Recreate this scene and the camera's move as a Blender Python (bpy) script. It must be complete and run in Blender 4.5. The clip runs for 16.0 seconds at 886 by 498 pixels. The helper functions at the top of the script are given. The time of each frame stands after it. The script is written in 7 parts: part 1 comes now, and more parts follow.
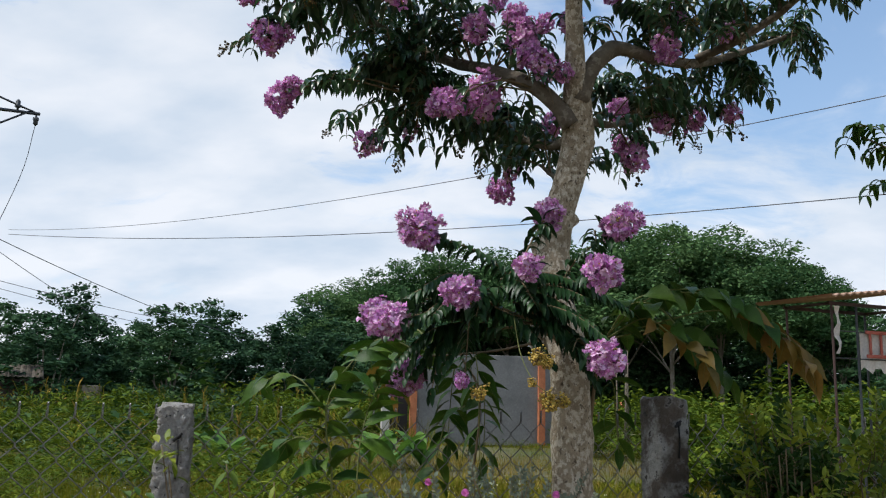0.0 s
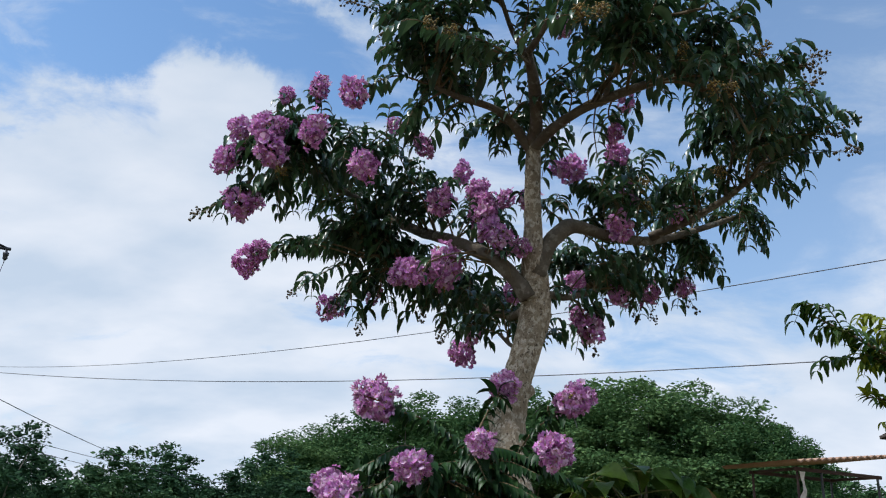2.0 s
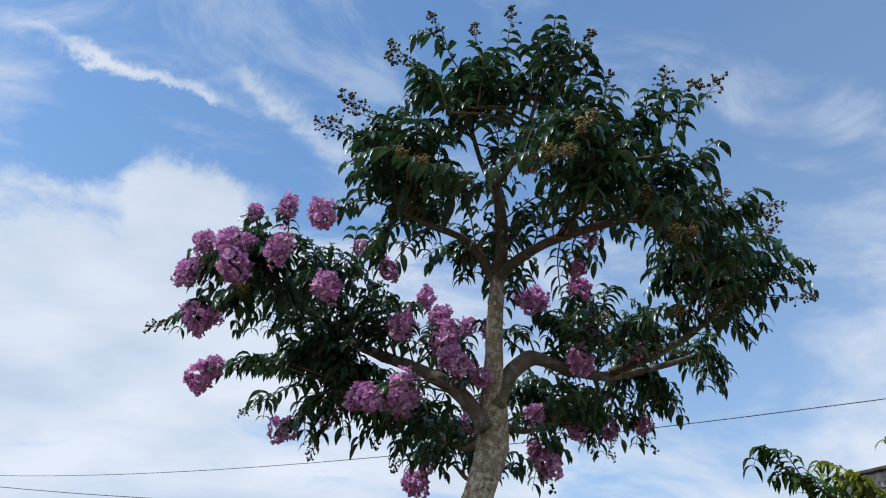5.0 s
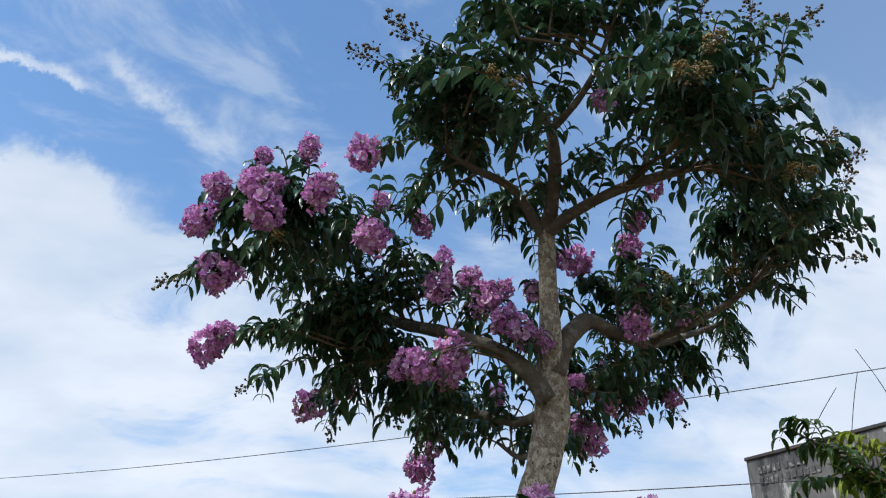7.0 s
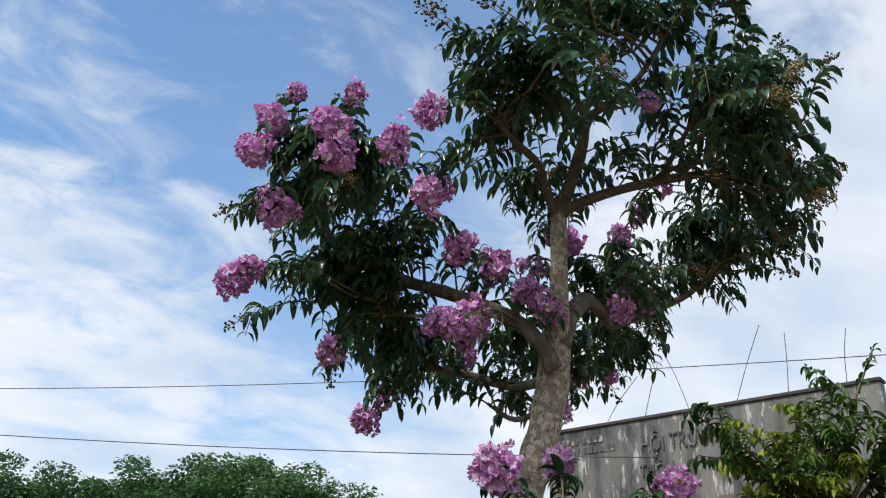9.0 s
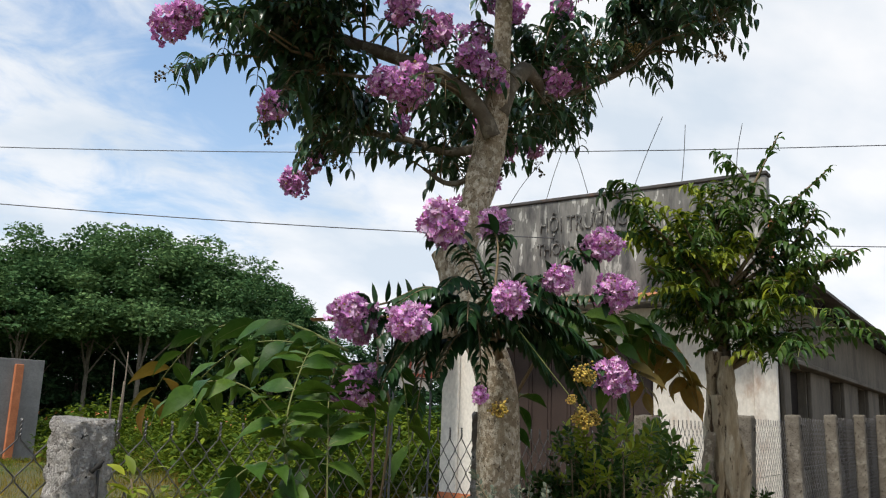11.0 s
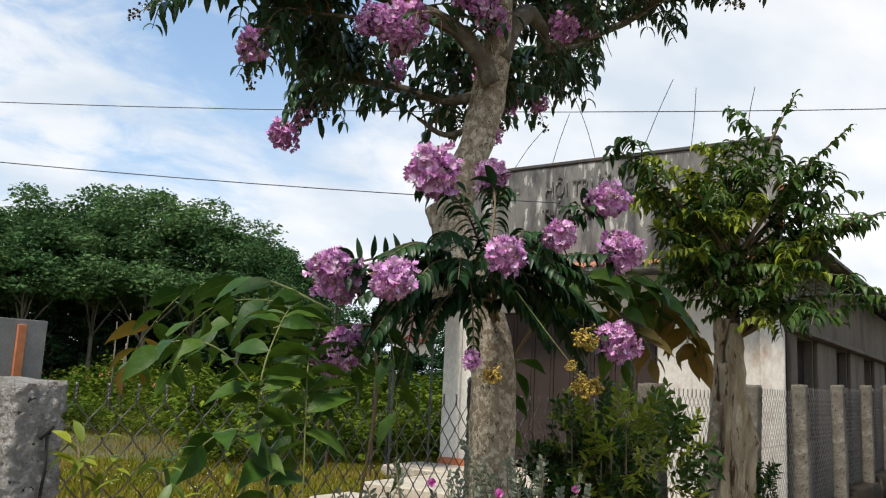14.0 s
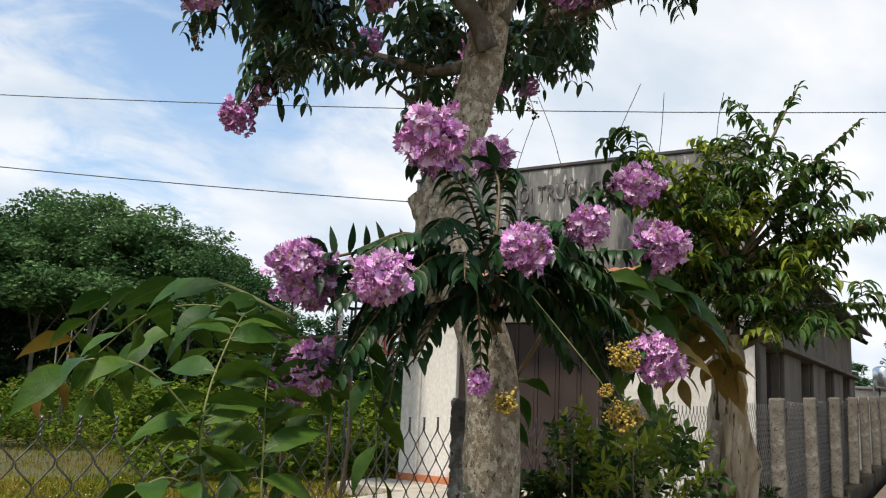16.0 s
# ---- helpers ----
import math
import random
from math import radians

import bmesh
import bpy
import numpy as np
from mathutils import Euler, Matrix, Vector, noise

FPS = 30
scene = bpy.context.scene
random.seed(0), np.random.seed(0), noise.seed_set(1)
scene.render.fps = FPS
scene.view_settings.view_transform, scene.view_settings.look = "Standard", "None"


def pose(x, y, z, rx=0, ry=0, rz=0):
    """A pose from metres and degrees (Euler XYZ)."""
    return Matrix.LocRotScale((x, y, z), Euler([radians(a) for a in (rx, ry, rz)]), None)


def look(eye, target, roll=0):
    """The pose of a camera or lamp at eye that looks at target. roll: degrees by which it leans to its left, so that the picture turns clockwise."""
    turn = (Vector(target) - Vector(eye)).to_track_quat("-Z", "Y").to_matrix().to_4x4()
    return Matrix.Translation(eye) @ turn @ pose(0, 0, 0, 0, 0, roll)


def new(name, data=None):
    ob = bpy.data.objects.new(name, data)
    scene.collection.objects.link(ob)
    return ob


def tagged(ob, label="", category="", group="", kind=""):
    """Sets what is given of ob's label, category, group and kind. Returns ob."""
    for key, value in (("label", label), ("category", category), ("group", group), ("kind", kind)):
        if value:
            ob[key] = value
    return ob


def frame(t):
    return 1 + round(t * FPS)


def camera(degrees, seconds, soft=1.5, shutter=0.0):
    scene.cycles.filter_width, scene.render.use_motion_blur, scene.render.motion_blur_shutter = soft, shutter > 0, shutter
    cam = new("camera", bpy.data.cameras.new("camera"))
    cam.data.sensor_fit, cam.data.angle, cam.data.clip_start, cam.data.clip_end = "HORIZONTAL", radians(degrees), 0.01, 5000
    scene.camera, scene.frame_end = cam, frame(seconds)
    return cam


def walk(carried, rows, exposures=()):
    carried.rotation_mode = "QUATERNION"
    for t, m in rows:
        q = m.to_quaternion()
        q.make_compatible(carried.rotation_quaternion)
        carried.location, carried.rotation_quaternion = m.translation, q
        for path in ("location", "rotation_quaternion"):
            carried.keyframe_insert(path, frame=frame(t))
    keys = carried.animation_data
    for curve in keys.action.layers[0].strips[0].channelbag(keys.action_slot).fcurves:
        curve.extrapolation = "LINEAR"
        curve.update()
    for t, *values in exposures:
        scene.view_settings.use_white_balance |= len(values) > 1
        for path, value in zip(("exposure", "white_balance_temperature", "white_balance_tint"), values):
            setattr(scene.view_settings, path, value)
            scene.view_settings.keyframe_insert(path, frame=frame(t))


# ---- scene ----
from mathutils import kdtree

cam = camera(56.1, 16.0, soft=1.15)
METRES, EYE = 3.0, 1.55
ROWS = [
    (0.0, 0.0, 0.0, 0.0, -0.25, 9.82, -1.43),
    (0.5, 0.0026, -0.0073, 0.004, -0.72, 11.5, -1.54),
    (1.0, 0.0077, -0.0134, 0.0072, -1.3, 12.57, -1.92),
    (1.5, 0.0102, -0.0193, 0.0144, -2.5, 15.69, -2.75),
    (2.0, 0.0132, -0.0289, 0.024, -2.7, 19.94, -2.74),
    (2.5, 0.0155, -0.0337, 0.03, -2.46, 22.93, -2.29),
    (3.0, 0.017, -0.0395, 0.035, -2.75, 25.68, -2.82),
    (3.5, 0.0185, -0.0446, 0.036, -4.15, 27.08, -3.75),
    (4.0, 0.0189, -0.0464, 0.0349, -4.76, 27.53, -3.91),
    (6.5, -0.0938, 0.1019, 0.0318, -9.52, 29.42, -3.72),
    (7.0, -0.181, 0.1572, 0.0367, -13.79, 28.54, -0.92),
    (7.5, -0.2578, 0.1626, 0.0332, -23.67, 28.05, -2.35),
    (8.0, -0.3464, 0.2073, 0.028, -25.96, 28.12, -2.24),
    (10.5, -0.5144, 0.2564, -0.0014, -37.36, 16.47, -2.25),
    (11.0, -0.5084, 0.2678, -0.0109, -37.34, 11.57, -2.01),
    (11.5, -0.5034, 0.2729, -0.0162, -37.19, 8.78, -2.03),
    (12.0, -0.506, 0.2697, -0.0164, -36.99, 8.28, -2.53),
    (12.5, -0.5062, 0.2694, -0.0162, -37.58, 8.4, -3.02),
    (13.0, -0.5078, 0.2711, -0.0173, -38.5, 8.22, -3.43),
    (13.5, -0.4988, 0.2802, -0.0168, -38.15, 8.19, -2.64),
    (14.0, -0.4532, 0.3162, -0.0093, -37.06, 9.23, -2.72),
    (14.5, -0.4101, 0.3691, -0.0055, -36.66, 10.47, -4.99),
    (15.0, -0.3964, 0.4377, 0.0012, -38.66, 11.11, -4.06),
    (15.5, -0.3877, 0.4706, 0.0023, -39.49, 10.68, -3.12),
    (16.0, -0.3779, 0.4705, 0.0033, -40.23, 10.04, -2.59),
]
EXPOSURES = [(0.0, 0.04, 6300, 10), (3.5, -0.1, 6000, 10), (6.5, -0.02, 6000, 10), (8.0, 0.08, 6100, 10), (10.5, 0.16, 6600, 10), (12.0, 0.24, 6750, 10), (16.0, 0.22, 6700, 10)]
walk(cam, [(t, pose(METRES * x, METRES * y, EYE + METRES * z, 90 + pitch, roll, yaw)) for t, x, y, z, yaw, pitch, roll in ROWS], EXPOSURES)

# ---- sky and sun ----
SUN_EL, SUN_AZ = 62.0, 255.0  # degrees; azimuth from +y towards +x


CLOUDS = [
    ((0.45, 0.82, 0.35), (0.876, -0.482, 0.0), (0.169, 0.307, -0.937), 0.22, 0.15, -0.22),
    ((-0.307, 0.754, 0.58), (0.932, 0.361, 0.023), (-0.193, 0.548, -0.814), 0.109, 0.010, 0.26),
    ((-0.139, 0.789, 0.598), (0.834, 0.419, -0.358), (-0.533, 0.449, -0.717), 0.068, 0.010, 0.14),
    ((-0.297, 0.883, 0.363), (0.95, 0.235, 0.204), (0.095, 0.406, -0.909), 0.224, 0.102, 0.35),
    ((-0.237, 0.847, 0.475), (0.838, 0.425, -0.342), (-0.492, 0.317, -0.811), 0.082, 0.037, 0.45),
    ((-0.355, 0.797, 0.49), (0.929, 0.362, 0.083), (-0.111, 0.484, -0.868), 0.102, 0.031, -0.50),
    ((-0.255, 0.795, 0.551), (0.935, 0.348, -0.069), (-0.247, 0.497, -0.832), 0.122, 0.031, -0.35),
    ((-0.42, 0.768, 0.484), (0.764, 0.587, -0.269), (-0.49, 0.257, -0.833), 0.041, 0.015, 0.26),
]


def make_sky():
    w = bpy.data.worlds.new("sky")
    scene.world = w
    w.use_nodes = True
    nt = w.node_tree
    nt.nodes.clear()
    n, l = nt.nodes.new, nt.links.new
    out, bg = n("ShaderNodeOutputWorld"), n("ShaderNodeBackground")
    sky = n("ShaderNodeTexSky")
    sky.sky_type, sky.sun_disc = "NISHITA", False
    sky.sun_elevation, sky.sun_rotation = radians(SUN_EL), radians(SUN_AZ)
    sky.air_density, sky.dust_density, sky.ozone_density = 1.0, 1.2, 1.5
    tc, sep = n("ShaderNodeTexCoord"), n("ShaderNodeSeparateXYZ")
    l(tc.outputs["Generated"], sep.inputs[0])

    def math_node(op, a, b=None, clamp=False):
        m = n("ShaderNodeMath")
        m.operation, m.use_clamp = op, clamp
        for i, v in enumerate((a, b)):
            if v is None:
                continue
            if isinstance(v, (int, float)):
                m.inputs[i].default_value = v
            else:
                l(v, m.inputs[i])
        return m.outputs[0]

    x, y, z = sep.outputs
    up = math_node("ADD", math_node("MAXIMUM", z, 0.0), 0.34)
    comb = n("ShaderNodeCombineXYZ")
    l(math_node("DIVIDE", x, up), comb.inputs[0])
    l(math_node("DIVIDE", y, up), comb.inputs[1])
    turn = n("ShaderNodeMapping")
    turn.inputs["Rotation"].default_value = (0, 0, radians(35))
    turn.inputs["Scale"].default_value = (1.0, 1.45, 1.0)
    turn.inputs["Location"].default_value = (0.35, 0.8, 0.0)
    l(comb.outputs[0], turn.inputs[0])
    big, fine = n("ShaderNodeTexNoise"), n("ShaderNodeTexNoise")
    for t, s, d, r, dist in ((big, 1.15, 9.0, 0.56, 0.35), (fine, 4.2, 8.0, 0.6, 0.6)):
        t.inputs["Scale"].default_value, t.inputs["Detail"].default_value = s, d
        t.inputs["Roughness"].default_value, t.inputs["Distortion"].default_value = r, dist
        l(turn.outputs[0], t.inputs["Vector"])
    # cloud cover: thicker towards the horizon and to the west
    cover = math_node("ADD", math_node("MULTIPLY", big.outputs[0], 1.0), math_node("MULTIPLY", math_node("SUBTRACT", fine.outputs[0], 0.18), 0.85))
    west = math_node("MULTIPLY", math_node("MAXIMUM", math_node("MULTIPLY", x, -1.0), 0.0), 0.2)
    low = math_node("MULTIPLY", math_node("SUBTRACT", 0.44, z), 0.68)
    east = math_node("MULTIPLY", math_node("MAXIMUM", math_node("SUBTRACT", x, 0.42), 0.0), 1.0)
    cover = math_node("ADD", math_node("ADD", cover, east), math_node("ADD", west, low))
    # single clouds and gaps: middle, long axis, short axis, length, breadth, strength
    swirl, shift = n("ShaderNodeTexNoise"), n("ShaderNodeMixRGB")
    swirl.inputs["Scale"].default_value, swirl.inputs["Detail"].default_value, swirl.inputs["Roughness"].default_value = 6.0, 9.0, 0.68
    l(tc.outputs["Generated"], swirl.inputs["Vector"])
    shift.blend_type, shift.inputs[0].default_value = "ADD", 0.13
    l(tc.outputs["Generated"], shift.inputs[1])
    l(swirl.outputs["Color"], shift.inputs[2])

    def along(axis):
        dot = n("ShaderNodeVectorMath")
        dot.operation = "DOT_PRODUCT"
        dot.inputs[1].default_value = axis
        l(shift.outputs[0], dot.inputs[0])
        return dot.outputs["Value"]

    for mid, a, b, long, broad, amount in CLOUDS:
        centre = [v + 0.065 for v in mid]
        at = lambda axis: sum(p * q for p, q in zip(centre, axis))
        u = math_node("DIVIDE", math_node("SUBTRACT", along(a), at(a)), long)
        v = math_node("DIVIDE", math_node("SUBTRACT", along(b), at(b)), broad)
        far = math_node("ADD", math_node("MULTIPLY", u, u), math_node("MULTIPLY", v, v))
        cover = math_node("ADD", cover, math_node("MULTIPLY", math_node("POWER", 2.718, math_node("MULTIPLY", far, -1.0)), math_node("MULTIPLY", fine.outputs[0], amount * 1.9)))
    ramp = n("ShaderNodeMapRange")
    ramp.interpolation_type = "SMOOTHSTEP"
    ramp.inputs["From Min"].default_value, ramp.inputs["From Max"].default_value = 0.66, 0.96
    l(cover, ramp.inputs["Value"])
    # thin streaks of high cloud
    wisp = n("ShaderNodeTexNoise")
    wisp.inputs["Scale"].default_value, wisp.inputs["Detail"].default_value = 1.9, 10.0
    wisp.inputs["Roughness"].default_value, wisp.inputs["Distortion"].default_value = 0.62, 1.6
    l(turn.outputs[0], wisp.inputs["Vector"])
    streak = n("ShaderNodeMapRange")
    streak.interpolation_type = "SMOOTHSTEP"
    streak.inputs["From Min"].default_value, streak.inputs["From Max"].default_value, streak.inputs["To Max"].default_value = 0.53, 0.72, 0.5
    l(wisp.outputs[0], streak.inputs["Value"])
    soft = n("ShaderNodeTexNoise")
    soft.inputs["Scale"].default_value, soft.inputs["Detail"].default_value = 2.6, 5.0
    l(turn.outputs[0], soft.inputs["Vector"])
    body = n("ShaderNodeMixRGB")
    body.inputs[1].default_value, body.inputs[2].default_value = (5.9, 6.8, 7.9, 1), (8.3, 8.6, 9.1, 1)
    grey = n("ShaderNodeMapRange")
    grey.inputs["From Min"].default_value, grey.inputs["From Max"].default_value = 0.35, 0.62
    l(soft.outputs[0], grey.inputs["Value"])
    l(grey.outputs[0], body.inputs[0])
    blue = n("ShaderNodeMixRGB")
    blue.blend_type = "MULTIPLY"
    blue.inputs[0].default_value = 1.0
    blue.inputs[2].default_value = (1.42, 1.78, 1.93, 1)
    l(sky.outputs[0], blue.inputs[1])
    # milky haze that thickens towards the horizon and to the east
    haze = math_node("POWER", math_node("SUBTRACT", 1.0, math_node("MAXIMUM", z, 0.0)), 3.2)
    haze = math_node("ADD", math_node("MULTIPLY", haze, 0.85), math_node("MULTIPLY", math_node("MAXIMUM", x, 0.0), 0.45), True)
    veil = n("ShaderNodeMixRGB")
    l(haze, veil.inputs[0])
    l(blue.outputs[0], veil.inputs[1])
    veil.inputs[2].default_value = (4.7, 5.8, 7.3, 1)
    mix = n("ShaderNodeMixRGB")
    l(math_node("MAXIMUM", ramp.outputs[0], streak.outputs[0]), mix.inputs[0])
    l(veil.outputs[0], mix.inputs[1])
    l(body.outputs[0], mix.inputs[2])
    dome = n("ShaderNodeMixRGB")
    dome.blend_type = "MULTIPLY"
    dome.inputs[0].default_value = 1.0
    l(mix.outputs[0], dome.inputs[1])
    l(math_node("SUBTRACT", 1.07, math_node("MULTIPLY", math_node("MAXIMUM", z, 0.0), 0.2)), dome.inputs[2])
    l(dome.outputs[0], bg.inputs[0])
    bg.inputs[1].default_value = 0.1
    l(bg.outputs[0], out.inputs[0])


make_sky()
sun = new("sun", bpy.data.lights.new("sun", "SUN"))
sun.data.energy, sun.data.angle, sun.data.color = 4.0, radians(8.0), (1.0, 0.95, 0.88)
toward = Vector((math.sin(radians(SUN_AZ)) * math.cos(radians(SUN_EL)), math.cos(radians(SUN_AZ)) * math.cos(radians(SUN_EL)), math.sin(radians(SUN_EL))))
sun.matrix_world = look(toward * 50, (0, 0, 0))

# ---- materials ----
def material(name, dark, light, rough=0.75, scale=6.0, fine=40.0, bump=0.0, bump_scale=None, through_light=0.0, island=0.0, each=0.0,
             metal=0.0, patch=None, patch_scale=9.0, patch_edge=(0.45, 0.55), stretch=(1, 1, 1), gloss=0.5, stain=None, stain_scale=1.2, stain_edge=(0.5, 0.62)):
    """Two scales of noise between two colours, an optional layer of sharp-edged patches and of stains, per-piece variation and relief."""
    m = bpy.data.materials.new(name)
    m.use_nodes = True
    nt = m.node_tree
    n, l = nt.nodes.new, nt.links.new
    bsdf, out = nt.nodes["Principled BSDF"], nt.nodes["Material Output"]
    tc, mp = n("ShaderNodeTexCoord"), n("ShaderNodeMapping")
    mp.inputs["Scale"].default_value = stretch
    l(tc.outputs["Object"], mp.inputs[0])

    def noise_tex(s, detail=4.0, roughness=0.55):
        t = n("ShaderNodeTexNoise")
        t.inputs["Scale"].default_value, t.inputs["Detail"].default_value, t.inputs["Roughness"].default_value = s, detail, roughness
        l(mp.outputs[0], t.inputs["Vector"])
        return t.outputs[0]

    def span(v, lo, hi):
        r = n("ShaderNodeMapRange")
        r.inputs["From Min"].default_value, r.inputs["From Max"].default_value = lo, hi
        l(v, r.inputs["Value"])
        return r.outputs[0]

    def mixed(f, a, b, blend="MIX"):
        x = n("ShaderNodeMixRGB")
        x.blend_type = blend
        for i, v in enumerate((f, a, b)):
            if isinstance(v, (int, float)):
                x.inputs[i].default_value = v
            elif isinstance(v, tuple):
                x.inputs[i].default_value = (*v, 1)
            else:
                l(v, x.inputs[i])
        return x.outputs[0]

    col = mixed(span(noise_tex(scale), 0.3, 0.7), dark, light)
    if patch:
        col = mixed(span(noise_tex(patch_scale, 5.0, 0.62), *patch_edge), col, patch)
    if stain:
        col = mixed(span(noise_tex(stain_scale, 6.0, 0.65), *stain_edge), col, stain)
    grain = span(noise_tex(fine, 3.0), 0.25, 0.75)
    col = mixed(grain, mixed(1.0, col, (0.82, 0.82, 0.82), "MULTIPLY"), mixed(1.0, col, (1.15, 1.15, 1.15), "MULTIPLY"))
    for amount, node, socket in ((island, "ShaderNodeNewGeometry", "Random Per Island"), (each, "ShaderNodeObjectInfo", "Random")):
        if amount:
            src = n(node)
            hsv = n("ShaderNodeHueSaturation")
            r = n("ShaderNodeMapRange")
            r.inputs["To Min"].default_value, r.inputs["To Max"].default_value = 1 - amount, 1 + amount
            l(src.outputs[socket], r.inputs["Value"])
            l(r.outputs[0], hsv.inputs["Value"])
            h = n("ShaderNodeMapRange")
            h.inputs["To Min"].default_value, h.inputs["To Max"].default_value = 0.5 + amount * 0.06, 0.5 - amount * 0.06
            l(src.outputs[socket], h.inputs["Value"])
            l(h.outputs[0], hsv.inputs["Hue"])
            l(col, hsv.inputs["Color"])
            col = hsv.outputs[0]
    l(col, bsdf.inputs["Base Color"])
    bsdf.inputs["Roughness"].default_value, bsdf.inputs["Metallic"].default_value = rough, metal
    bsdf.inputs["Specular IOR Level"].default_value = gloss
    if bump:
        b = n("ShaderNodeBump")
        b.inputs["Strength"].default_value, b.inputs["Distance"].default_value = 1.0, bump
        l(noise_tex(bump_scale or fine, 6.0, 0.65), b.inputs["Height"])
        l(b.outputs[0], bsdf.inputs["Normal"])
    if through_light:
        t, mx = n("ShaderNodeBsdfTranslucent"), n("ShaderNodeMixShader")
        l(col, t.inputs["Color"])
        mx.inputs[0].default_value = through_light
        l(bsdf.outputs[0], mx.inputs[1])
        l(t.outputs[0], mx.inputs[2])
        l(mx.outputs[0], out.inputs["Surface"])
    return m


LEAF = material("crown_leaf", (0.021, 0.056, 0.023), (0.046, 0.100, 0.037), 0.31, 3, 60, through_light=0.25, island=0.35, each=0.15, gloss=0.6)
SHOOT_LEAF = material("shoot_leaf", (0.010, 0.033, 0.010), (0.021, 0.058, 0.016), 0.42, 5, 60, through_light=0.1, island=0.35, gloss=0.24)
BIG_LEAF = material("pinnate_leaf", (0.028, 0.070, 0.008), (0.060, 0.120, 0.014), 0.42, 7, 50, bump=0.002, bump_scale=90, through_light=0.24, each=0.35, gloss=0.2)
YOUNG_LEAF = material("young_bronze_leaf", (0.12, 0.085, 0.012), (0.21, 0.125, 0.022), 0.5, 9, 50, through_light=0.3, each=0.35, gloss=0.3)
BROADLEAF = material("street_tree_leaf", (0.034, 0.078, 0.013), (0.068, 0.124, 0.020), 0.42, 4, 50, through_light=0.28, island=0.35, each=0.25, gloss=0.25)
LIME_LEAF = material("young_lime_leaf", (0.135, 0.190, 0.013), (0.215, 0.245, 0.022), 0.5, 4, 50, through_light=0.3, island=0.3, gloss=0.25)
SHRUB_LEAF = material("shrub_leaf", (0.016, 0.046, 0.008), (0.042, 0.092, 0.012), 0.5, 4, 50, through_light=0.18, island=0.45, gloss=0.2)
SAGE_LEAF = material("grey_sage_leaf", (0.15, 0.175, 0.12), (0.24, 0.27, 0.195), 0.85, 6, 60, through_light=0.15, island=0.3, gloss=0.15)
WOOD_LEAF = material("far_leaf", (0.052, 0.116, 0.043), (0.096, 0.176, 0.063), 0.8, 0.5, 6, through_light=0.25, island=0.3, each=0.2, gloss=0.08)
DARK_WOOD_LEAF = material("far_dark_leaf", (0.026, 0.068, 0.030), (0.052, 0.112, 0.048), 0.8, 0.5, 6, through_light=0.15, island=0.35, each=0.3, gloss=0.08)
WEED_LEAF = material("weed_leaf", (0.046, 0.086, 0.007), (0.108, 0.150, 0.013), 0.8, 1.5, 20, through_light=0.25, island=0.45, gloss=0.1)
GRASS = material("green_grass", (0.100, 0.122, 0.008), (0.190, 0.185, 0.014), 0.85, 0.5, 12, through_light=0.25, island=0.4, gloss=0.08)
DRY_GRASS = material("dry_grass", (0.160, 0.130, 0.022), (0.250, 0.195, 0.038), 0.9, 0.5, 12, through_light=0.2, island=0.4, gloss=0.05)
BANANA = material("banana_leaf", (0.06, 0.14, 0.015), (0.11, 0.21, 0.03), 0.5, 5, 40, through_light=0.3, each=0.3, gloss=0.25)
PETAL = material("crape_petal", (0.52, 0.17, 0.46), (0.72, 0.37, 0.65), 0.75, 26, 120, through_light=0.28, island=0.3, gloss=0.15)
PALE_PETAL = material("fading_petal", (0.72, 0.45, 0.66), (0.84, 0.62, 0.79), 0.75, 22, 120, through_light=0.28, island=0.2, gloss=0.15)
MAGENTA = material("sage_petal", (0.52, 0.12, 0.36), (0.70, 0.28, 0.54), 0.6, 20, 100, through_light=0.25, island=0.3)
PALE_BLOOM = material("pale_bloom", (0.62, 0.58, 0.34), (0.78, 0.74, 0.55), 0.8, 8, 40, through_light=0.2, island=0.2)
STAMEN = material("stamen", (0.42, 0.24, 0.04), (0.55, 0.34, 0.08), 0.7, 30, 90)
BUD = material("bud", (0.19, 0.125, 0.028), (0.30, 0.20, 0.045), 0.6, 30, 90, island=0.35)
GOLD = material("golden_bud", (0.34, 0.22, 0.03), (0.50, 0.34, 0.055), 0.6, 30, 90, island=0.3)
POD = material("seed_pod", (0.05, 0.045, 0.022), (0.12, 0.085, 0.035), 0.6, 30, 90, island=0.4)
BARK = material("mottled_bark", (0.24, 0.185, 0.12), (0.37, 0.295, 0.20), 0.9, 22, 130, bump=0.012, bump_scale=95, patch=(0.54, 0.47, 0.36), patch_scale=52, patch_edge=(0.49, 0.56),
                stain=(0.095, 0.068, 0.040), stain_scale=70, stain_edge=(0.58, 0.63), stretch=(1, 1, 0.75))
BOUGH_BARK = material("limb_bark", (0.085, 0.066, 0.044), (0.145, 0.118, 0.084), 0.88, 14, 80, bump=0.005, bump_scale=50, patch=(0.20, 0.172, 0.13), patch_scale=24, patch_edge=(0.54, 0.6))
TWIG = material("twig", (0.10, 0.07, 0.035), (0.17, 0.12, 0.06), 0.8, 20, 90)
GREEN_TWIG = material("green_twig", (0.095, 0.115, 0.026), (0.16, 0.17, 0.042), 0.7, 20, 90)
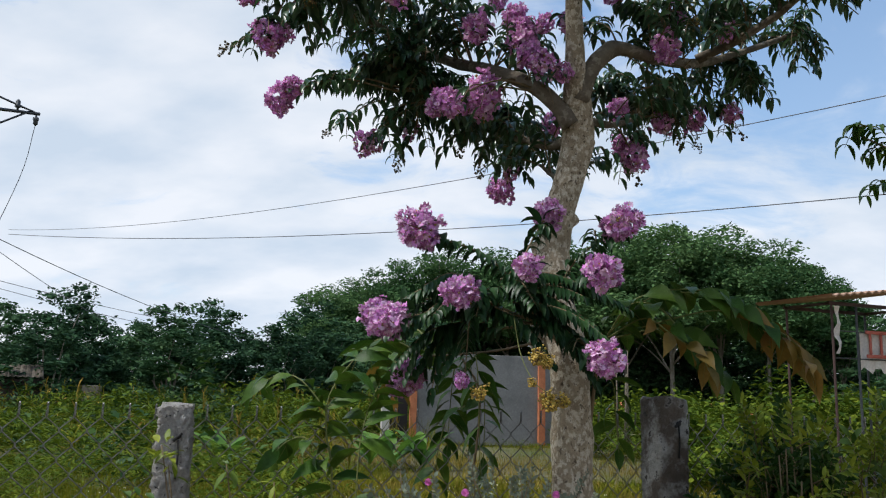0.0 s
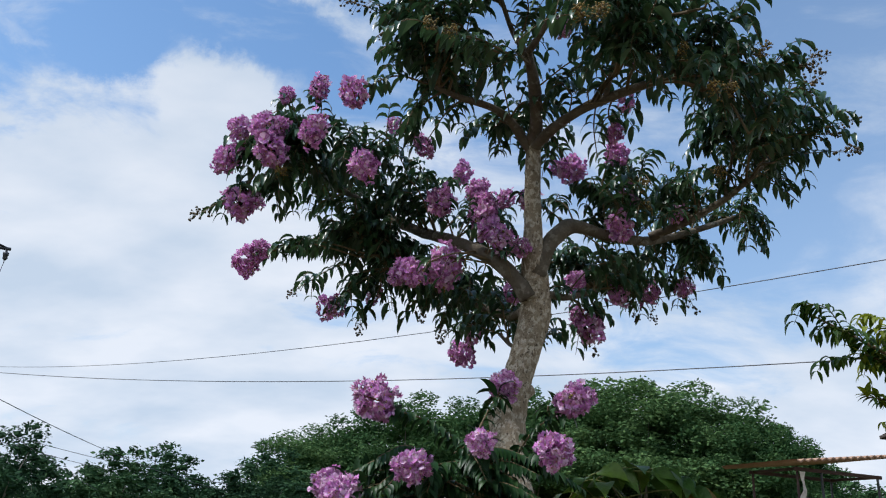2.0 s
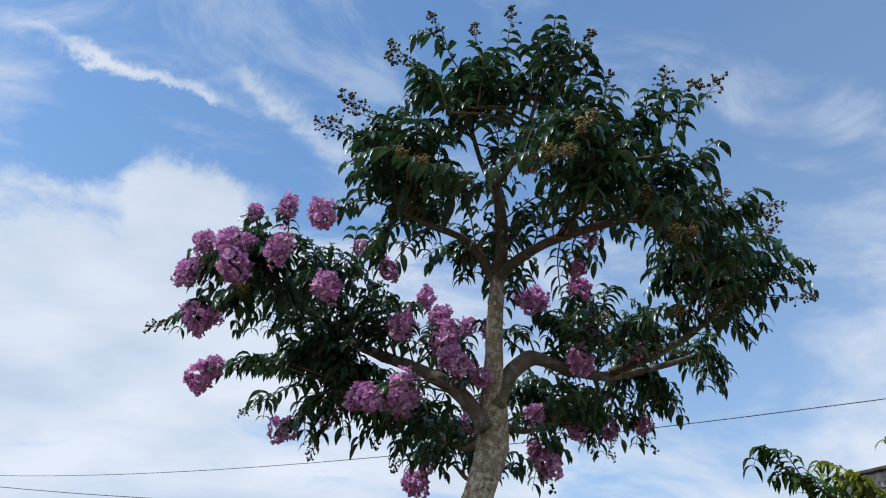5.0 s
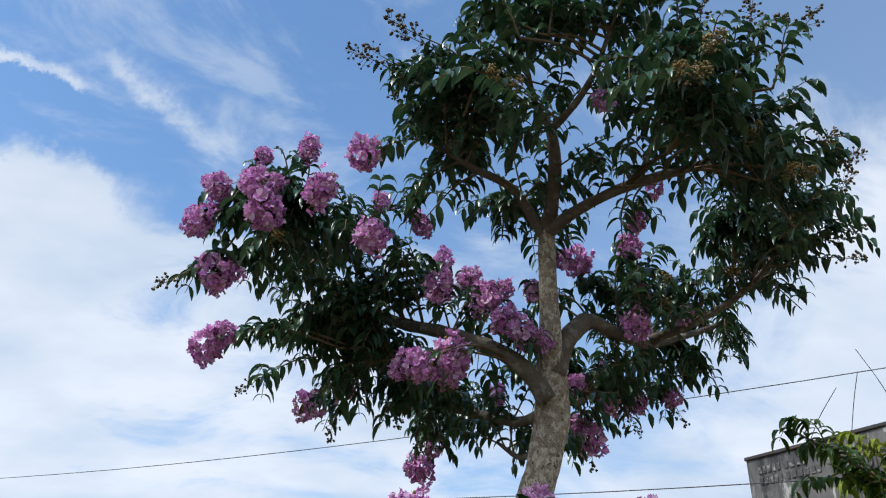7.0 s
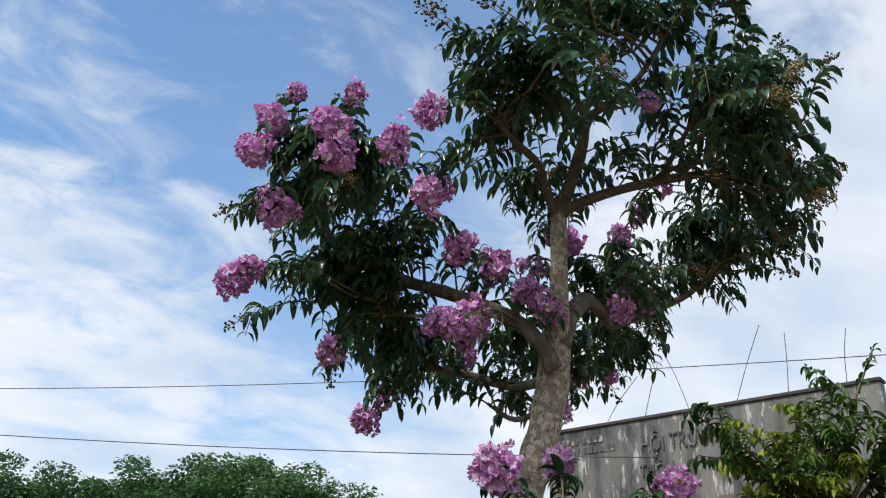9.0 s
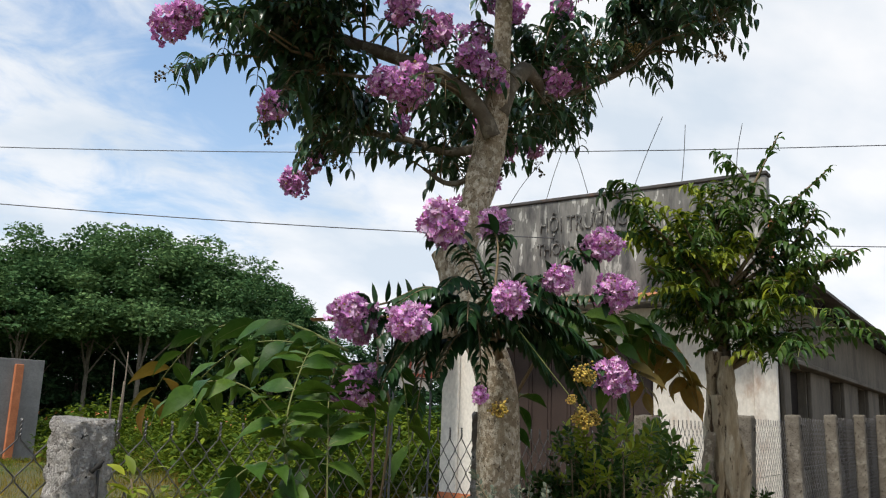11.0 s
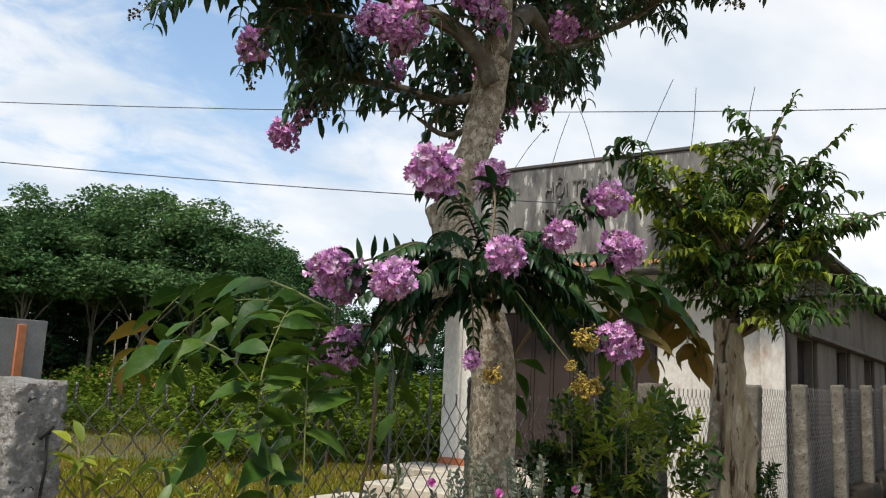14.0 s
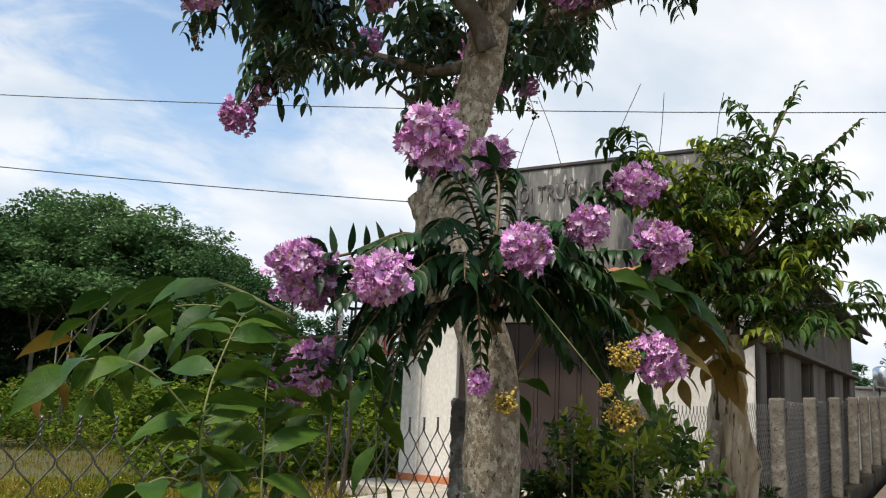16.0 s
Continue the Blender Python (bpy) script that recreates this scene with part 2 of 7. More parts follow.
# the dark patches paint the shade of clefts into the bark colour
RIDGED_BARK = material("twisted_bark", (0.20, 0.15, 0.09), (0.40, 0.33, 0.23), 0.9, 16, 80, bump=0.012, bump_scale=40, patch=(0.060, 0.038, 0.022), patch_scale=22, patch_edge=(0.55, 0.61), stain=(0.46, 0.40, 0.30), stain_scale=9, stain_edge=(0.55, 0.63), stretch=(1, 1, 0.2), gloss=0.15)
FAR_BARK = material("far_bark", (0.16, 0.14, 0.11), (0.26, 0.23, 0.19), 0.9, 3, 12)
# the near-black patches paint the shade of small pits into the colour
PITTED = material("pitted_concrete", (0.42, 0.39, 0.35), (0.62, 0.58, 0.53), 0.95, 22, 140, bump=0.06, bump_scale=60, patch=(0.04, 0.036, 0.032), patch_scale=46, patch_edge=(0.63, 0.66), stain=(0.22, 0.195, 0.165), stain_scale=10, stain_edge=(0.52, 0.68))
CONCRETE = material("weathered_concrete", (0.105, 0.09, 0.07), (0.185, 0.162, 0.13), 0.92, 9, 90, bump=0.014, bump_scale=46, patch=(0.055, 0.046, 0.036), patch_scale=30, patch_edge=(0.57, 0.64), stain=(0.29, 0.265, 0.225), stain_scale=7, stain_edge=(0.55, 0.7), gloss=0.15)
DARK_CONCRETE = material("mossy_concrete", (0.06, 0.045, 0.032), (0.12, 0.095, 0.072), 0.92, 8, 70, bump=0.012, bump_scale=40, patch=(0.30, 0.285, 0.255), patch_scale=6, patch_edge=(0.46, 0.56), stain=(0.04, 0.032, 0.025), stain_scale=24, stain_edge=(0.6, 0.64))
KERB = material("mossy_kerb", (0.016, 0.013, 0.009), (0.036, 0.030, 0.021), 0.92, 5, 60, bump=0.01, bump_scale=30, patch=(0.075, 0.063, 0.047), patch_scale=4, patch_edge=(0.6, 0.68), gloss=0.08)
WIRE = material("galvanised_wire", (0.12, 0.11, 0.10), (0.26, 0.25, 0.24), 0.42, 12, 60, metal=0.7)
CABLE = material("cable", (0.03, 0.03, 0.035), (0.05, 0.05, 0.055), 0.5, 3, 20)
STEEL = material("pole_steel", (0.04, 0.045, 0.05), (0.08, 0.085, 0.09), 0.5, 3, 20, metal=0.4)
DARK_STEEL = material("rusty_steel", (0.035, 0.018, 0.014), (0.07, 0.035, 0.028), 0.7, 4, 30)
RENDER_GREY = material("stained_cement", (0.135, 0.13, 0.118), (0.22, 0.21, 0.19), 0.9, 1.6, 30, bump=0.006, bump_scale=20, stain=(0.032, 0.032, 0.034), stain_scale=2.2, stain_edge=(0.45, 0.62), patch=(0.44, 0.43, 0.39), patch_scale=8.5, patch_edge=(0.575, 0.60), stretch=(1, 1, 0.22))
COPING = material("mossy_coping", (0.035, 0.033, 0.032), (0.075, 0.07, 0.066), 0.9, 4, 40, bump=0.006, bump_scale=25, stain=(0.12, 0.075, 0.055), stain_scale=3, stain_edge=(0.55, 0.66))
LETTER = material("old_letter", (0.05, 0.048, 0.045), (0.11, 0.105, 0.10), 0.9, 6, 40, stain=(0.32, 0.31, 0.28), stain_scale=7, stain_edge=(0.52, 0.62))
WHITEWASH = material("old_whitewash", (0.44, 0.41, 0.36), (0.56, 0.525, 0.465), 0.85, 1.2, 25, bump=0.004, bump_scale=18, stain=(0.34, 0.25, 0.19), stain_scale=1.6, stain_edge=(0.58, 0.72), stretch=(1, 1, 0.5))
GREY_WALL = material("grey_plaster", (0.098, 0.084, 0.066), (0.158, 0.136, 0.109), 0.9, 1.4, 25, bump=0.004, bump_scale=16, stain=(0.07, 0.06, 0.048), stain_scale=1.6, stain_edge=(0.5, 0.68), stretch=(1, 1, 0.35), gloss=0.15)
CREAM = material("cream_step", (0.36, 0.31, 0.235), (0.46, 0.40, 0.31), 0.85, 2, 30, bump=0.003, stain=(0.22, 0.19, 0.15), stain_scale=2.5, stain_edge=(0.52, 0.7))
TILE = material("clay_tile", (0.36, 0.12, 0.055), (0.50, 0.19, 0.09), 0.8, 3, 30, each=0.3, stain=(0.12, 0.09, 0.07), stain_scale=2.5, stain_edge=(0.52, 0.68))
ORANGE = material("orange_paint", (0.42, 0.13, 0.05), (0.54, 0.19, 0.08), 0.75, 4, 30)
RED = material("red_paint", (0.34, 0.07, 0.045), (0.46, 0.12, 0.08), 0.6, 4, 30)
BROWN_DOOR = material("brown_shutter", (0.024, 0.015, 0.012), (0.040, 0.026, 0.021), 0.6, 2, 30, gloss=0.25)
# near-black for the tie wires and the shade inside openings
DARK = material("dark_inside", (0.015, 0.014, 0.013), (0.025, 0.023, 0.02), 0.9, 2, 20)
# near-black for the rafter ends and the shade inside the windows
NEAR_BLACK = material("near_black", (0.014, 0.011, 0.010), (0.026, 0.021, 0.018), 0.8, 3, 30, gloss=0.08)
SHEET = material("pale_cloth", (0.55, 0.52, 0.47), (0.68, 0.65, 0.6), 0.9, 3, 30)
TIN = material("rusty_tin_sheet", (0.27, 0.15, 0.09), (0.40, 0.25, 0.16), 0.7, 2, 20)
ROOF = material("dark_roof_tile", (0.05, 0.043, 0.038), (0.095, 0.075, 0.062), 0.85, 3, 30, island=0.3)
EARTH = material("earth", (0.070, 0.058, 0.024), (0.110, 0.092, 0.038), 0.95, 0.35, 6, bump=0.03, bump_scale=3, patch=(0.062, 0.070, 0.018), patch_scale=0.25, patch_edge=(0.42, 0.6))
PATH = material("dusty_path", (0.125, 0.094, 0.066), (0.195, 0.152, 0.108), 0.95, 1.2, 20, bump=0.006, bump_scale=12, stain=(0.13, 0.10, 0.07), stain_scale=0.9, stain_edge=(0.5, 0.7), gloss=0.1)

CEMENT = material("plain_cement", (0.175, 0.168, 0.158), (0.238, 0.231, 0.217), 0.9, 1.2, 25, bump=0.003, bump_scale=16, stain=(0.14, 0.135, 0.128), stain_scale=0.9, stain_edge=(0.52, 0.72))
WHITE_WALL = material("white_wall", (0.58, 0.545, 0.48), (0.70, 0.665, 0.60), 0.8, 1.2, 25, bump=0.003, bump_scale=18, stain=(0.52, 0.43, 0.35), stain_scale=1.8, stain_edge=(0.6, 0.75), stretch=(1, 1, 0.5))
TANK_STEEL = material("tank_steel", (0.50, 0.53, 0.56), (0.62, 0.65, 0.68), 0.25, 4, 30, metal=0.9)
# ---- building helpers ----
WORLD = {}
UP = Vector((0, 0, 1))


class Geo:
    """Vertices and faces gathered for one mesh; each face keeps a material slot."""

    def __init__(self):
        self.v, self.f, self.s = [], [], []

    def add(self, verts, faces, slot=0):
        k = len(self.v)
        self.v.extend(tuple(p) for p in verts)
        self.f.extend(tuple(i + k for i in f) for f in faces)
        self.s.extend([slot] * len(faces))

    def box(self, lo, hi, m=None, slot=0, bevel=0.0):
        x0, y0, z0 = lo
        x1, y1, z1 = hi
        b = min(bevel, (x1 - x0) / 3, (y1 - y0) / 3, (z1 - z0) / 3)
        if b <= 0:
            pts = [(x, y, z) for z in (z0, z1) for x, y in ((x0, y0), (x1, y0), (x1, y1), (x0, y1))]
            faces = [(3, 2, 1, 0), (4, 5, 6, 7), (0, 1, 5, 4), (1, 2, 6, 5), (2, 3, 7, 6), (3, 0, 4, 7)]
        else:
            ring = lambda x0, y0, x1, y1, c, z: [(x0 + c, y0, z), (x1 - c, y0, z), (x1, y0 + c, z), (x1, y1 - c, z), (x1 - c, y1, z), (x0 + c, y1, z), (x0, y1 - c, z), (x0, y0 + c, z)]
            pts = ring(x0 + b, y0 + b, x1 - b, y1 - b, b / 2, z0) + ring(x0, y0, x1, y1, b, z0 + b) + ring(x0, y0, x1, y1, b, z1 - b) + ring(x0 + b, y0 + b, x1 - b, y1 - b, b / 2, z1)
            faces = [tuple(range(7, -1, -1)), tuple(range(24, 32))]
            for r in range(3):
                faces += [(r * 8 + i, r * 8 + (i + 1) % 8, r * 8 + 8 + (i + 1) % 8, r * 8 + 8 + i) for i in range(8)]
        if m is not None:
            pts = [m @ Vector(p) for p in pts]
        self.add(pts, faces, slot)

    def tube(self, path, radii, sides=6, slot=0, rough=0.0, seed=0, cap=True):
        path = [Vector(p) for p in path]
        n = len(path)
        if not hasattr(radii, "__len__"):
            radii = [radii] * n
        pts, faces, side = [], [], None
        for i, p in enumerate(path):
            d = (path[min(i + 1, n - 1)] - path[max(i - 1, 0)]).normalized()
            if side is None:
                side = d.cross(Vector((0.3, 0.9, 0.1)) if abs(d.z) > 0.8 else UP).normalized()
            side = (side - d * side.dot(d)).normalized()
            other = d.cross(side)
            for k in range(sides):
                a = 2 * math.pi * k / sides
                w = side * math.cos(a) + other * math.sin(a)
                r = radii[i]
                if rough:
                    q = p + w * r
                    r *= 1 + rough * noise.noise(q * 9 + Vector((seed, 0, 0))) + rough * 0.6 * noise.noise(q * 27)
                pts.append(p + w * r)
        for i in range(n - 1):
            faces += [(i * sides + k, i * sides + (k + 1) % sides, (i + 1) * sides + (k + 1) % sides, (i + 1) * sides + k) for k in range(sides)]
        if cap:
            faces += [tuple(range(sides - 1, -1, -1)), tuple(range((n - 1) * sides, n * sides))]
        self.add(pts, faces, slot)

    def leaf(self, base, along, face, length, width, bend=0.6, fold=0.25, slot=0, shape=(0.10, 0.85, 1.0, 0.62, 0.0), wave=0.0):
        """A leaf with a folded midrib that bends down by its own weight."""
        p, d = Vector(base), Vector(along).normalized()
        face = Vector(face)
        pts, n = [], len(shape)
        for i, w in enumerate(shape):
            side = d.cross(face)
            side = side.normalized() if side.length > 1e-6 else Vector((1, 0, 0))
            nrm = side.cross(d).normalized()
            half = width * 0.5 * w
            lift = nrm * (fold * half + wave * half * math.sin(i * 2.4))
            pts += [p - side * half + lift, p, p + side * half + lift]
            p = p + d * (length / (n - 1))
            d = (d + Vector((0, 0, -1)) * (bend / (n - 1))).normalized()
            face = nrm
        faces = []
        for i in range(n - 1):
            a = 3 * i
            faces += [(a, a + 1, a + 4, a + 3), (a + 1, a + 2, a + 5, a + 4)]
        self.add(pts, faces, slot)

    def ball(self, c, r, slot=0):
        c = Vector(c)
        pts = [c + Vector(d) * r for d in ((1, 0, 0), (-1, 0, 0), (0, 1, 0), (0, -1, 0), (0, 0, 1), (0, 0, -1))]
        self.add(pts, [(0, 2, 4), (2, 1, 4), (1, 3, 4), (3, 0, 4), (2, 0, 5), (1, 2, 5), (3, 1, 5), (0, 3, 5)], slot)

    def mesh(self, name, mats, smooth=True):
        me = bpy.data.meshes.new(name)
        me.from_pydata(self.v, [], self.f)
        for m in (mats if isinstance(mats, (list, tuple)) else [mats]):
            me.materials.append(m)
        me.polygons.foreach_set("material_index", self.s)
        if smooth:
            me.polygons.foreach_set("use_smooth", [True] * len(self.f))
        me.update()
        return me


def thing(name, label, category, at=(0, 0, 0), group="", kind=""):
    ob = new(name)
    ob.empty_display_size = 0.1
    ob.location = at
    WORLD[ob] = Matrix.Translation(at)
    return tagged(ob, label, category, group, kind)


def part(name, geo, mats, parent=None, label="", m=None, smooth=True):
    """Links a mesh as one object under a thing or a part; m is its pose in the world."""
    me = geo.mesh(name, mats, smooth) if isinstance(geo, Geo) else geo
    ob = new(name, me)
    m = m or Matrix.Identity(4)
    if parent is not None:
        ob.parent = parent
        ob.matrix_parent_inverse = WORLD[parent].inverted()
    ob.matrix_basis = m
    WORLD[ob] = m
    if label:
        ob["label"] = label
    return ob


def smooth_path(pts, steps=4):
    """A Catmull-Rom curve through the points."""
    p = [Vector(q) for q in pts]
    p = [p[0] * 2 - p[1]] + p + [p[-1] * 2 - p[-2]]
    out = []
    for i in range(1, len(p) - 2):
        for k in range(steps):
            t = k / steps
            out.append(0.5 * ((2 * p[i]) + (p[i + 1] - p[i - 1]) * t + (2 * p[i - 1] - 5 * p[i] + 4 * p[i + 1] - p[i + 2]) * t * t + (3 * p[i] - p[i - 1] - 3 * p[i + 1] + p[i + 2]) * t ** 3))
    return out + [p[-2]]


def taper(a, b, n):
    return [a + (b - a) * i / (n - 1) for i in range(n)]


def toward_matrix(at, d, size=1.0, roll=0.0):
    """A pose whose x axis points along d and whose z axis stays as high as it can."""
    x = Vector(d).normalized()
    y = UP.cross(x)
    y = y.normalized() if y.length > 0.05 else Vector((0, 1, 0))
    z = x.cross(y)
    m = Matrix((x, y, z)).transposed().to_4x4()
    return Matrix.Translation(at) @ m @ Matrix.Rotation(roll, 4, "X") @ Matrix.Scale(size, 4)


def jitter(r, s=1.0):
    return Vector((r.uniform(-s, s), r.uniform(-s, s), r.uniform(-s, s)))


# ---- ground, path and fence line ----
FENCE_AT, FENCE_DIR, FENCE_OUT = Vector((1.0, 3.77, 0)), Vector((0.951, 0.309, 0)), Vector((0.309, -0.951, 0))
SPACING = 2.05


def on_fence(u, out=0.0, z=0.0):
    """A place u metres along the fence, out metres towards the path."""
    return FENCE_AT + FENCE_DIR * u + FENCE_OUT * out + Vector((0, 0, z))


FENCE_TURN = Matrix((FENCE_DIR, -FENCE_OUT, UP)).transposed().to_4x4()


def fence_pose(u, out=0.0, z=0.0):
    return Matrix.Translation(on_fence(u, out, z)) @ FENCE_TURN


def rise(u):
    """How much higher the fence and the path lie towards the hall."""
    return 0.0 if u < 1.0 else 0.09 + 0.0246 * (u - 2.05)


def make_ground():
    g = Geo()
    xs = [-900, -300, -120, -60, -40, -30] + [-24 + i * 1.5 for i in range(37)] + [36, 50, 90, 300, 900]
    ys = [-900, -200, -60, -20, -10, -6, -3] + [i * 1.5 for i in range(-1, 30)] + [50, 60, 80, 120, 300, 900]
    pts = []
    for y in ys:
        for x in xs:
            rel = Vector((x, y, 0)) - FENCE_AT
            behind = -rel.dot(FENCE_OUT)
            z = 0.16 * noise.noise(Vector((x * 0.23, y * 0.23, 0))) if behind > 6 and y < 48 else 0.0
            pts.append((x, y, z - 0.02))
    w = len(xs)
    g.add(pts, [(j * w + i, j * w + i + 1, (j + 1) * w + i + 1, (j + 1) * w + i) for j in range(len(ys) - 1) for i in range(w - 1)])
    tagged(part("ground", g, EARTH), "rough field with earth and patches of grass", "ground", kind="structure")
    g = Geo()
    g.box((-14, -5.2, -0.03), (1.3, -1.0, 0.012))
    g.box((1.302, -5.2, -0.03), (40, -0.25, 0.012), Matrix.Translation((0, 0, -0.03)) @ Matrix(((1, 0, 0, 0), (0, 1, 0, 0), (0.0246, 0, 1, 0), (0, 0, 0, 1))))
    tagged(part("path", g, PATH, m=fence_pose(0), smooth=False), "dusty concrete village path along the fence", "path", kind="structure")
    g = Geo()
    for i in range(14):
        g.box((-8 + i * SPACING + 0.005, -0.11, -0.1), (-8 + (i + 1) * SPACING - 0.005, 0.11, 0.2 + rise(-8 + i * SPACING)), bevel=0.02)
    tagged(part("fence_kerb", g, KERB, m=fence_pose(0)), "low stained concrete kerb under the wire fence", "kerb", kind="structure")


make_ground()

# ---- village hall: tall sign parapet, front wall, side wall with windows ----
HALL_AZ = radians(71.5)
HALL_CORNER = Vector((9.2, 7.3, 0))
HALL_SIDE = Vector((math.sin(HALL_AZ), math.cos(HALL_AZ), 0))      # along the side wall, away from the front
HALL_FRONT = Vector((HALL_SIDE.y, -HALL_SIDE.x, 0))                # along the front, towards the corner
HALL_LEN, HALL_DEEP, HALL_TOP, HALL_EAVE, HALL_FLOOR = 5.5, 12.6, 5.24, 3.78, 0.3
# front frame: x runs along the front from its far end, y into the building
HALL = Matrix.Translation(HALL_CORNER - HALL_FRONT * HALL_LEN) @ Matrix((HALL_FRONT, HALL_SIDE, UP)).transposed().to_4x4()


def text_mesh(name, words, size, depth, mat):
    cu = bpy.data.curves.new(name, "FONT")
    cu.body, cu.size, cu.extrude, cu.resolution_u = words, size, depth, 2
    ob = bpy.data.objects.new(name, cu)
    scene.collection.objects.link(ob)
    bpy.context.view_layer.update()
    me = bpy.data.meshes.new_from_object(ob.evaluated_get(bpy.context.evaluated_depsgraph_get()))
    bpy.data.objects.remove(ob)
    me.materials.clear()
    me.materials.append(mat)
    me.name = name
    return me


def make_hall():
    hall = thing("village_hall", "old single-storey village hall with a tall stained cement sign parapet", "building", HALL.translation)
    put = lambda name, g, mat, parent=hall, label="", smooth=False: part(name, g, mat, parent, label, HALL, smooth)
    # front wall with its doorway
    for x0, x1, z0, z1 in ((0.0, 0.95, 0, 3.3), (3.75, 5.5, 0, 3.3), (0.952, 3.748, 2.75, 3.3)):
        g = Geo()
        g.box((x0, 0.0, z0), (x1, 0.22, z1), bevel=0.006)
        # the left end takes a paler colour than the rest of the front
        put("front_wall", g, WHITE_WALL if x1 < 1 else WHITEWASH, label="stained whitewashed front wall")
    g = Geo()
    g.box((-0.05, -0.06, 0.0), (0.30, -0.003, 3.3), bevel=0.015)
    put("pilaster", g, WHITE_WALL)
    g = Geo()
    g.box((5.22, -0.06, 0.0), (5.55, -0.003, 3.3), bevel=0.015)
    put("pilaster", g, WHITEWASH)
    g = Geo()
    g.box((-0.06, -0.09, HALL_FLOOR - 0.3), (0.98, -0.064, HALL_FLOOR + 0.01), bevel=0.008)
    put("plinth", g, ORANGE, label="faded orange-brown plinth")
    # folding door of vertical leaves, shut
    door = put("door", Geo(), BROWN_DOOR, label="dark brown metal folding door, shut")
    for i in range(8):
        g = Geo()
        x = 0.96 + i * 0.349
        g.box((x + 0.004, 0.08, HALL_FLOOR), (x + 0.345, 0.115, 2.74), bevel=0.006)
        g.box((x + 0.06, 0.066, HALL_FLOOR + 0.15), (x + 0.29, 0.078, 2.6), bevel=0.004)
        put("door_leaf", g, BROWN_DOOR, door)
    # canopy of clay tiles over the door
    g = Geo()
    g.box((0.9, -0.62, 3.3), (5.62, 0.0, 3.37), bevel=0.01)
    put("canopy_slab", g, RENDER_GREY)
    tile = Geo()
    for k in range(5):
        a0, a1 = math.pi * k / 5, math.pi * (k + 1) / 5
        tile.add([(0.085 * math.cos(a), y, 0.05 * math.sin(a)) for y in (-0.33, 0.33) for a in (a0, a1)], [(0, 1, 3, 2)])
    tile_mesh = tile.mesh("tile", TILE)
    for i in range(27):
        x = 1.0 + i * 0.174
        part("tile", tile_mesh, None, hall, m=HALL @ Matrix.Translation((x, -0.32, 3.42)) @ Matrix.Rotation(radians(14), 4, "X"))
    # sign parapet
    g = Geo()
    g.box((0.0, 0.0, 3.3), (5.5, 0.2, HALL_TOP - 0.06), bevel=0.012)
    put("parapet", g, RENDER_GREY, label="tall grey sign parapet with dark rain streaks")
    g = Geo()
    g.box((-0.02, -0.025, HALL_TOP - 0.058), (5.52, 0.22, HALL_TOP), bevel=0.012)
    put("coping", g, COPING, label="dark weathered coping")
    g = Geo()
    g.box((5.502, -0.02, 3.95), (5.53, 0.22, 4.55), bevel=0.006)
    put("corner_band", g, ORANGE, label="faded orange corner band")
    up = Matrix.Rotation(radians(90), 4, "X")
    for words, x, z, size in (("HỘI TRƯỜNG", 1.80, 4.66, 0.36), ("THÔN", 1.76, 4.26, 0.30)):
        part("sign_letters", text_mesh("sign_letters", words, size, 0.012, LETTER), None, hall, "worn raised cement letters", HALL @ Matrix.Translation((x, -0.014, z)) @ up @ Matrix.Diagonal((0.7, 1, 1, 1)), False)
    r = random.Random(4)
    for z, n in ((4.93, 9), (4.76, 11)):
        x = 0.22
        for i in range(n):
            g = Geo()
            w = r.uniform(0.05, 0.09)
            g.box((x, -0.014, z), (x + w, 0.004, z + 0.11), bevel=0.003)
            x += w + (0.03 if i != 4 else 0.08)
            put("small_letter", g, LETTER, label="worn small letter, unreadable")
    # reinforcing bars left sticking out of the coping
    for x, dx, h in ((1.12, 0.66, 0.72), (1.86, 0.31, 0.86), (2.66, -0.44, 1.2), (3.42, 0.52, 1.15), (4.22, 0.08, 0.95), (5.05, 0.12, 0.82)):
        g = Geo()
        bow = r.uniform(-0.02, 0.02)
        g.tube(smooth_path([(x, 0.1, HALL_TOP - 0.02), (x + dx * 0.45 + bow, 0.1, HALL_TOP + h * 0.5), (x + dx, 0.1, HALL_TOP + h)], 4), 0.006, 5)
        put("rebar", g, STEEL, label="thin rusty bar", smooth=True)
    # side wall with window openings between piers
    g = Geo()
    L = HALL_LEN
    wins = [(0.68 + 3.08 * i, 2.06 + 3.08 * i) for i in range(4)]
    edge = [0.22] + [v for w in wins for v in w] + [HALL_DEEP]
    for i in range(0, len(edge), 2):
        g = Geo()
        g.box((L - 0.2, edge[i], 0.952), (L, edge[i + 1], 2.448), bevel=0.006)
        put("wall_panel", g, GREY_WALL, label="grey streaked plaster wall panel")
    for z0, z1 in ((0.0, 0.95), (2.45, HALL_EAVE)):
        g = Geo()
        g.box((L - 0.2, 0.22, z0), (L, HALL_DEEP, z1), bevel=0.006)
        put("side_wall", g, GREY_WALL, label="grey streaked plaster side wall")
    for a, b in [(0.24, 0.64)] + [(2.1 + 3.08 * i, 3.72 + 3.08 * i) for i in range(3)] + [(11.4, HALL_DEEP)]:
        g = Geo()
        g.box((L + 0.003, a, 0.0), (L + 0.07, b, 2.46), bevel=0.012)
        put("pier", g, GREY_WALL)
    g = Geo()
    g.box((L + 0.003, 0.25, 2.465), (L + 0.22, HALL_DEEP, 2.53), bevel=0.01)
    put("window_hood", g, GREY_WALL)
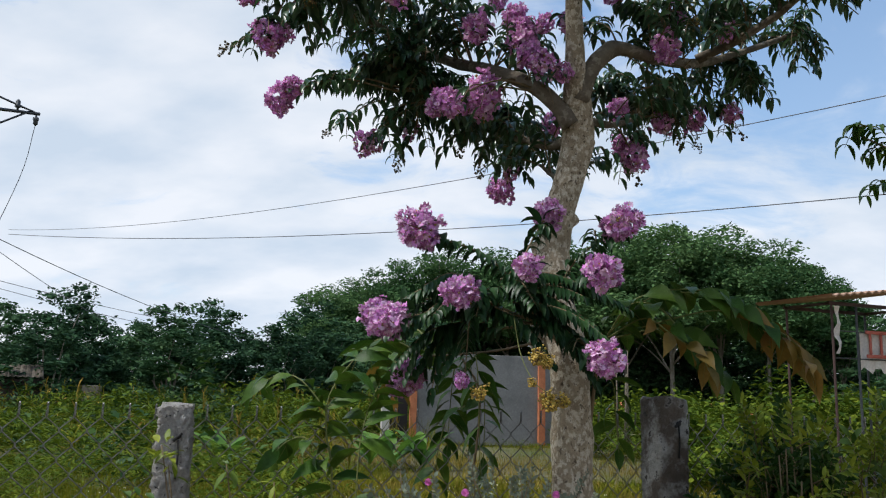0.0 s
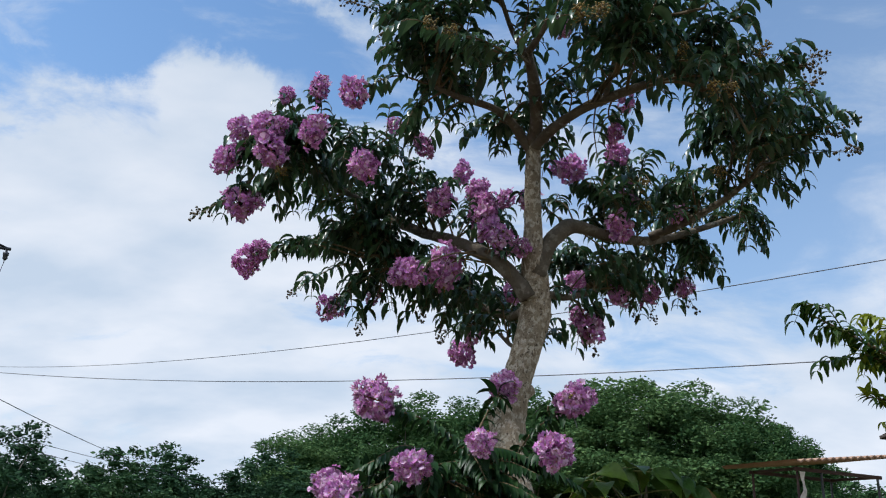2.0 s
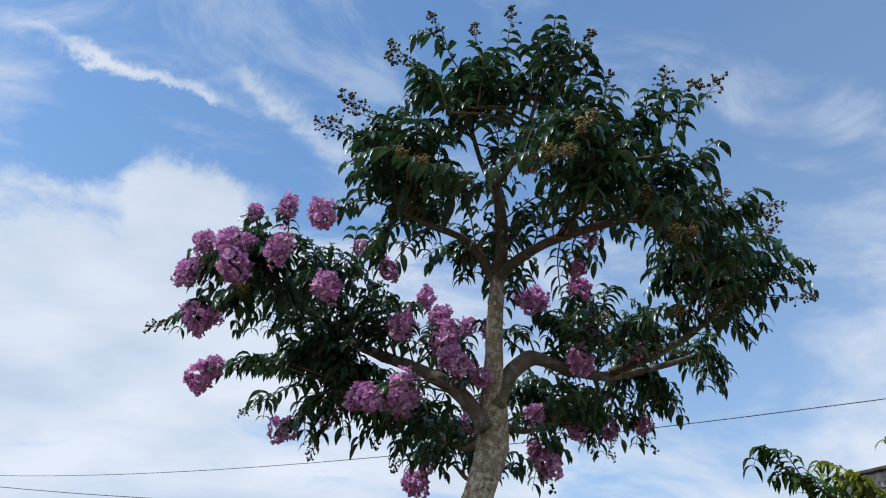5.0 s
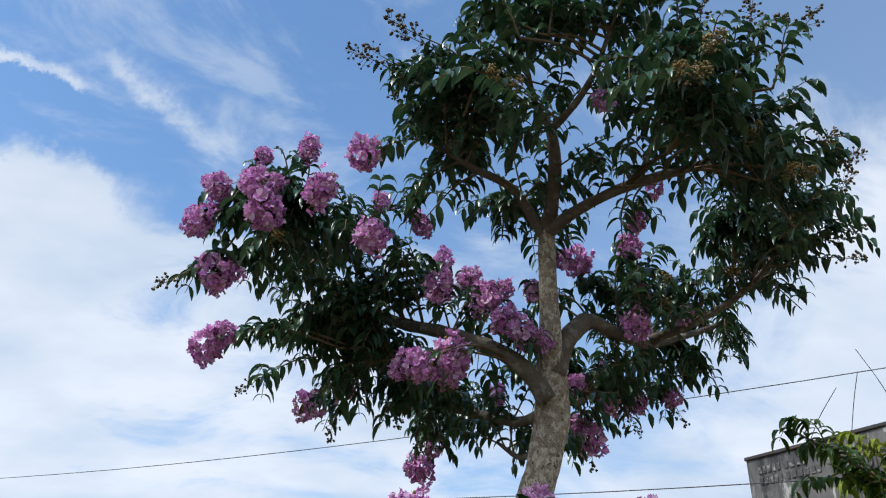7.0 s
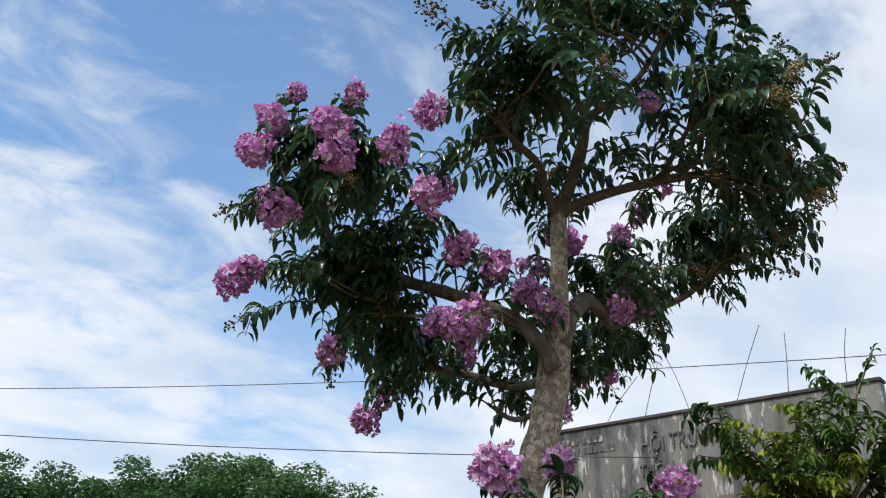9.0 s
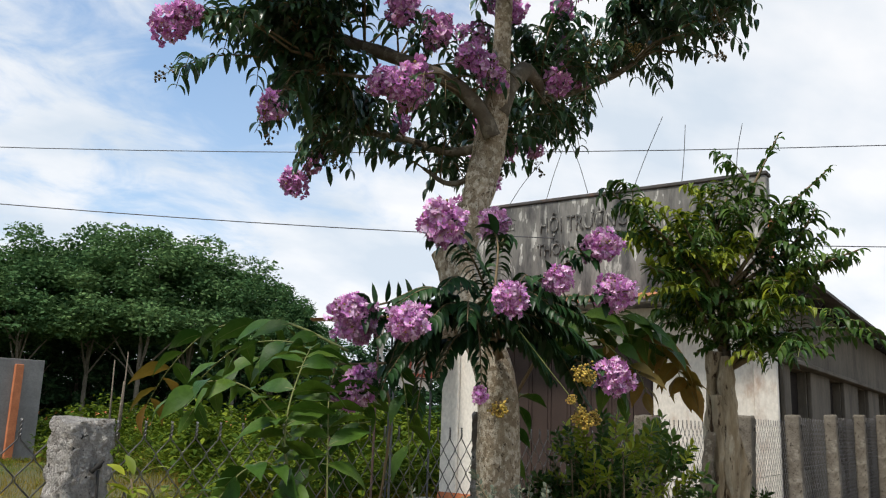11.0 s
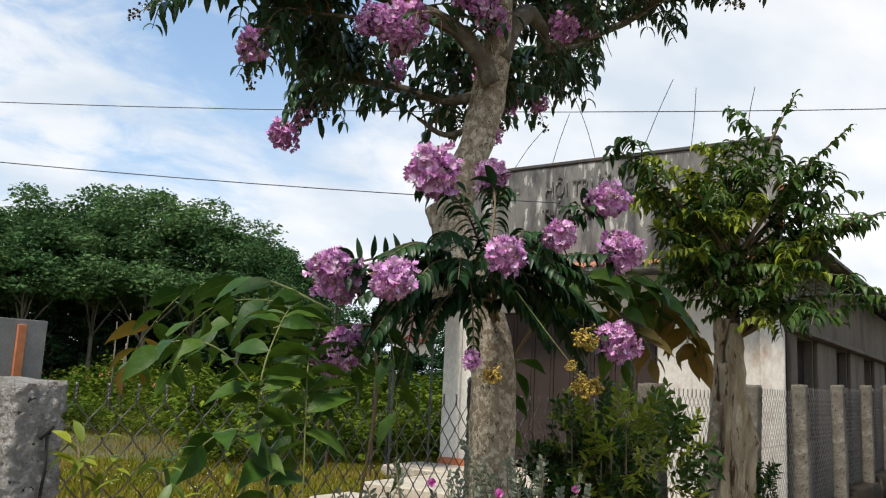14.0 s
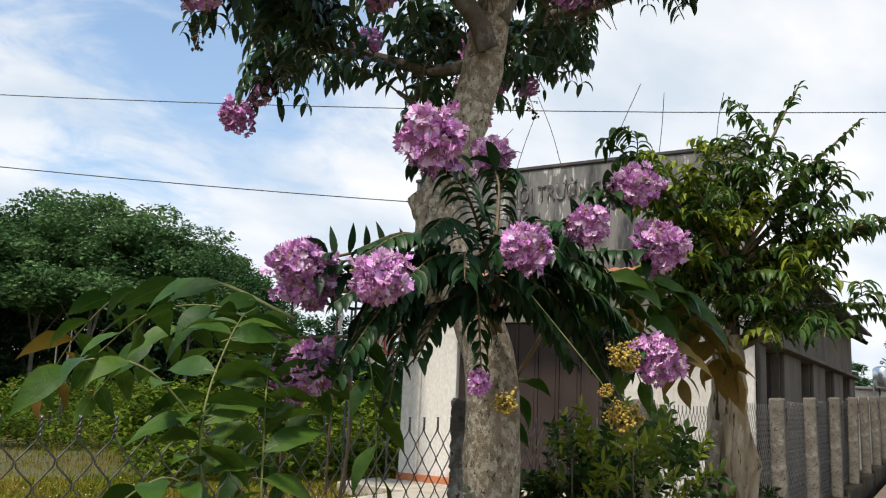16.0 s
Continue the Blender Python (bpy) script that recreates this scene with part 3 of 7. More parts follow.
    # near-black shutters and slats stand in for the shade inside the openings
    for y0, y1 in wins:
        win = put("window", Geo(), NEAR_BLACK)
        for a, b in ((y0, (y0 + y1) / 2 - 0.004), ((y0 + y1) / 2 + 0.004, y1)):
            g = Geo()
            g.box((L - 0.17, a, 0.96), (L - 0.13, b, 2.44), bevel=0.006)
            put("shutter", g, NEAR_BLACK, win)
            for k in range(7):
                z = 1.06 + k * 0.2
                slat = Geo()
                slat.box((L - 0.128, a + 0.05, z), (L - 0.118, b - 0.05, z + 0.12))
                put("slat", slat, NEAR_BLACK, win)
    # back and far walls
    g = Geo()
    g.box((0.0, HALL_DEEP, 0), (L, HALL_DEEP + 0.2, HALL_EAVE), bevel=0.006)
    g.box((0.0, 0.22, 0), (0.2, HALL_DEEP, HALL_EAVE), bevel=0.006)
    put("rear_wall", g, GREY_WALL)
    # tiled roof, ridge along the building
    ridge, over = 4.75, 0.48
    for sgn, xe in ((1, L + over), (-1, -over)):
        g = Geo()
        n = 34
        for j in range(9):
            t0, t1 = j / 9, (j + 1) / 9 + 0.012
            for i in range(n):
                y0 = 0.24 + i * (HALL_DEEP + 0.3) / n
                y1 = y0 + (HALL_DEEP + 0.3) / n - 0.012
                at = lambda t, y, up: (xe + (L / 2 - xe) * t, y, HALL_EAVE - 0.16 + (ridge - HALL_EAVE + 0.16) * t + up)
                pts = [at(t0, y0, 0.05), at(t0, y1, 0.05), at(t1, y1, 0.02), at(t1, y0, 0.02), at(t0, y0, 0.0), at(t0, y1, 0.0), at(t1, y1, -0.02), at(t1, y0, -0.02)]
                g.add(pts, [(0, 1, 2, 3), (4, 5, 1, 0), (7, 6, 5, 4), (0, 3, 7, 4), (1, 5, 6, 2)])
        put("roof_slope", g, ROOF, label="dark weathered clay tile roof")
    for i in range(15):
        g = Geo()
        y = 0.4 + i * 0.85
        g.box((0, -0.035, -0.05), (1.0, 0.035, 0.045))
        ob = part("rafter_end", g, NEAR_BLACK, hall, m=HALL @ Matrix.Translation((L - 0.45, y, HALL_EAVE + 0.075)) @ Matrix.Rotation(radians(28), 4, "Y"), smooth=False)
    # raised forecourt with two steps
    g = Geo()
    g.box((1.35, -3.75, 0.0), (5.2, -0.1, 0.28), bevel=0.02)
    g.box((1.15, -4.5, 0.0), (5.2, -3.755, 0.14), bevel=0.02)
    g.box((-0.4, -1.2, 0.0), (1.345, -0.1, 0.2), bevel=0.02)
    tagged(part("forecourt_steps", g, CREAM, m=HALL, smooth=False), "cream concrete forecourt with two worn steps", "steps", kind="structure")
    g = Geo()
    g.box((-3.4, -0.12, -0.05), (2.0, 0.12, 0.1), bevel=0.02)
    tagged(part("yard_kerb", g, CONCRETE, m=Matrix.Translation((2.2, 9.38, 0)) @ Matrix.Rotation(radians(15), 4, "Z"), smooth=False), "pale concrete kerb at the edge of the yard", "kerb", kind="structure")


make_hall()


# ---- far outbuilding with a cement wall ----
def make_outbuilding():
    house = thing("outbuilding", "unfinished grey cement outbuilding with orange posts", "building", (1.7, 26, 0))
    m = Matrix.Translation((1.45, 26.3, 0)) @ Matrix.Rotation(radians(10), 4, "Z")
    g = Geo()
    g.box((-2.2, -0.1, 0), (2.45, 0.1, 2.75), bevel=0.01)
    g.box((2.25, 0.102, 0), (2.45, 3.5, 2.75), bevel=0.01)
    part("wall", g, CEMENT, house, m=m, smooth=False)
    for x in (-2.3, 1.75):
        g = Geo()
        g.box((x - 0.11, -0.22, 0), (x + 0.11, -0.102, 2.6), bevel=0.01)
        part("post", g, ORANGE, house, "orange painted post", m, False)
    g = Geo()
    g.box((-3.25, -0.15, 0), (-3.0, 0.1, 1.6), bevel=0.01)
    part("white_pillar", g, WHITEWASH, house, "white pillar beside the opening", m, False)
    # dark sheet added to stand in for the shade of a black opening
    g = Geo()
    g.box((-2.98, -0.05, 0), (-2.45, 0.0, 1.5))
    part("opening_sheet", g, DARK, house, "dark sheet filling the opening", m, False)


make_outbuilding()


# ---- open shelter with a tin roof and a red rail ----
def make_shelter():
    base = Vector((5.59, 11.87, 0))
    m = Matrix.Translation(base) @ Matrix.Rotation(radians(22), 4, "Z")
    sh = thing("shelter", "small open shelter of thin posts with a rusty tin roof", "shelter", base)
    put = lambda name, g, mat, label="": part(name, g, mat, sh, label, m, False)
    for x, y, mat in ((0.0, 0.0, DARK_STEEL), (0.475, 0.0, STEEL), (1.62, 0.0, STEEL), (0.0, 0.85, DARK_STEEL), (1.62, 0.85, STEEL)):
        g = Geo()
        g.tube([(x, y, 0), (x, y, 2.96)], 0.019, 8)
        put("post", g, mat)
    # corrugated sheet that climbs from the low end
    g = Geo()
    n = 30
    pts = []
    for i in range(n + 1):
        x = -0.32 + 2.1 * i / n
        for y in (-0.32, 1.15):
            z = 3.03 + 0.12 * (x + 0.32) + 0.016 * math.cos(i * math.pi)
            pts += [(x, y, z), (x, y, z - 0.022)]
    g.add(pts, [f for i in range(n) for a in [4 * i] for f in ((a, a + 4, a + 6, a + 2), (a + 1, a + 3, a + 7, a + 5), (a, a + 1, a + 5, a + 4), (a + 2, a + 6, a + 7, a + 3))])
    put("roof_sheet", g, TIN, "rusty corrugated tin roof")
    for y in (0.0, 0.85):
        g = Geo()
        g.box((-0.06, y - 0.02, 2.935), (1.7, y + 0.02, 2.985), bevel=0.005)
        put("beam", g, DARK_STEEL)
    for x in (0.0, 1.62):
        g = Geo()
        g.box((x - 0.02, 0.022, 2.94), (x + 0.02, 0.828, 2.98), bevel=0.005)
        put("beam", g, DARK_STEEL)
    for z in (2.57, 2.18):
        g = Geo()
        g.tube([(0, 0, z), (1.62, 0, z)], 0.010, 6)
        put("rail", g, STEEL)
    # red panel on the rail: frame bars over a hung cloth
    for z in (2.20, 2.545):
        g = Geo()
        g.box((0.60, -0.05, z), (1.58, -0.02, z + 0.05), bevel=0.006)
        put("red_bar", g, RED, "faded red painted bar")
    for i in range(5):
        g = Geo()
        x = 0.66 + i * 0.215
        g.box((x, -0.048, 2.252), (x + 0.04, -0.022, 2.543), bevel=0.005)
        put("red_bar", g, RED, "faded red painted bar")
    g = Geo()
    k = 14
    g.add([(0.54 + 1.04 * i / k, 0.025 + 0.02 * math.sin(i * 2.1), z + 0.05 * math.sin(i * 1.7) * (z < 2.3)) for z in (2.02, 2.56) for i in range(k + 1)], [(i, i + 1, k + 2 + i, k + 1 + i) for i in range(k)])
    put("cloth", g, SHEET, "pale cloth hung behind the rail")
    g = Geo()
    g.add([(0.03 + 0.04 * math.sin(i * 1.3) * (1 - j) + j * 0.08, -0.03 + 0.02 * math.cos(i * 1.9), 2.24 + i * 0.085) for i in range(9) for j in (0, 1)], [(2 * i, 2 * i + 1, 2 * i + 3, 2 * i + 2) for i in range(8)])
    put("cloth_strip", g, SHEET)


make_shelter()


# ---- power pole and cables ----
def make_power():
    at = Vector((-13.0, 22.6, 0))
    pole = thing("power_pole", "tall concrete power pole with dark steel crossarms", "pole", at)
    g = Geo()
    g.tube([at, at + Vector((0, 0, 10.4))], [0.17, 0.11], 12)
    part("shaft", g, CONCRETE, pole)
    along = Vector((0.93, 0.36, 0))
    top = at + Vector((0, 0, 9.2))
    arm = Geo()
    arm.tube([top - along * 1.45, top + along * 1.35], 0.05, 4)
    arm.tube([top + along * 0.1 + UP * 0.42, top + along * 1.3], 0.03, 4)
    arm.tube([top + along * 0.1 - UP * 0.55, top + along * 1.0], 0.03, 4)
    part("crossarm", arm, STEEL, pole)
    for k in (1.25, 0.75, -0.7, -1.4):
        g = Geo()
        b = top + along * k
        up = 1 if k != 1.25 else -1
        g.tube([b + UP * 0.02 * up, b + UP * 0.1 * up, b + UP * 0.12 * up, b + UP * 0.2 * up, b + UP * 0.22 * up, b + UP * 0.3 * up, b + UP * 0.36 * up], [0.03, 0.03, 0.08, 0.08, 0.06, 0.07, 0.02], 8)
        part("insulator", g, STEEL, pole)
    g = Geo()
    b = top + along * 1.25 - UP * 0.36
    g.tube(smooth_path([b, b - UP * 1.6 - along * 0.25, b - UP * 4.6 - along * 1.2], 5), 0.012, 4)
    part("down_wire", g, CABLE, pole)

    def cable(a, b, sag, r, over=0.0):
        a, b = Vector(a), Vector(b)
        pts = []
        for i in range(41):
            k = i / 40 * (1 + over)
            p = a + (b - a) * k
            p.z -= 4 * sag * k * (1 - k)
            pts.append(p)
        g = Geo()
        g.tube(pts, r, 5)
        tagged(part("cable", g, CABLE), "thin dark overhead power cable", "cable", "overhead cables")

    cable((-13.33, 25.09, 6.01), (10.66, 8.82, 4.59), 0.51, 0.0085, 0.8)
    cable((-11.53, 21.7, 5.53), (6.09, 5.01, 4.31), 0.46, 0.005, 0.9)
    for a, b, sag, r in (((-12.6, 22.4, 5.6), (-7.5, 60, 4.6), 1.0, 0.013), ((-12.9, 22.5, 5.55), (-13.0, 42, 2.9), 0.3, 0.010), ((-18, 33, 5.6), (-6.0, 60, 5.0), 0.6, 0.012), ((-18, 33, 5.3), (-8.0, 62, 5.0), 0.7, 0.012)):
        cable(a, b, sag, r)


make_power()

# ---- wire fence ----
POST_TOP = 1.50


def make_post(u, seed, mat, label, lean=(0, 0), width=0.148, top=POST_TOP, turn=0.0, out=0.0, coarse=0.0):
    """A cast concrete post with chipped edges and pits."""
    r = random.Random(seed)
    n, rows = (15, 150) if coarse else (9, 60)
    ring = []
    h = width / 2
    c = 0.12 * h
    for k in range(4):
        a = [(-h + c, -h), (h, -h + c), (h - c, h), (-h, h - c)][k]
        b = [(h - c, -h), (h, h - c), (-h + c, h), (-h, -h + c)][k]
        for i in range(n):
            t = i / (n - 1)
            ring.append((a[0] + (b[0] - a[0]) * t, a[1] + (b[1] - a[1]) * t))
    g = Geo()
    pts = []
    for j in range(rows + 1):
        z = -0.2 + (top + 0.2) * j / rows
        shrink = 1 - 0.05 * j / rows
        for x, y in ring:
            q = Vector((x, y, z)) * 16 + Vector((seed * 3.1, 0, 0))
            d = 1 + 0.05 * noise.noise(q) + 0.05 * noise.noise(q * 2.7) + 0.03 * noise.noise(q * 6) - 0.25 * max(0.0, noise.noise(q * 3.4 + Vector((7, 0, 0))) - 0.28)
            d += coarse * (noise.noise(q * 4.5) + 0.7 * noise.noise(q * 9) - 1.6 * max(0.0, noise.noise(q * 3.1 + Vector((0, 5, 0))) - 0.35))
            if j == rows:
                d -= 0.08
            pts.append((x * shrink * d, y * shrink * d, z + (0.012 * noise.noise(q * 0.7) if j == rows else 0)))
    w = len(ring)
    faces = [(j * w + i, j * w + (i + 1) % w, (j + 1) * w + (i + 1) % w, (j + 1) * w + i) for j in range(rows) for i in range(w)]
    faces.append(tuple(range(rows * w, rows * w + w)))
    g.add(pts, faces)
    post = thing("fence_post", label, "fence post", on_fence(u, out, rise(u)), "fence posts")
    m = fence_pose(u, out, rise(u)) @ Matrix.Rotation(radians(turn), 4, "Z") @ Matrix.Rotation(radians(lean[0]), 4, "X") @ Matrix.Rotation(radians(lean[1]), 4, "Y")
    part("shaft", g, mat, post, m=m)
    # tie wire, and dark stubs that stand in for the shade in its slot
    g = Geo()
    g.tube([(0.019, -h - 0.004, top - 0.12), (0.021, -h - 0.006, top - 0.19), (0.018, -h - 0.003, top - 0.255)], 0.0038, 5)
    g.tube([(0.020, -h + 0.006, top - 0.11), (0.020, -h - 0.004, top - 0.11)], [0.010, 0.014], 9, rough=0.6)
    g.tube([(0.002, -h - 0.003, top - 0.125), (0.030, -h - 0.004, top - 0.098)], 0.007, 6, rough=0.6)
    part("tie_and_slot", g, DARK, post, "dark rusted tie wire and dark stubs for the shaded slot", m)


make_post(-SPACING - 0.02, 3, PITTED, "pale pitted concrete fence post with a dark tie slot", width=0.122, turn=-6, out=0.075, top=1.485, coarse=0.16)
make_post(-0.03, 5, DARK_CONCRETE, "brown-stained cracked concrete fence post beside the flowering tree", width=0.158, top=1.555, coarse=0.03, out=0.05)
for i in range(1, 12):
    make_post(SPACING * i, 10 + i, CONCRETE, "grey weathered concrete fence post on the kerb", (random.Random(i).uniform(-1.5, 1.5), random.Random(i + 50).uniform(-1, 1)))
for i in (2, 3):
    make_post(-SPACING * i, 30 + i, CONCRETE, "pale pitted concrete fence post with a dark tie slot")


def wire_meshes():
    """The two mirrored zigzag wires of a chain-link bay, each hooked into its neighbours; one of them ends in a twisted tip."""
    made = []
    r, z0, z1 = 0.0026, 0.22, 1.435
    steps = round((z1 - z0) / 0.052)
    half = CELL / 2
    for parity in (0, 1):
        g = Geo()
        pts = []
        for j in range(steps + 1):
            s = -1 if (j + parity) % 2 else 1
            z = z0 + (z1 - z0) * j / steps
            pts += [(s * (half - 0.002), 0.0035 * s, z - 0.007), (s * (half - 0.002), -0.0007 * s, z + 0.007)]
        g.tube(pts, r, 3, cap=False)
        if parity == 0:
            x = pts[-1][0]
            for turn in (0, math.pi):
                g.tube([(x + 0.003 * math.cos(turn + k * 1.5), 0.003 * math.sin(turn + k * 1.5), z1 + 0.047 * k / 8) for k in range(9)], r, 3)
        made.append(g.mesh("wire", WIRE))
    return made


COLUMNS = 44
CELL = SPACING / COLUMNS
ZIGZAG = wire_meshes()
line = Geo()
line.tube([(0, 0.004, 0.95), (SPACING * 0.5, 0.004, 0.943), (SPACING, 0.004, 0.95)], 0.0018, 4)
LINE_WIRE = line.mesh("line_wire", WIRE)
for i in range(-4, 12):
    net = thing("wire_netting", "rusty galvanised chain-link netting between concrete posts", "wire netting", on_fence(i * SPACING, -0.085, rise(i * SPACING)), "bays of chain-link netting")
    part("line_wire", LINE_WIRE, None, net, m=fence_pose(i * SPACING, -0.085, rise(i * SPACING)))
    for k in range(COLUMNS):
        part("wire", ZIGZAG[k % 2], None, net, m=fence_pose(i * SPACING + (k + 0.5) * CELL, -0.085, rise(i * SPACING)))

# ---- flowering crape myrtle tree ----
def floret(g, at, axis, size, r, fine=False):
    """One crinkled flower: six ruffled petals round a tuft of stamens."""
    axis = Vector(axis).normalized()
    u = axis.cross(Vector((0.31, 0.17, 0.93))).normalized()
    v = axis.cross(u)
    start = r.uniform(0, 6.28)
    for k in range(6):
        a = start + k * math.pi / 3 + r.uniform(-0.15, 0.15)
        out = u * math.cos(a) + v * math.sin(a)
        side = axis.cross(out)
        rise = r.uniform(0.15, 0.75)
        lay = lambda d, s, h: at + out * (d * size) + side * (s * size) + axis * (h * size)
        w = lambda: r.uniform(-0.22, 0.22)
        if fine:
            # narrow claw, then a blade with a frilled rim
            rise = r.uniform(0.05, 0.75)
            pts = [lay(0.05, -0.03, 0.05), lay(0.05, 0.03, 0.05), lay(0.16, -0.08, rise * 0.3), lay(0.16, 0.08, rise * 0.3)]
            pts += [lay(0.36, x, rise * 0.5 + w() * 0.9) for x in (-0.33, -0.11, 0.11, 0.33)]
            pts += [lay(0.56 - 1.0 * x * x + r.uniform(-0.03, 0.03), x * 1.25, rise * 0.72 + (0.13 if i % 2 else -0.13) + w() * 0.6) for i, x in enumerate((-0.34, -0.2, -0.07, 0.07, 0.2, 0.34))]
            g.add(pts, [(0, 1, 3, 2), (2, 5, 4), (2, 3, 6, 5), (3, 7, 6), (4, 5, 9, 8), (5, 10, 9), (5, 6, 11, 10), (6, 12, 11), (6, 7, 13, 12)], 0 if r.random() < 0.58 else 1)
            continue
        pts = [lay(0.06, -0.05, 0), lay(0.06, 0.05, 0),
               lay(0.30, -0.26, rise * 0.45 + w()), lay(0.32, 0.0, rise * 0.35 + w() * 0.5), lay(0.30, 0.26, rise * 0.45 + w()),
               lay(0.52, -0.30, rise * 0.6 + w()), lay(0.60, -0.10, rise * 0.75 + w()), lay(0.60, 0.12, rise * 0.7 + w()), lay(0.52, 0.30, rise * 0.6 + w())]
        g.add(pts, [(0, 3, 2), (0, 1, 3), (1, 4, 3), (2, 3, 6, 5), (3, 7, 6), (3, 4, 8, 7)], 0 if r.random() < 0.72 else 1)
    for k in range(4):
        g.ball(at + axis * size * 0.2 + jitter(r, 0.09) * size, 0.055 * size, 2)


def head_mesh(seed, count=46, long=0.066, wide=0.046, size=0.029, buds=6, fine=False):
    """A dense flower head along z, florets all round, a few buds at the tip."""
    r = random.Random(seed)
    g = Geo()
    g.tube([(0, 0, -long * 1.2), (0, 0, long)], [0.003, 0.0015], 4, slot=3)
    for k in range(count):
        z = 1 - 2 * (k + 0.5) / count
        a = k * 2.39996 + r.uniform(-0.25, 0.25)
        q = math.sqrt(1 - z * z)
        n = Vector((q * math.cos(a), q * math.sin(a), z))
        lump = 1 + 0.5 * noise.noise(n * 2.4 + Vector((seed * 5.3, 0, 0)))
        p = Vector((n.x * wide, n.y * wide, n.z * long)) * r.uniform(0.7, 1.08) * lump
        floret(g, p, n + jitter(r, 0.8 if fine else 0.55), size * r.uniform(0.8, 1.25), r, fine)
    for k in range(buds):
        p = jitter(r).normalized()
        p = Vector((p.x * wide, p.y * wide, p.z * long)) * r.uniform(0.95, 1.2)
        g.ball(p, r.uniform(0.004, 0.0065), 3)
    return g.mesh("flower_head", [PETAL, PALE_PETAL, STAMEN, BUD])


def seed_mesh(seed, mat, length=0.16, count=30, size=0.0075):
    """A branched panicle of round pods along x."""
    r = random.Random(seed)
    g = Geo()
    g.tube([(0, 0, 0), (length, 0, 0.01)], [0.002, 0.001], 3, slot=1)
    for k in range(count):
        t = r.uniform(0.25, 1.0)
        reach = (1.1 - t * 0.75) * 0.05
        p = Vector((length * t, r.uniform(-1, 1) * reach, r.uniform(-1, 1) * reach))
        g.ball(p, size * r.uniform(0.7, 1.25), 0)
        g.tube([(length * t - 0.012, 0, 0), p], 0.0009, 3, slot=1, cap=False)
    return g.mesh("seed_panicle", [mat, TWIG])


HEADS = [head_mesh(60 + i, long=(0.064, 0.054, 0.076)[i % 3], count=(48, 42, 56)[i % 3]) for i in range(6)]
NEAR_HEADS = [head_mesh(64 + i, count=(96, 84, 106)[i % 3], long=(0.066, 0.058, 0.074)[i % 3], wide=0.052, size=0.027, buds=20, fine=True) for i in range(5)]
SPARSE = [head_mesh(70 + i, count=16, long=0.055, wide=0.034, buds=16) for i in range(3)]
BUDS = [seed_mesh(80 + i, BUD, 0.10, 64, 0.0056) for i in range(3)]
GOLD_BUDS = [seed_mesh(86 + i, GOLD, 0.075, 120, 0.0062) for i in range(3)]
PODS = [seed_mesh(90 + i, POD, 0.15, 26, 0.0075) for i in range(4)]

tree = thing("crape_myrtle_tree", "flowering crape myrtle tree with mottled trunk and pink-purple flower heads", "tree", (0.49, 3.11, 0))
R = random.Random(11)

TRUNK = [(0.49, 3.12, -0.1), (0.49, 3.115, 0.5), (0.488, 3.11, 1.0), (0.488, 3.11, 1.4), (0.478, 3.13, 1.68), (0.452, 3.25, 1.92), (0.446, 3.335, 2.10), (0.462, 3.31, 2.26),
         (0.50, 3.28, 2.40), (0.535, 3.275, 2.56), (0.53, 3.23, 2.72), (0.515, 3.18, 2.88), (0.508, 3.16, 3.06), (0.506, 3.148, 3.32)]


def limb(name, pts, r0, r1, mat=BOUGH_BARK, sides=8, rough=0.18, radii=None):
    path = smooth_path(pts, 5)
    g = Geo()
    rr = taper(r0, r1, len(path)) if radii is None else [radii[min(i // 5, len(radii) - 1)] + (radii[min(i // 5 + 1, len(radii) - 1)] - radii[min(i // 5, len(radii) - 1)]) * ((i % 5) / 5) for i in range(len(path))]
    g.tube(path, rr, sides, rough=rough, seed=len(pts))
    return part(name, g, mat, tree)


limb("trunk", TRUNK, 0, 0, BARK, 18, 0.13, [0.10, 0.086, 0.08, 0.077, 0.072, 0.07, 0.072, 0.064, 0.062, 0.068, 0.062, 0.042, 0.036, 0.032])
# pruned stubs and the old knotted stump beside the trunk
limb("pruned_stub", [(0.46, 3.31, 2.18), (0.50, 3.30, 2.235), (0.535, 3.31, 2.265)], 0.03, 0.022, BARK, 8, 0.3)
limb("elbow_stub", [(0.45, 3.33, 2.06), (0.41, 3.36, 2.12), (0.388, 3.38, 2.165)], 0.055, 0.03, BARK, 10, 0.4)
limb("knotted_stump", [(0.44, 3.30, 1.97), (0.435, 3.36, 1.88), (0.43, 3.39, 1.80), (0.428, 3.40, 1.74), (0.426, 3.405, 1.70), (0.424, 3.405, 1.675)], 0, 0, BARK, 14, 0.75, [0.045, 0.052, 0.056, 0.046, 0.030, 0.008])
limb("stub", [(0.55, 3.27, 2.55), (0.60, 3.29, 2.585)], 0.03, 0.022, BARK, 8, 0.3)

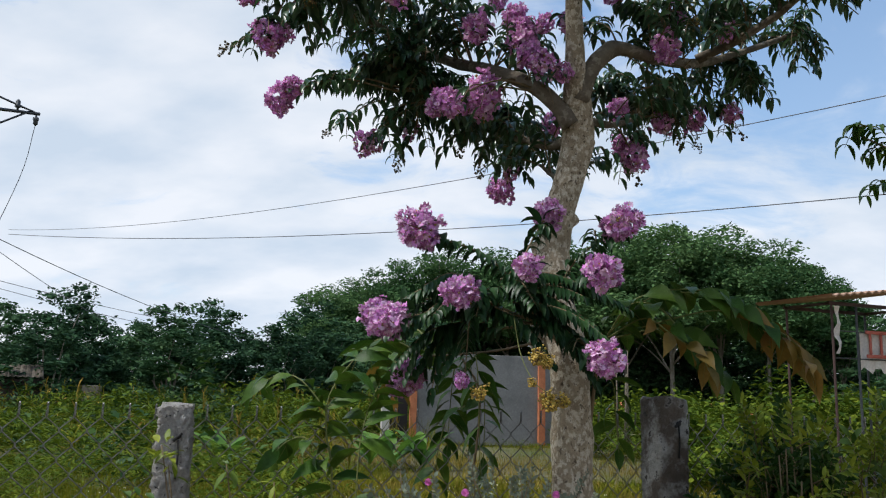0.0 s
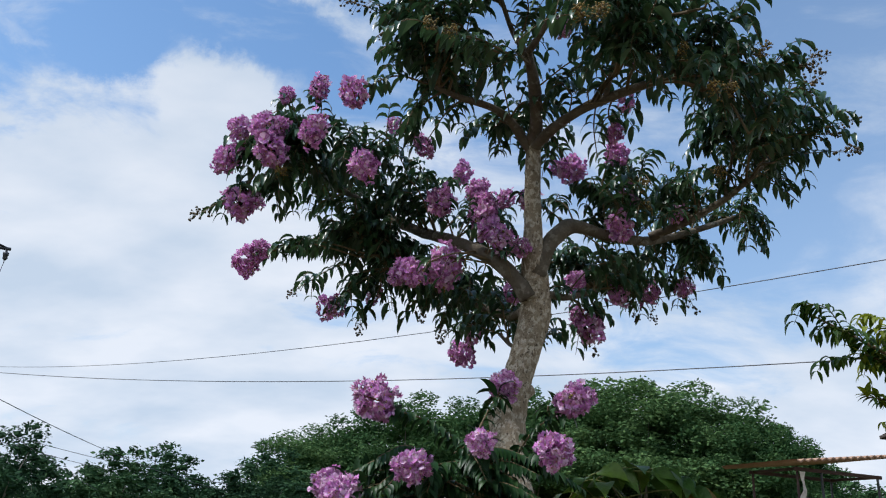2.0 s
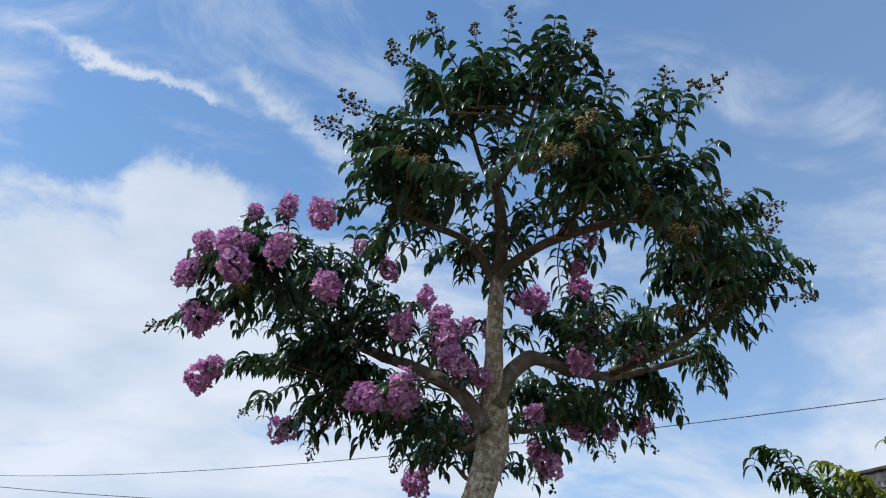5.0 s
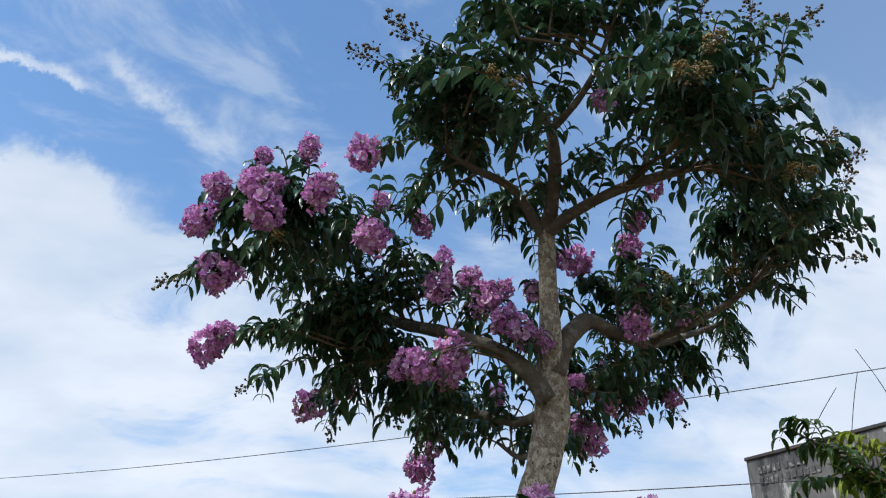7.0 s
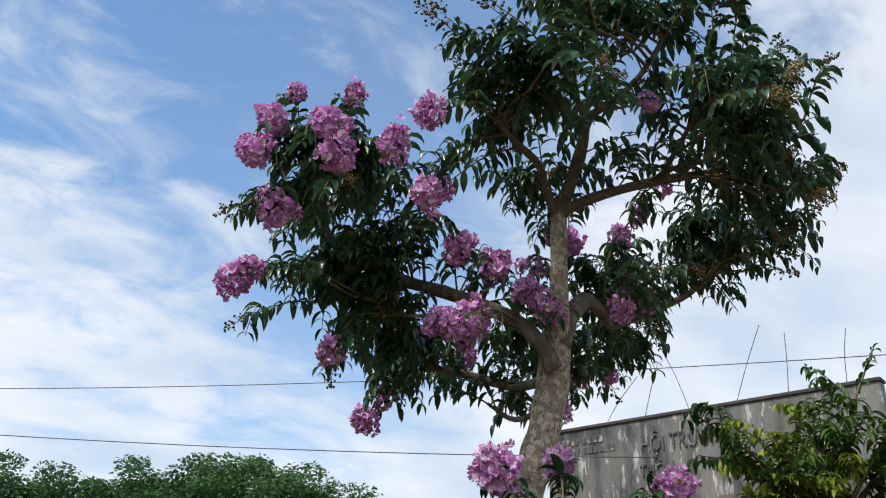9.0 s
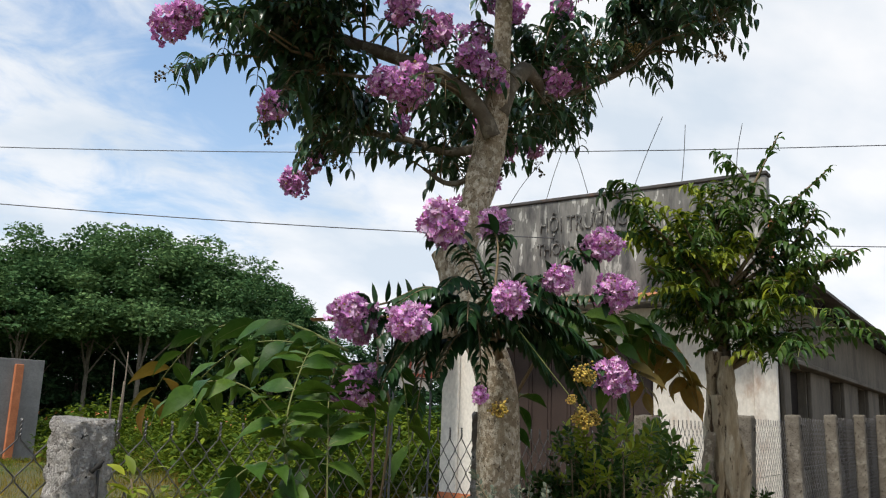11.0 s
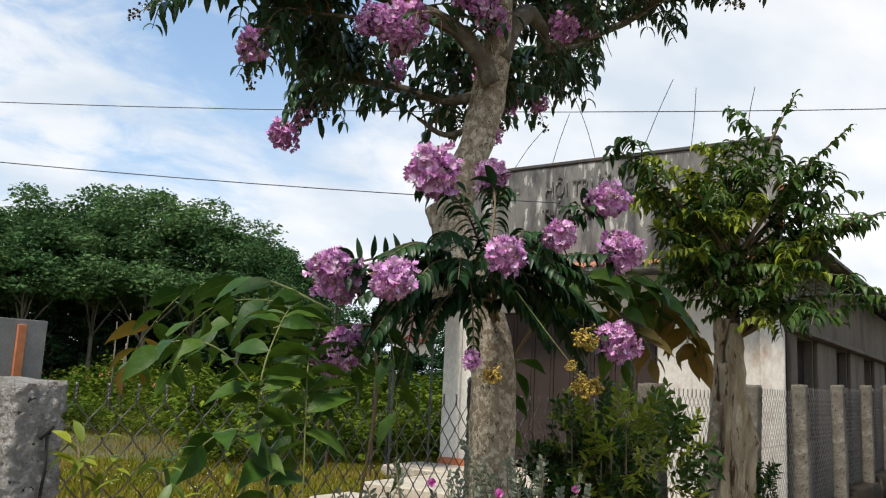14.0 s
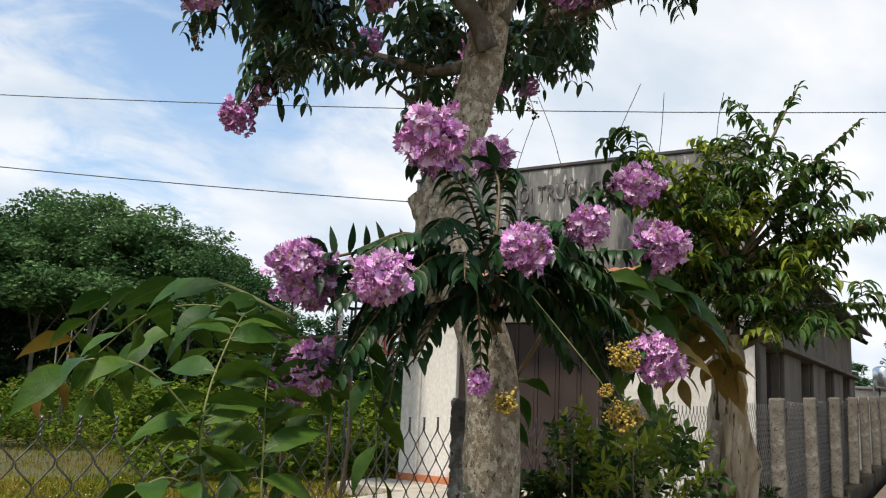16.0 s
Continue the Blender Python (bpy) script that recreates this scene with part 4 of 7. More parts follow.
BOUGHS = {
    "left": [(0.50, 3.20, 2.62), (0.448, 3.20, 2.70), (0.348, 3.245, 2.80), (0.197, 3.44, 2.94), (0.03, 3.70, 3.08), (-0.149, 3.84, 3.21), (-0.285, 3.80, 3.26), (-0.38, 3.72, 3.34)],
    "right": [(0.53, 3.20, 2.72), (0.59, 3.19, 2.87), (0.677, 3.215, 2.955), (0.76, 3.255, 2.965), (0.84, 3.30, 2.96), (1.02, 3.47, 3.01), (1.20, 3.64, 3.09), (1.50, 3.80, 3.24), (1.83, 3.96, 3.42)],
    "right_up": [(1.13, 3.57, 3.07), (1.27, 3.48, 3.12), (1.42, 3.39, 3.20), (1.54, 3.34, 3.30), (1.65, 3.34, 3.42)],
    "right_twig": [(1.44, 3.40, 3.22), (1.46, 3.36, 3.36), (1.47, 3.30, 3.50)],
    "front_right": [(0.506, 3.148, 3.28), (0.57, 3.0, 3.31), (0.667, 2.83, 3.32), (0.80, 2.79, 3.37), (0.964, 2.77, 3.438), (1.10, 2.72, 3.50)],
    "upper": [(0.505, 3.148, 3.30), (0.505, 3.05, 3.40), (0.47, 2.93, 3.50), (0.434, 2.86, 3.577)],
    "upper_left_fork": [(0.434, 2.86, 3.57), (0.37, 2.84, 3.66), (0.31, 2.76, 3.76)],
    "upper_fork": [(0.434, 2.86, 3.57), (0.48, 2.72, 3.60), (0.51, 2.60, 3.66), (0.53, 2.50, 3.76)],
    "front_up": [(0.74, 2.80, 3.345), (0.75, 2.72, 3.42), (0.76, 2.62, 3.52)],
    "upper_left": [(0.50, 3.15, 3.26), (0.42, 3.12, 3.37), (0.32, 3.03, 3.40), (0.16, 2.95, 3.40), (0.04, 2.90, 3.42)],
    "back": [(0.52, 3.26, 2.60), (0.46, 3.42, 2.60), (0.38, 3.62, 2.68), (0.34, 3.90, 2.78), (0.40, 4.20, 2.86)],
    "back_twig": [(0.54, 3.28, 2.50), (0.48, 3.44, 2.47), (0.42, 3.55, 2.55)],
    "left_low": [(0.26, 3.36, 2.90), (0.10, 3.46, 2.84), (-0.06, 3.55, 2.84)],
    "west": [(-0.24, 3.82, 3.25), (-0.36, 3.62, 3.24), (-0.47, 3.36, 3.20), (-0.54, 3.2, 3.16)],
    "back_right": [(0.56, 3.24, 2.66), (0.72, 3.48, 2.72), (0.92, 3.78, 2.86)],
}
BOUGH_RADII = {"left": (0.038, 0.017), "right": (0.042, 0.012), "right_up": (0.024, 0.010), "right_twig": (0.010, 0.006), "front_right": (0.026, 0.013), "upper": (0.032, 0.021), "upper_left_fork": (0.016, 0.008),
               "upper_fork": (0.017, 0.008), "front_up": (0.014, 0.008), "upper_left": (0.024, 0.009), "back": (0.026, 0.010), "back_twig": (0.014, 0.007), "left_low": (0.012, 0.006), "west": (0.018, 0.009), "back_right": (0.02, 0.01)}
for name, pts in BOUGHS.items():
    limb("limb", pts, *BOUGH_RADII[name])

# flower heads with their apparent breadth, each on a leafy stem of its own
FLOWERS = [(-0.618, 3.329, 3.573, 0.60), (-0.443, 3.154, 3.523, 0.66), (-0.265, 2.885, 3.344, 0.92), (-0.752, 3.117, 3.271, 0.80), (-0.622, 2.937, 3.198, 0.86), (-0.56, 2.95, 3.205, 0.6), (-0.574, 2.929, 3.087, 1.0), (-0.794, 3.109, 3.125, 0.80),
           (-0.83, 3.15, 3.15, 0.5), (-0.405, 2.86, 3.16, 0.78), (-0.113, 3.431, 3.506, 0.6), (0.028, 3.297, 3.338, 0.68), (-0.207, 2.977, 3.073, 0.92), (-0.716, 3.106, 2.919, 0.92), (-0.66, 3.12, 2.95, 0.6), (-0.72, 3.44, 2.79, 0.95), (-0.67, 3.43, 2.84, 0.7),
           (0.118, 3.317, 3.08, 0.98), (0.236, 3.756, 3.435, 0.74), (0.30, 3.54, 3.25, 0.78), (0.318, 3.343, 3.049, 0.86), (0.31, 3.38, 3.12, 0.7), (0.326, 3.148, 2.892, 0.74), (0.372, 3.098, 2.835, 0.86), (0.458, 3.13, 2.815, 0.62), (0.42, 3.45, 3.17, 0.7),
           (0.711, 3.343, 3.29, 1.05), (0.66, 3.42, 3.33, 0.6), (0.885, 3.199, 3.311, 0.8), (0.831, 3.015, 3.313, 0.58), (0.905, 3.24, 2.975, 0.92), (0.0, 3.173, 2.696, 0.86), (-0.05, 3.2, 2.68, 0.6), (0.155, 3.258, 2.756, 1.1), (0.12, 3.22, 2.72, 0.7),
           (0.311, 4.529, 2.671, 1.05), (0.854, 3.651, 2.636, 0.98), (0.80, 3.66, 2.68, 0.6), (1.046, 3.878, 2.874, 0.82), (1.228, 3.938, 2.913, 0.74), (1.396, 3.912, 2.941, 0.76), (0.52, 3.9, 2.86, 0.8), (0.78, 3.6, 2.84, 0.7)]
SPARSE_FLOWERS = [(0.845, 2.875, 3.386), (-0.166, 3.796, 2.773), (-0.356, 3.427, 2.587), (-0.31, 3.46, 2.61), (1.089, 4.004, 3.085), (0.532, 2.607, 3.533), (0.952, 3.267, 3.146), (1.195, 3.37, 3.113), (0.36, 4.42, 2.76), (0.5, 3.3, 3.1), (0.56, 3.5, 3.2)]

# the wood from which shoots grow
WOOD = []
for name, pts in BOUGHS.items():
    line = [Vector(p) for p in smooth_path(pts, 6)]
    WOOD.extend(line[len(line) // 4:])
# lanes from main limbs, trunk and flower heads to the camera, thinned of leaves
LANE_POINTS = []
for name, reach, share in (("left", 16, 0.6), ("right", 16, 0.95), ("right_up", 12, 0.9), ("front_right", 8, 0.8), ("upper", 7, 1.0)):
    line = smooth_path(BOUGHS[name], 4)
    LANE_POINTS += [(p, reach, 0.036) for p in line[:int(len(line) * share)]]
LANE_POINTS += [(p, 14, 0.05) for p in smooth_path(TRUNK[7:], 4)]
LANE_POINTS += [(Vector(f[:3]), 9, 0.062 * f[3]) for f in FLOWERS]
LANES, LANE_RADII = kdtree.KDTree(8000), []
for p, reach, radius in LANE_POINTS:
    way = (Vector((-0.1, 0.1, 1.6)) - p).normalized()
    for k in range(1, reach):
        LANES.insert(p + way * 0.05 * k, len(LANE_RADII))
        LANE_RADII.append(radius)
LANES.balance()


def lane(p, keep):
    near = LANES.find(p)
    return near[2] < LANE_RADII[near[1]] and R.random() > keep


def shoot_leaves(g, road, r, first=0.3, gap=0.031, leaf=0.083, width=0.024, keep=0.15, clear=True, droop=2.6):
    """Opposite pairs of sickle-shaped leaves that hang from a shoot, smaller at its tip."""
    total = sum((road[i + 1] - road[i]).length for i in range(len(road) - 1))
    along, nxt, turn = 0.0, total * first, 0
    for i in range(len(road) - 1):
        seg = road[i + 1] - road[i]
        n = seg.length
        while nxt < along + n:
            p = road[i] + seg * ((nxt - along) / n)
            d = seg.normalized()
            side = d.cross(UP)
            side = side.normalized() if side.length > 0.2 else Vector((math.cos(turn), math.sin(turn), 0))
            t = nxt / total
            for s in (1, -1):
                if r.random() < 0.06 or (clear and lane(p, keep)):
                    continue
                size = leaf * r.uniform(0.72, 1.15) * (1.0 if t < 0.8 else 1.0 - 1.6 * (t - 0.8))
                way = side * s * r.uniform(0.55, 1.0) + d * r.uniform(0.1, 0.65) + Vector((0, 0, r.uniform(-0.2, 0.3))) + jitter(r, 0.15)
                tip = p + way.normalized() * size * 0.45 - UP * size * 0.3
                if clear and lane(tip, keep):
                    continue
                g.leaf(p, way, UP + side * s * r.uniform(-0.2, 0.5) + jitter(r, 0.25), size, width * size / leaf * r.uniform(0.85, 1.15), droop * r.uniform(0.75, 1.25), r.uniform(0.25, 0.6), shape=(0.12, 0.78, 1.0, 0.86, 0.5, 0.0))
            nxt += gap * r.uniform(0.8, 1.2)
            turn += 1.3
        along += n


def leafy_shoot(start, end, r, side_twigs=4, rise=0.1, first=0.3, thick=0.006, reach=0.2, leaf=0.091, mats=None, parent=None, width=0.027, gap=0.039, clear=True):
    """A stem from the wood to its tip, with side twigs, all hung with leaves."""
    gap_len = (end - start).length
    bow = start.lerp(end, 0.5) + Vector((r.uniform(-0.05, 0.05), r.uniform(-0.05, 0.05), rise * gap_len))
    road = smooth_path([start, bow, end], 7)
    g = Geo()
    g.tube(road, taper(thick, 0.0022, len(road)), 5, slot=1)
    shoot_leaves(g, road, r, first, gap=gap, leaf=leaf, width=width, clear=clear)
    for k in range(side_twigs):
        i = r.randrange(len(road) // 3, len(road) - 2)
        d = (road[i + 1] - road[i - 1]).normalized()
        a = k * 2.4 + r.uniform(-0.5, 0.5)
        u = d.cross(UP + jitter(r, 0.1)).normalized()
        v = d.cross(u)
        out = (u * math.cos(a) + v * math.sin(a) * 0.7) * 0.9 + d * r.uniform(0.3, 0.9)
        n = reach * r.uniform(0.65, 1.25)
        tip = road[i] + out.normalized() * n
        twig = smooth_path([road[i], road[i].lerp(tip, 0.55) + UP * 0.03, tip - UP * n * r.uniform(0.05, 0.3)], 4)
        g.tube(twig, taper(0.003, 0.0014, len(twig)), 4, slot=1)
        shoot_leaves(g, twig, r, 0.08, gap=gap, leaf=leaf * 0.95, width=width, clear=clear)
    part("leafy_shoot", g, mats or [LEAF, TWIG], parent or tree)
    return road


def nearest_wood(p, far=0.0):
    return min(WOOD, key=lambda q: (q - p).length + (0.25 if q.z > p.z + 0.1 else 0.0) + R.uniform(0, far))


# foliage masses: middle, half sizes, shoots
MASSES = [
    ((-0.52, 3.14, 3.16), (0.26, 0.26, 0.26), 15),
    ((-0.30, 3.50, 3.02), (0.26, 0.28, 0.24), 13),
    ((-0.38, 3.72, 2.98), (0.20, 0.22, 0.20), 8),
    ((-0.08, 3.62, 2.88), (0.26, 0.24, 0.19), 13),
    ((-0.12, 3.30, 3.32), (0.22, 0.22, 0.16), 7),
    ((0.16, 3.86, 2.84), (0.26, 0.28, 0.18), 13),
    ((0.44, 4.30, 2.86), (0.34, 0.34, 0.15), 12),
    ((0.10, 2.90, 3.52), (0.30, 0.30, 0.20), 15),
    ((0.08, 2.56, 3.52), (0.26, 0.24, 0.20), 7),
    ((0.22, 2.58, 3.80), (0.27, 0.26, 0.24), 10),
    ((0.52, 2.48, 3.84), (0.28, 0.28, 0.26), 8),
    ((0.56, 2.22, 3.42), (0.26, 0.22, 0.20), 5),
    ((0.74, 2.26, 3.26), (0.20, 0.18, 0.14), 8),
    ((0.80, 2.62, 3.58), (0.26, 0.20, 0.14), 5),
    ((0.86, 2.42, 3.52), (0.28, 0.26, 0.22), 7),
    ((1.10, 2.46, 3.44), (0.22, 0.28, 0.24), 7),
    ((1.32, 2.76, 3.36), (0.24, 0.26, 0.20), 9),
    ((1.56, 3.02, 3.42), (0.27, 0.27, 0.18), 11),
    ((1.70, 3.46, 3.50), (0.22, 0.28, 0.16), 10),
    ((1.34, 3.10, 3.44), (0.26, 0.26, 0.18), 10),
    ((0.42, 3.20, 3.42), (0.24, 0.26, 0.14), 8),
    ((0.94, 3.34, 3.24), (0.26, 0.24, 0.15), 8),
    ((0.98, 3.80, 2.94), (0.30, 0.26, 0.16), 11),
    ((1.36, 3.86, 3.06), (0.24, 0.22, 0.14), 9),
    ((1.72, 3.92, 3.34), (0.20, 0.20, 0.14), 6),
    ((0.70, 3.92, 3.0), (0.30, 0.30, 0.20), 8),
    ((1.20, 3.45, 3.24), (0.20, 0.20, 0.14), 8),
    ((-0.02, 3.45, 3.20), (0.22, 0.20, 0.15), 7),
]
for mid, half, shoots in MASSES:
    mid, half = Vector(mid), Vector(half) * 0.76
    shoots = round(shoots * 0.66)
    for k in range(shoots):
        a = 2.39996 * k + R.uniform(-0.4, 0.4)
        z = 1 - 1.7 * (k + 0.5) / shoots
        q = math.sqrt(max(0.0, 1 - z * z))
        end = mid + Vector((half.x * q * math.cos(a), half.y * q * math.sin(a), half.z * z)) * R.uniform(0.6, 1.0)
        wood = nearest_wood(end.lerp(mid, 0.6), 0.12)
        start = wood.lerp(mid, 0.5) if (wood - end).length > 0.45 else wood
        if (start - wood).length > 0.05:
            g = Geo()
            g.tube(smooth_path([wood, wood.lerp(start, 0.5) + UP * 0.02, start], 4), taper(0.008, 0.006, 9), 5)
            part("shoot", g, TWIG, tree)
        leafy_shoot(start, end, R, 4, 0.15 if z > -0.2 else 0.3, 0.25, reach=0.15)

def flower_head(at, size=1.0, kind=HEADS, tilt=0.7):
    at = Vector(at)
    wood = nearest_wood(at)
    gap = (wood - at).length
    start = wood if gap < 0.5 else wood.lerp(at, 1 - 0.5 / gap) + Vector((0, 0, 0.04))
    if gap >= 0.5:
        g = Geo()
        g.tube(smooth_path([wood, wood.lerp(start, 0.5) + UP * 0.02, start], 4), taper(0.008, 0.006, 9), 5)
        part("shoot", g, TWIG, tree)
    if gap > 0.12:
        leafy_shoot(start, at, R, 2, 0.12, 0.35, 0.005, 0.13)
    part("flower_head", R.choice(kind), None, tree, m=Matrix.Translation(at) @ Euler((R.uniform(-tilt, tilt), R.uniform(-tilt, tilt), R.uniform(0, 6.28))).to_matrix().to_4x4() @ Matrix.Scale(size, 4))


def panicle(at, d, kind, size=1.0, leaves=True):
    at, d = Vector(at), Vector(d).normalized()
    if leaves:
        low = at - d * 0.26 - UP * 0.05
        wood = nearest_wood(low)
        g = Geo()
        g.tube(smooth_path([wood, wood.lerp(low, 0.5) + UP * 0.03, low], 4), taper(0.007, 0.005, 9), 5)
        part("shoot", g, TWIG, tree)
        leafy_shoot(low, at, R, 1, 0.05, 0.05, 0.0045, 0.16)
    part("seed_panicle", R.choice(kind), None, tree, m=toward_matrix(at - d * 0.02, d, size, R.uniform(0, 6.28)))


# short leafy shoots along the thinner wood
for k in range(95):
    start = R.choice(WOOD)
    out = jitter(R).normalized() + Vector((0, 0, 0.35))
    leafy_shoot(start, start + out.normalized() * R.uniform(0.14, 0.34), R, R.choice((0, 1, 2)), 0.1, 0.25, 0.004, 0.13)
for x, y, z, s in FLOWERS:
    flower_head((x, y, z), s * 1.12)
for p in SPARSE_FLOWERS:
    flower_head(p, R.uniform(0.8, 1.0), SPARSE)
# brown seed panicles at the upper tips
for p, d in [((-0.129, 2.642, 3.712), (-1, 0, 0.55)), ((-0.09, 2.65, 3.68), (-0.8, 0, 0.3)), ((-0.243, 2.84, 3.736), (-1, 0, 0.3)), ((-0.20, 2.83, 3.74), (-1, 0.1, 0.7)), ((-0.097, 2.859, 3.579), (-1, 0, 0.35)), ((0.003, 2.486, 3.871), (-0.8, 0, 0.8)), ((0.03, 2.50, 3.84), (-0.9, 0, 0.4)),
             ((0.128, 2.5, 4.06), (-0.6, 0, 0.8)), ((0.272, 2.5, 4.0), (-0.1, 0, 1)), ((0.409, 2.5, 4.12), (0.05, 0, 1)), ((0.591, 2.5, 4.06), (0.35, 0, 1)), ((0.675, 2.25, 3.80), (0.05, 0, 1)), ((0.738, 2.27, 3.64), (0.2, 0, 1)), ((0.60, 2.3, 3.72), (0.0, 0, 1)),
             ((0.98, 2.333, 3.74), (0.2, 0, 1)), ((1.03, 2.333, 3.74), (0.9, 0, 0.7)), ((1.11, 2.25, 3.68), (0.6, -0.1, 0.9)), ((1.45, 2.565, 3.437), (1, 0, 0.25)), ((1.38, 2.6, 3.41), (1, -0.1, 0.2)), ((1.46, 2.66, 3.36), (0.8, 0, 0.6)), ((1.80, 3.03, 3.44), (1, 0, 0.25)), ((1.80, 3.1, 3.34), (1, 0, 0.1)), ((1.68, 3.0, 3.36), (1, -0.1, 0.1))]:
    panicle(p, d, PODS, R.uniform(0.8, 1.1))
# gold-green bud clusters inside the crown
for p, d in [((0.04, 2.30, 3.28), (-0.6, -0.6, 0.2)), ((0.09, 2.31, 3.27), (0.6, -0.6, 0.1)), ((0.625, 2.05, 3.33), (0.2, -0.5, 0.9)), ((0.60, 2.05, 3.30), (-0.4, -0.5, 0.5)), ((0.539, 2.05, 3.19), (0.4, -0.8, 0.2)), ((0.50, 2.06, 3.19), (-0.5, -0.8, 0.1)), ((0.881, 2.31, 3.25), (0.2, -0.8, 0.4)),
             ((1.031, 2.30, 3.11), (0.5, -0.8, 0.1)), ((1.0, 2.31, 3.11), (-0.5, -0.8, 0.1)), ((1.38, 2.75, 3.25), (0.3, -0.9, 0.1)), ((1.34, 2.75, 3.24), (-0.4, -0.9, 0.1)), ((1.163, 2.33, 3.28), (0.4, -0.8, 0.3)), ((-0.52, 2.95, 3.0), (-0.3, -1, 0)), ((0.96, 3.1, 3.12), (0.2, -1, 0)), ((1.0, 3.2, 3.05), (0.1, -1, 0.1)), ((1.33, 3.2, 3.24), (0.2, -1, 0.2))]:
    panicle(p, d, BUDS, R.uniform(0.6, 0.8), False)
    leafy_shoot(nearest_wood(Vector(p)).lerp(Vector(p), 0.6) + UP * 0.05, Vector(p), R, 1, 0.1, 0.1, 0.0045)
# pods that hang below the lower shoots
for p, d in [((-0.536, 3.933, 2.84), (-0.7, 0.1, -0.6)), ((-0.22, 3.7, 2.64), (0, 0, -1)), ((0.066, 3.806, 2.75), (0, 0, -1)), ((0.16, 3.85, 2.66), (0.1, 0, -1)), ((0.36, 4.477, 2.80), (-0.2, 0, -1)), ((1.25, 4.05, 2.87), (0.4, 0, -1)), ((1.12, 3.9, 2.84), (0.3, 0, -1)), ((1.42, 3.92, 2.90), (0.5, 0, -1)), ((0.9, 3.75, 2.62), (0, 0, -1)),
             ((-0.82, 3.08, 2.89), (-0.8, 0, -0.5)), ((1.85, 4.0, 3.3), (0.2, 0, -1)), ((0.62, 3.6, 2.62), (0.1, 0, -1))]:
    panicle(p, d, PODS, 0.8, False)
    leafy_shoot(nearest_wood(Vector(p)).lerp(Vector(p), 0.45) + UP * 0.06, Vector(p), R, 2, 0.15, 0.1, 0.0045, 0.14)


# ---- low shoots of the same tree, in front of the trunk ----
SHOOT_BASE = Vector((0.44, 3.06, 1.74))
SHOOT_MID = Vector((0.22, 2.84, 1.86))
LOW_HEADS = [(-0.08, 2.73, 2.09, 1.08), (0.39, 3.05, 2.22, 0.90), (0.06, 2.58, 1.865, 0.80), (0.27, 2.60, 1.95, 0.70), (0.59, 2.72, 2.12, 0.94), (0.50, 2.57, 1.935, 0.94),
             (0.51, 2.59, 1.67, 0.88), (-0.12, 3.10, 1.605, 0.95), (-0.17, 2.76, 1.79, 0.92), (-0.19, 3.0, 1.80, 1.0), (-0.235, 2.985, 1.83, 0.85)]


def comb_leaves(g, road, r, gap=0.0165, leaf=0.066, width=0.0205):
    """Two even rows of narrow leaves that hang side by side along a stem."""
    total = sum((road[i + 1] - road[i]).length for i in range(len(road) - 1))
    count = int(total / gap)
    for k in range(count):
        t = (k + 0.5) / count
        i = min(int(t * (len(road) - 1)), len(road) - 2)
        p = road[i].lerp(road[i + 1], t * (len(road) - 1) - i)
        d = (road[i + 1] - road[i]).normalized()
        side = d.cross(UP)
        side = side.normalized() if side.length > 0.2 else Vector((1, 0, 0))
        size = leaf * (0.7 + 0.5 * math.sin(math.pi * min(1.0, t * 1.1 + 0.1))) * r.uniform(0.82, 1.12)
        for s in (1, -1):
            way = side * s * r.uniform(0.55, 0.85) + d * 0.4 - UP * r.uniform(0.1, 0.5) + jitter(r, 0.12)
            g.leaf(p, way, side * s * 0.5 + UP + d * 0.5 + jitter(r, 0.2), size, width * r.uniform(0.88, 1.1), r.uniform(1.0, 1.8), 0.4, shape=(0.14, 0.85, 1.0, 0.84, 0.48, 0.0))


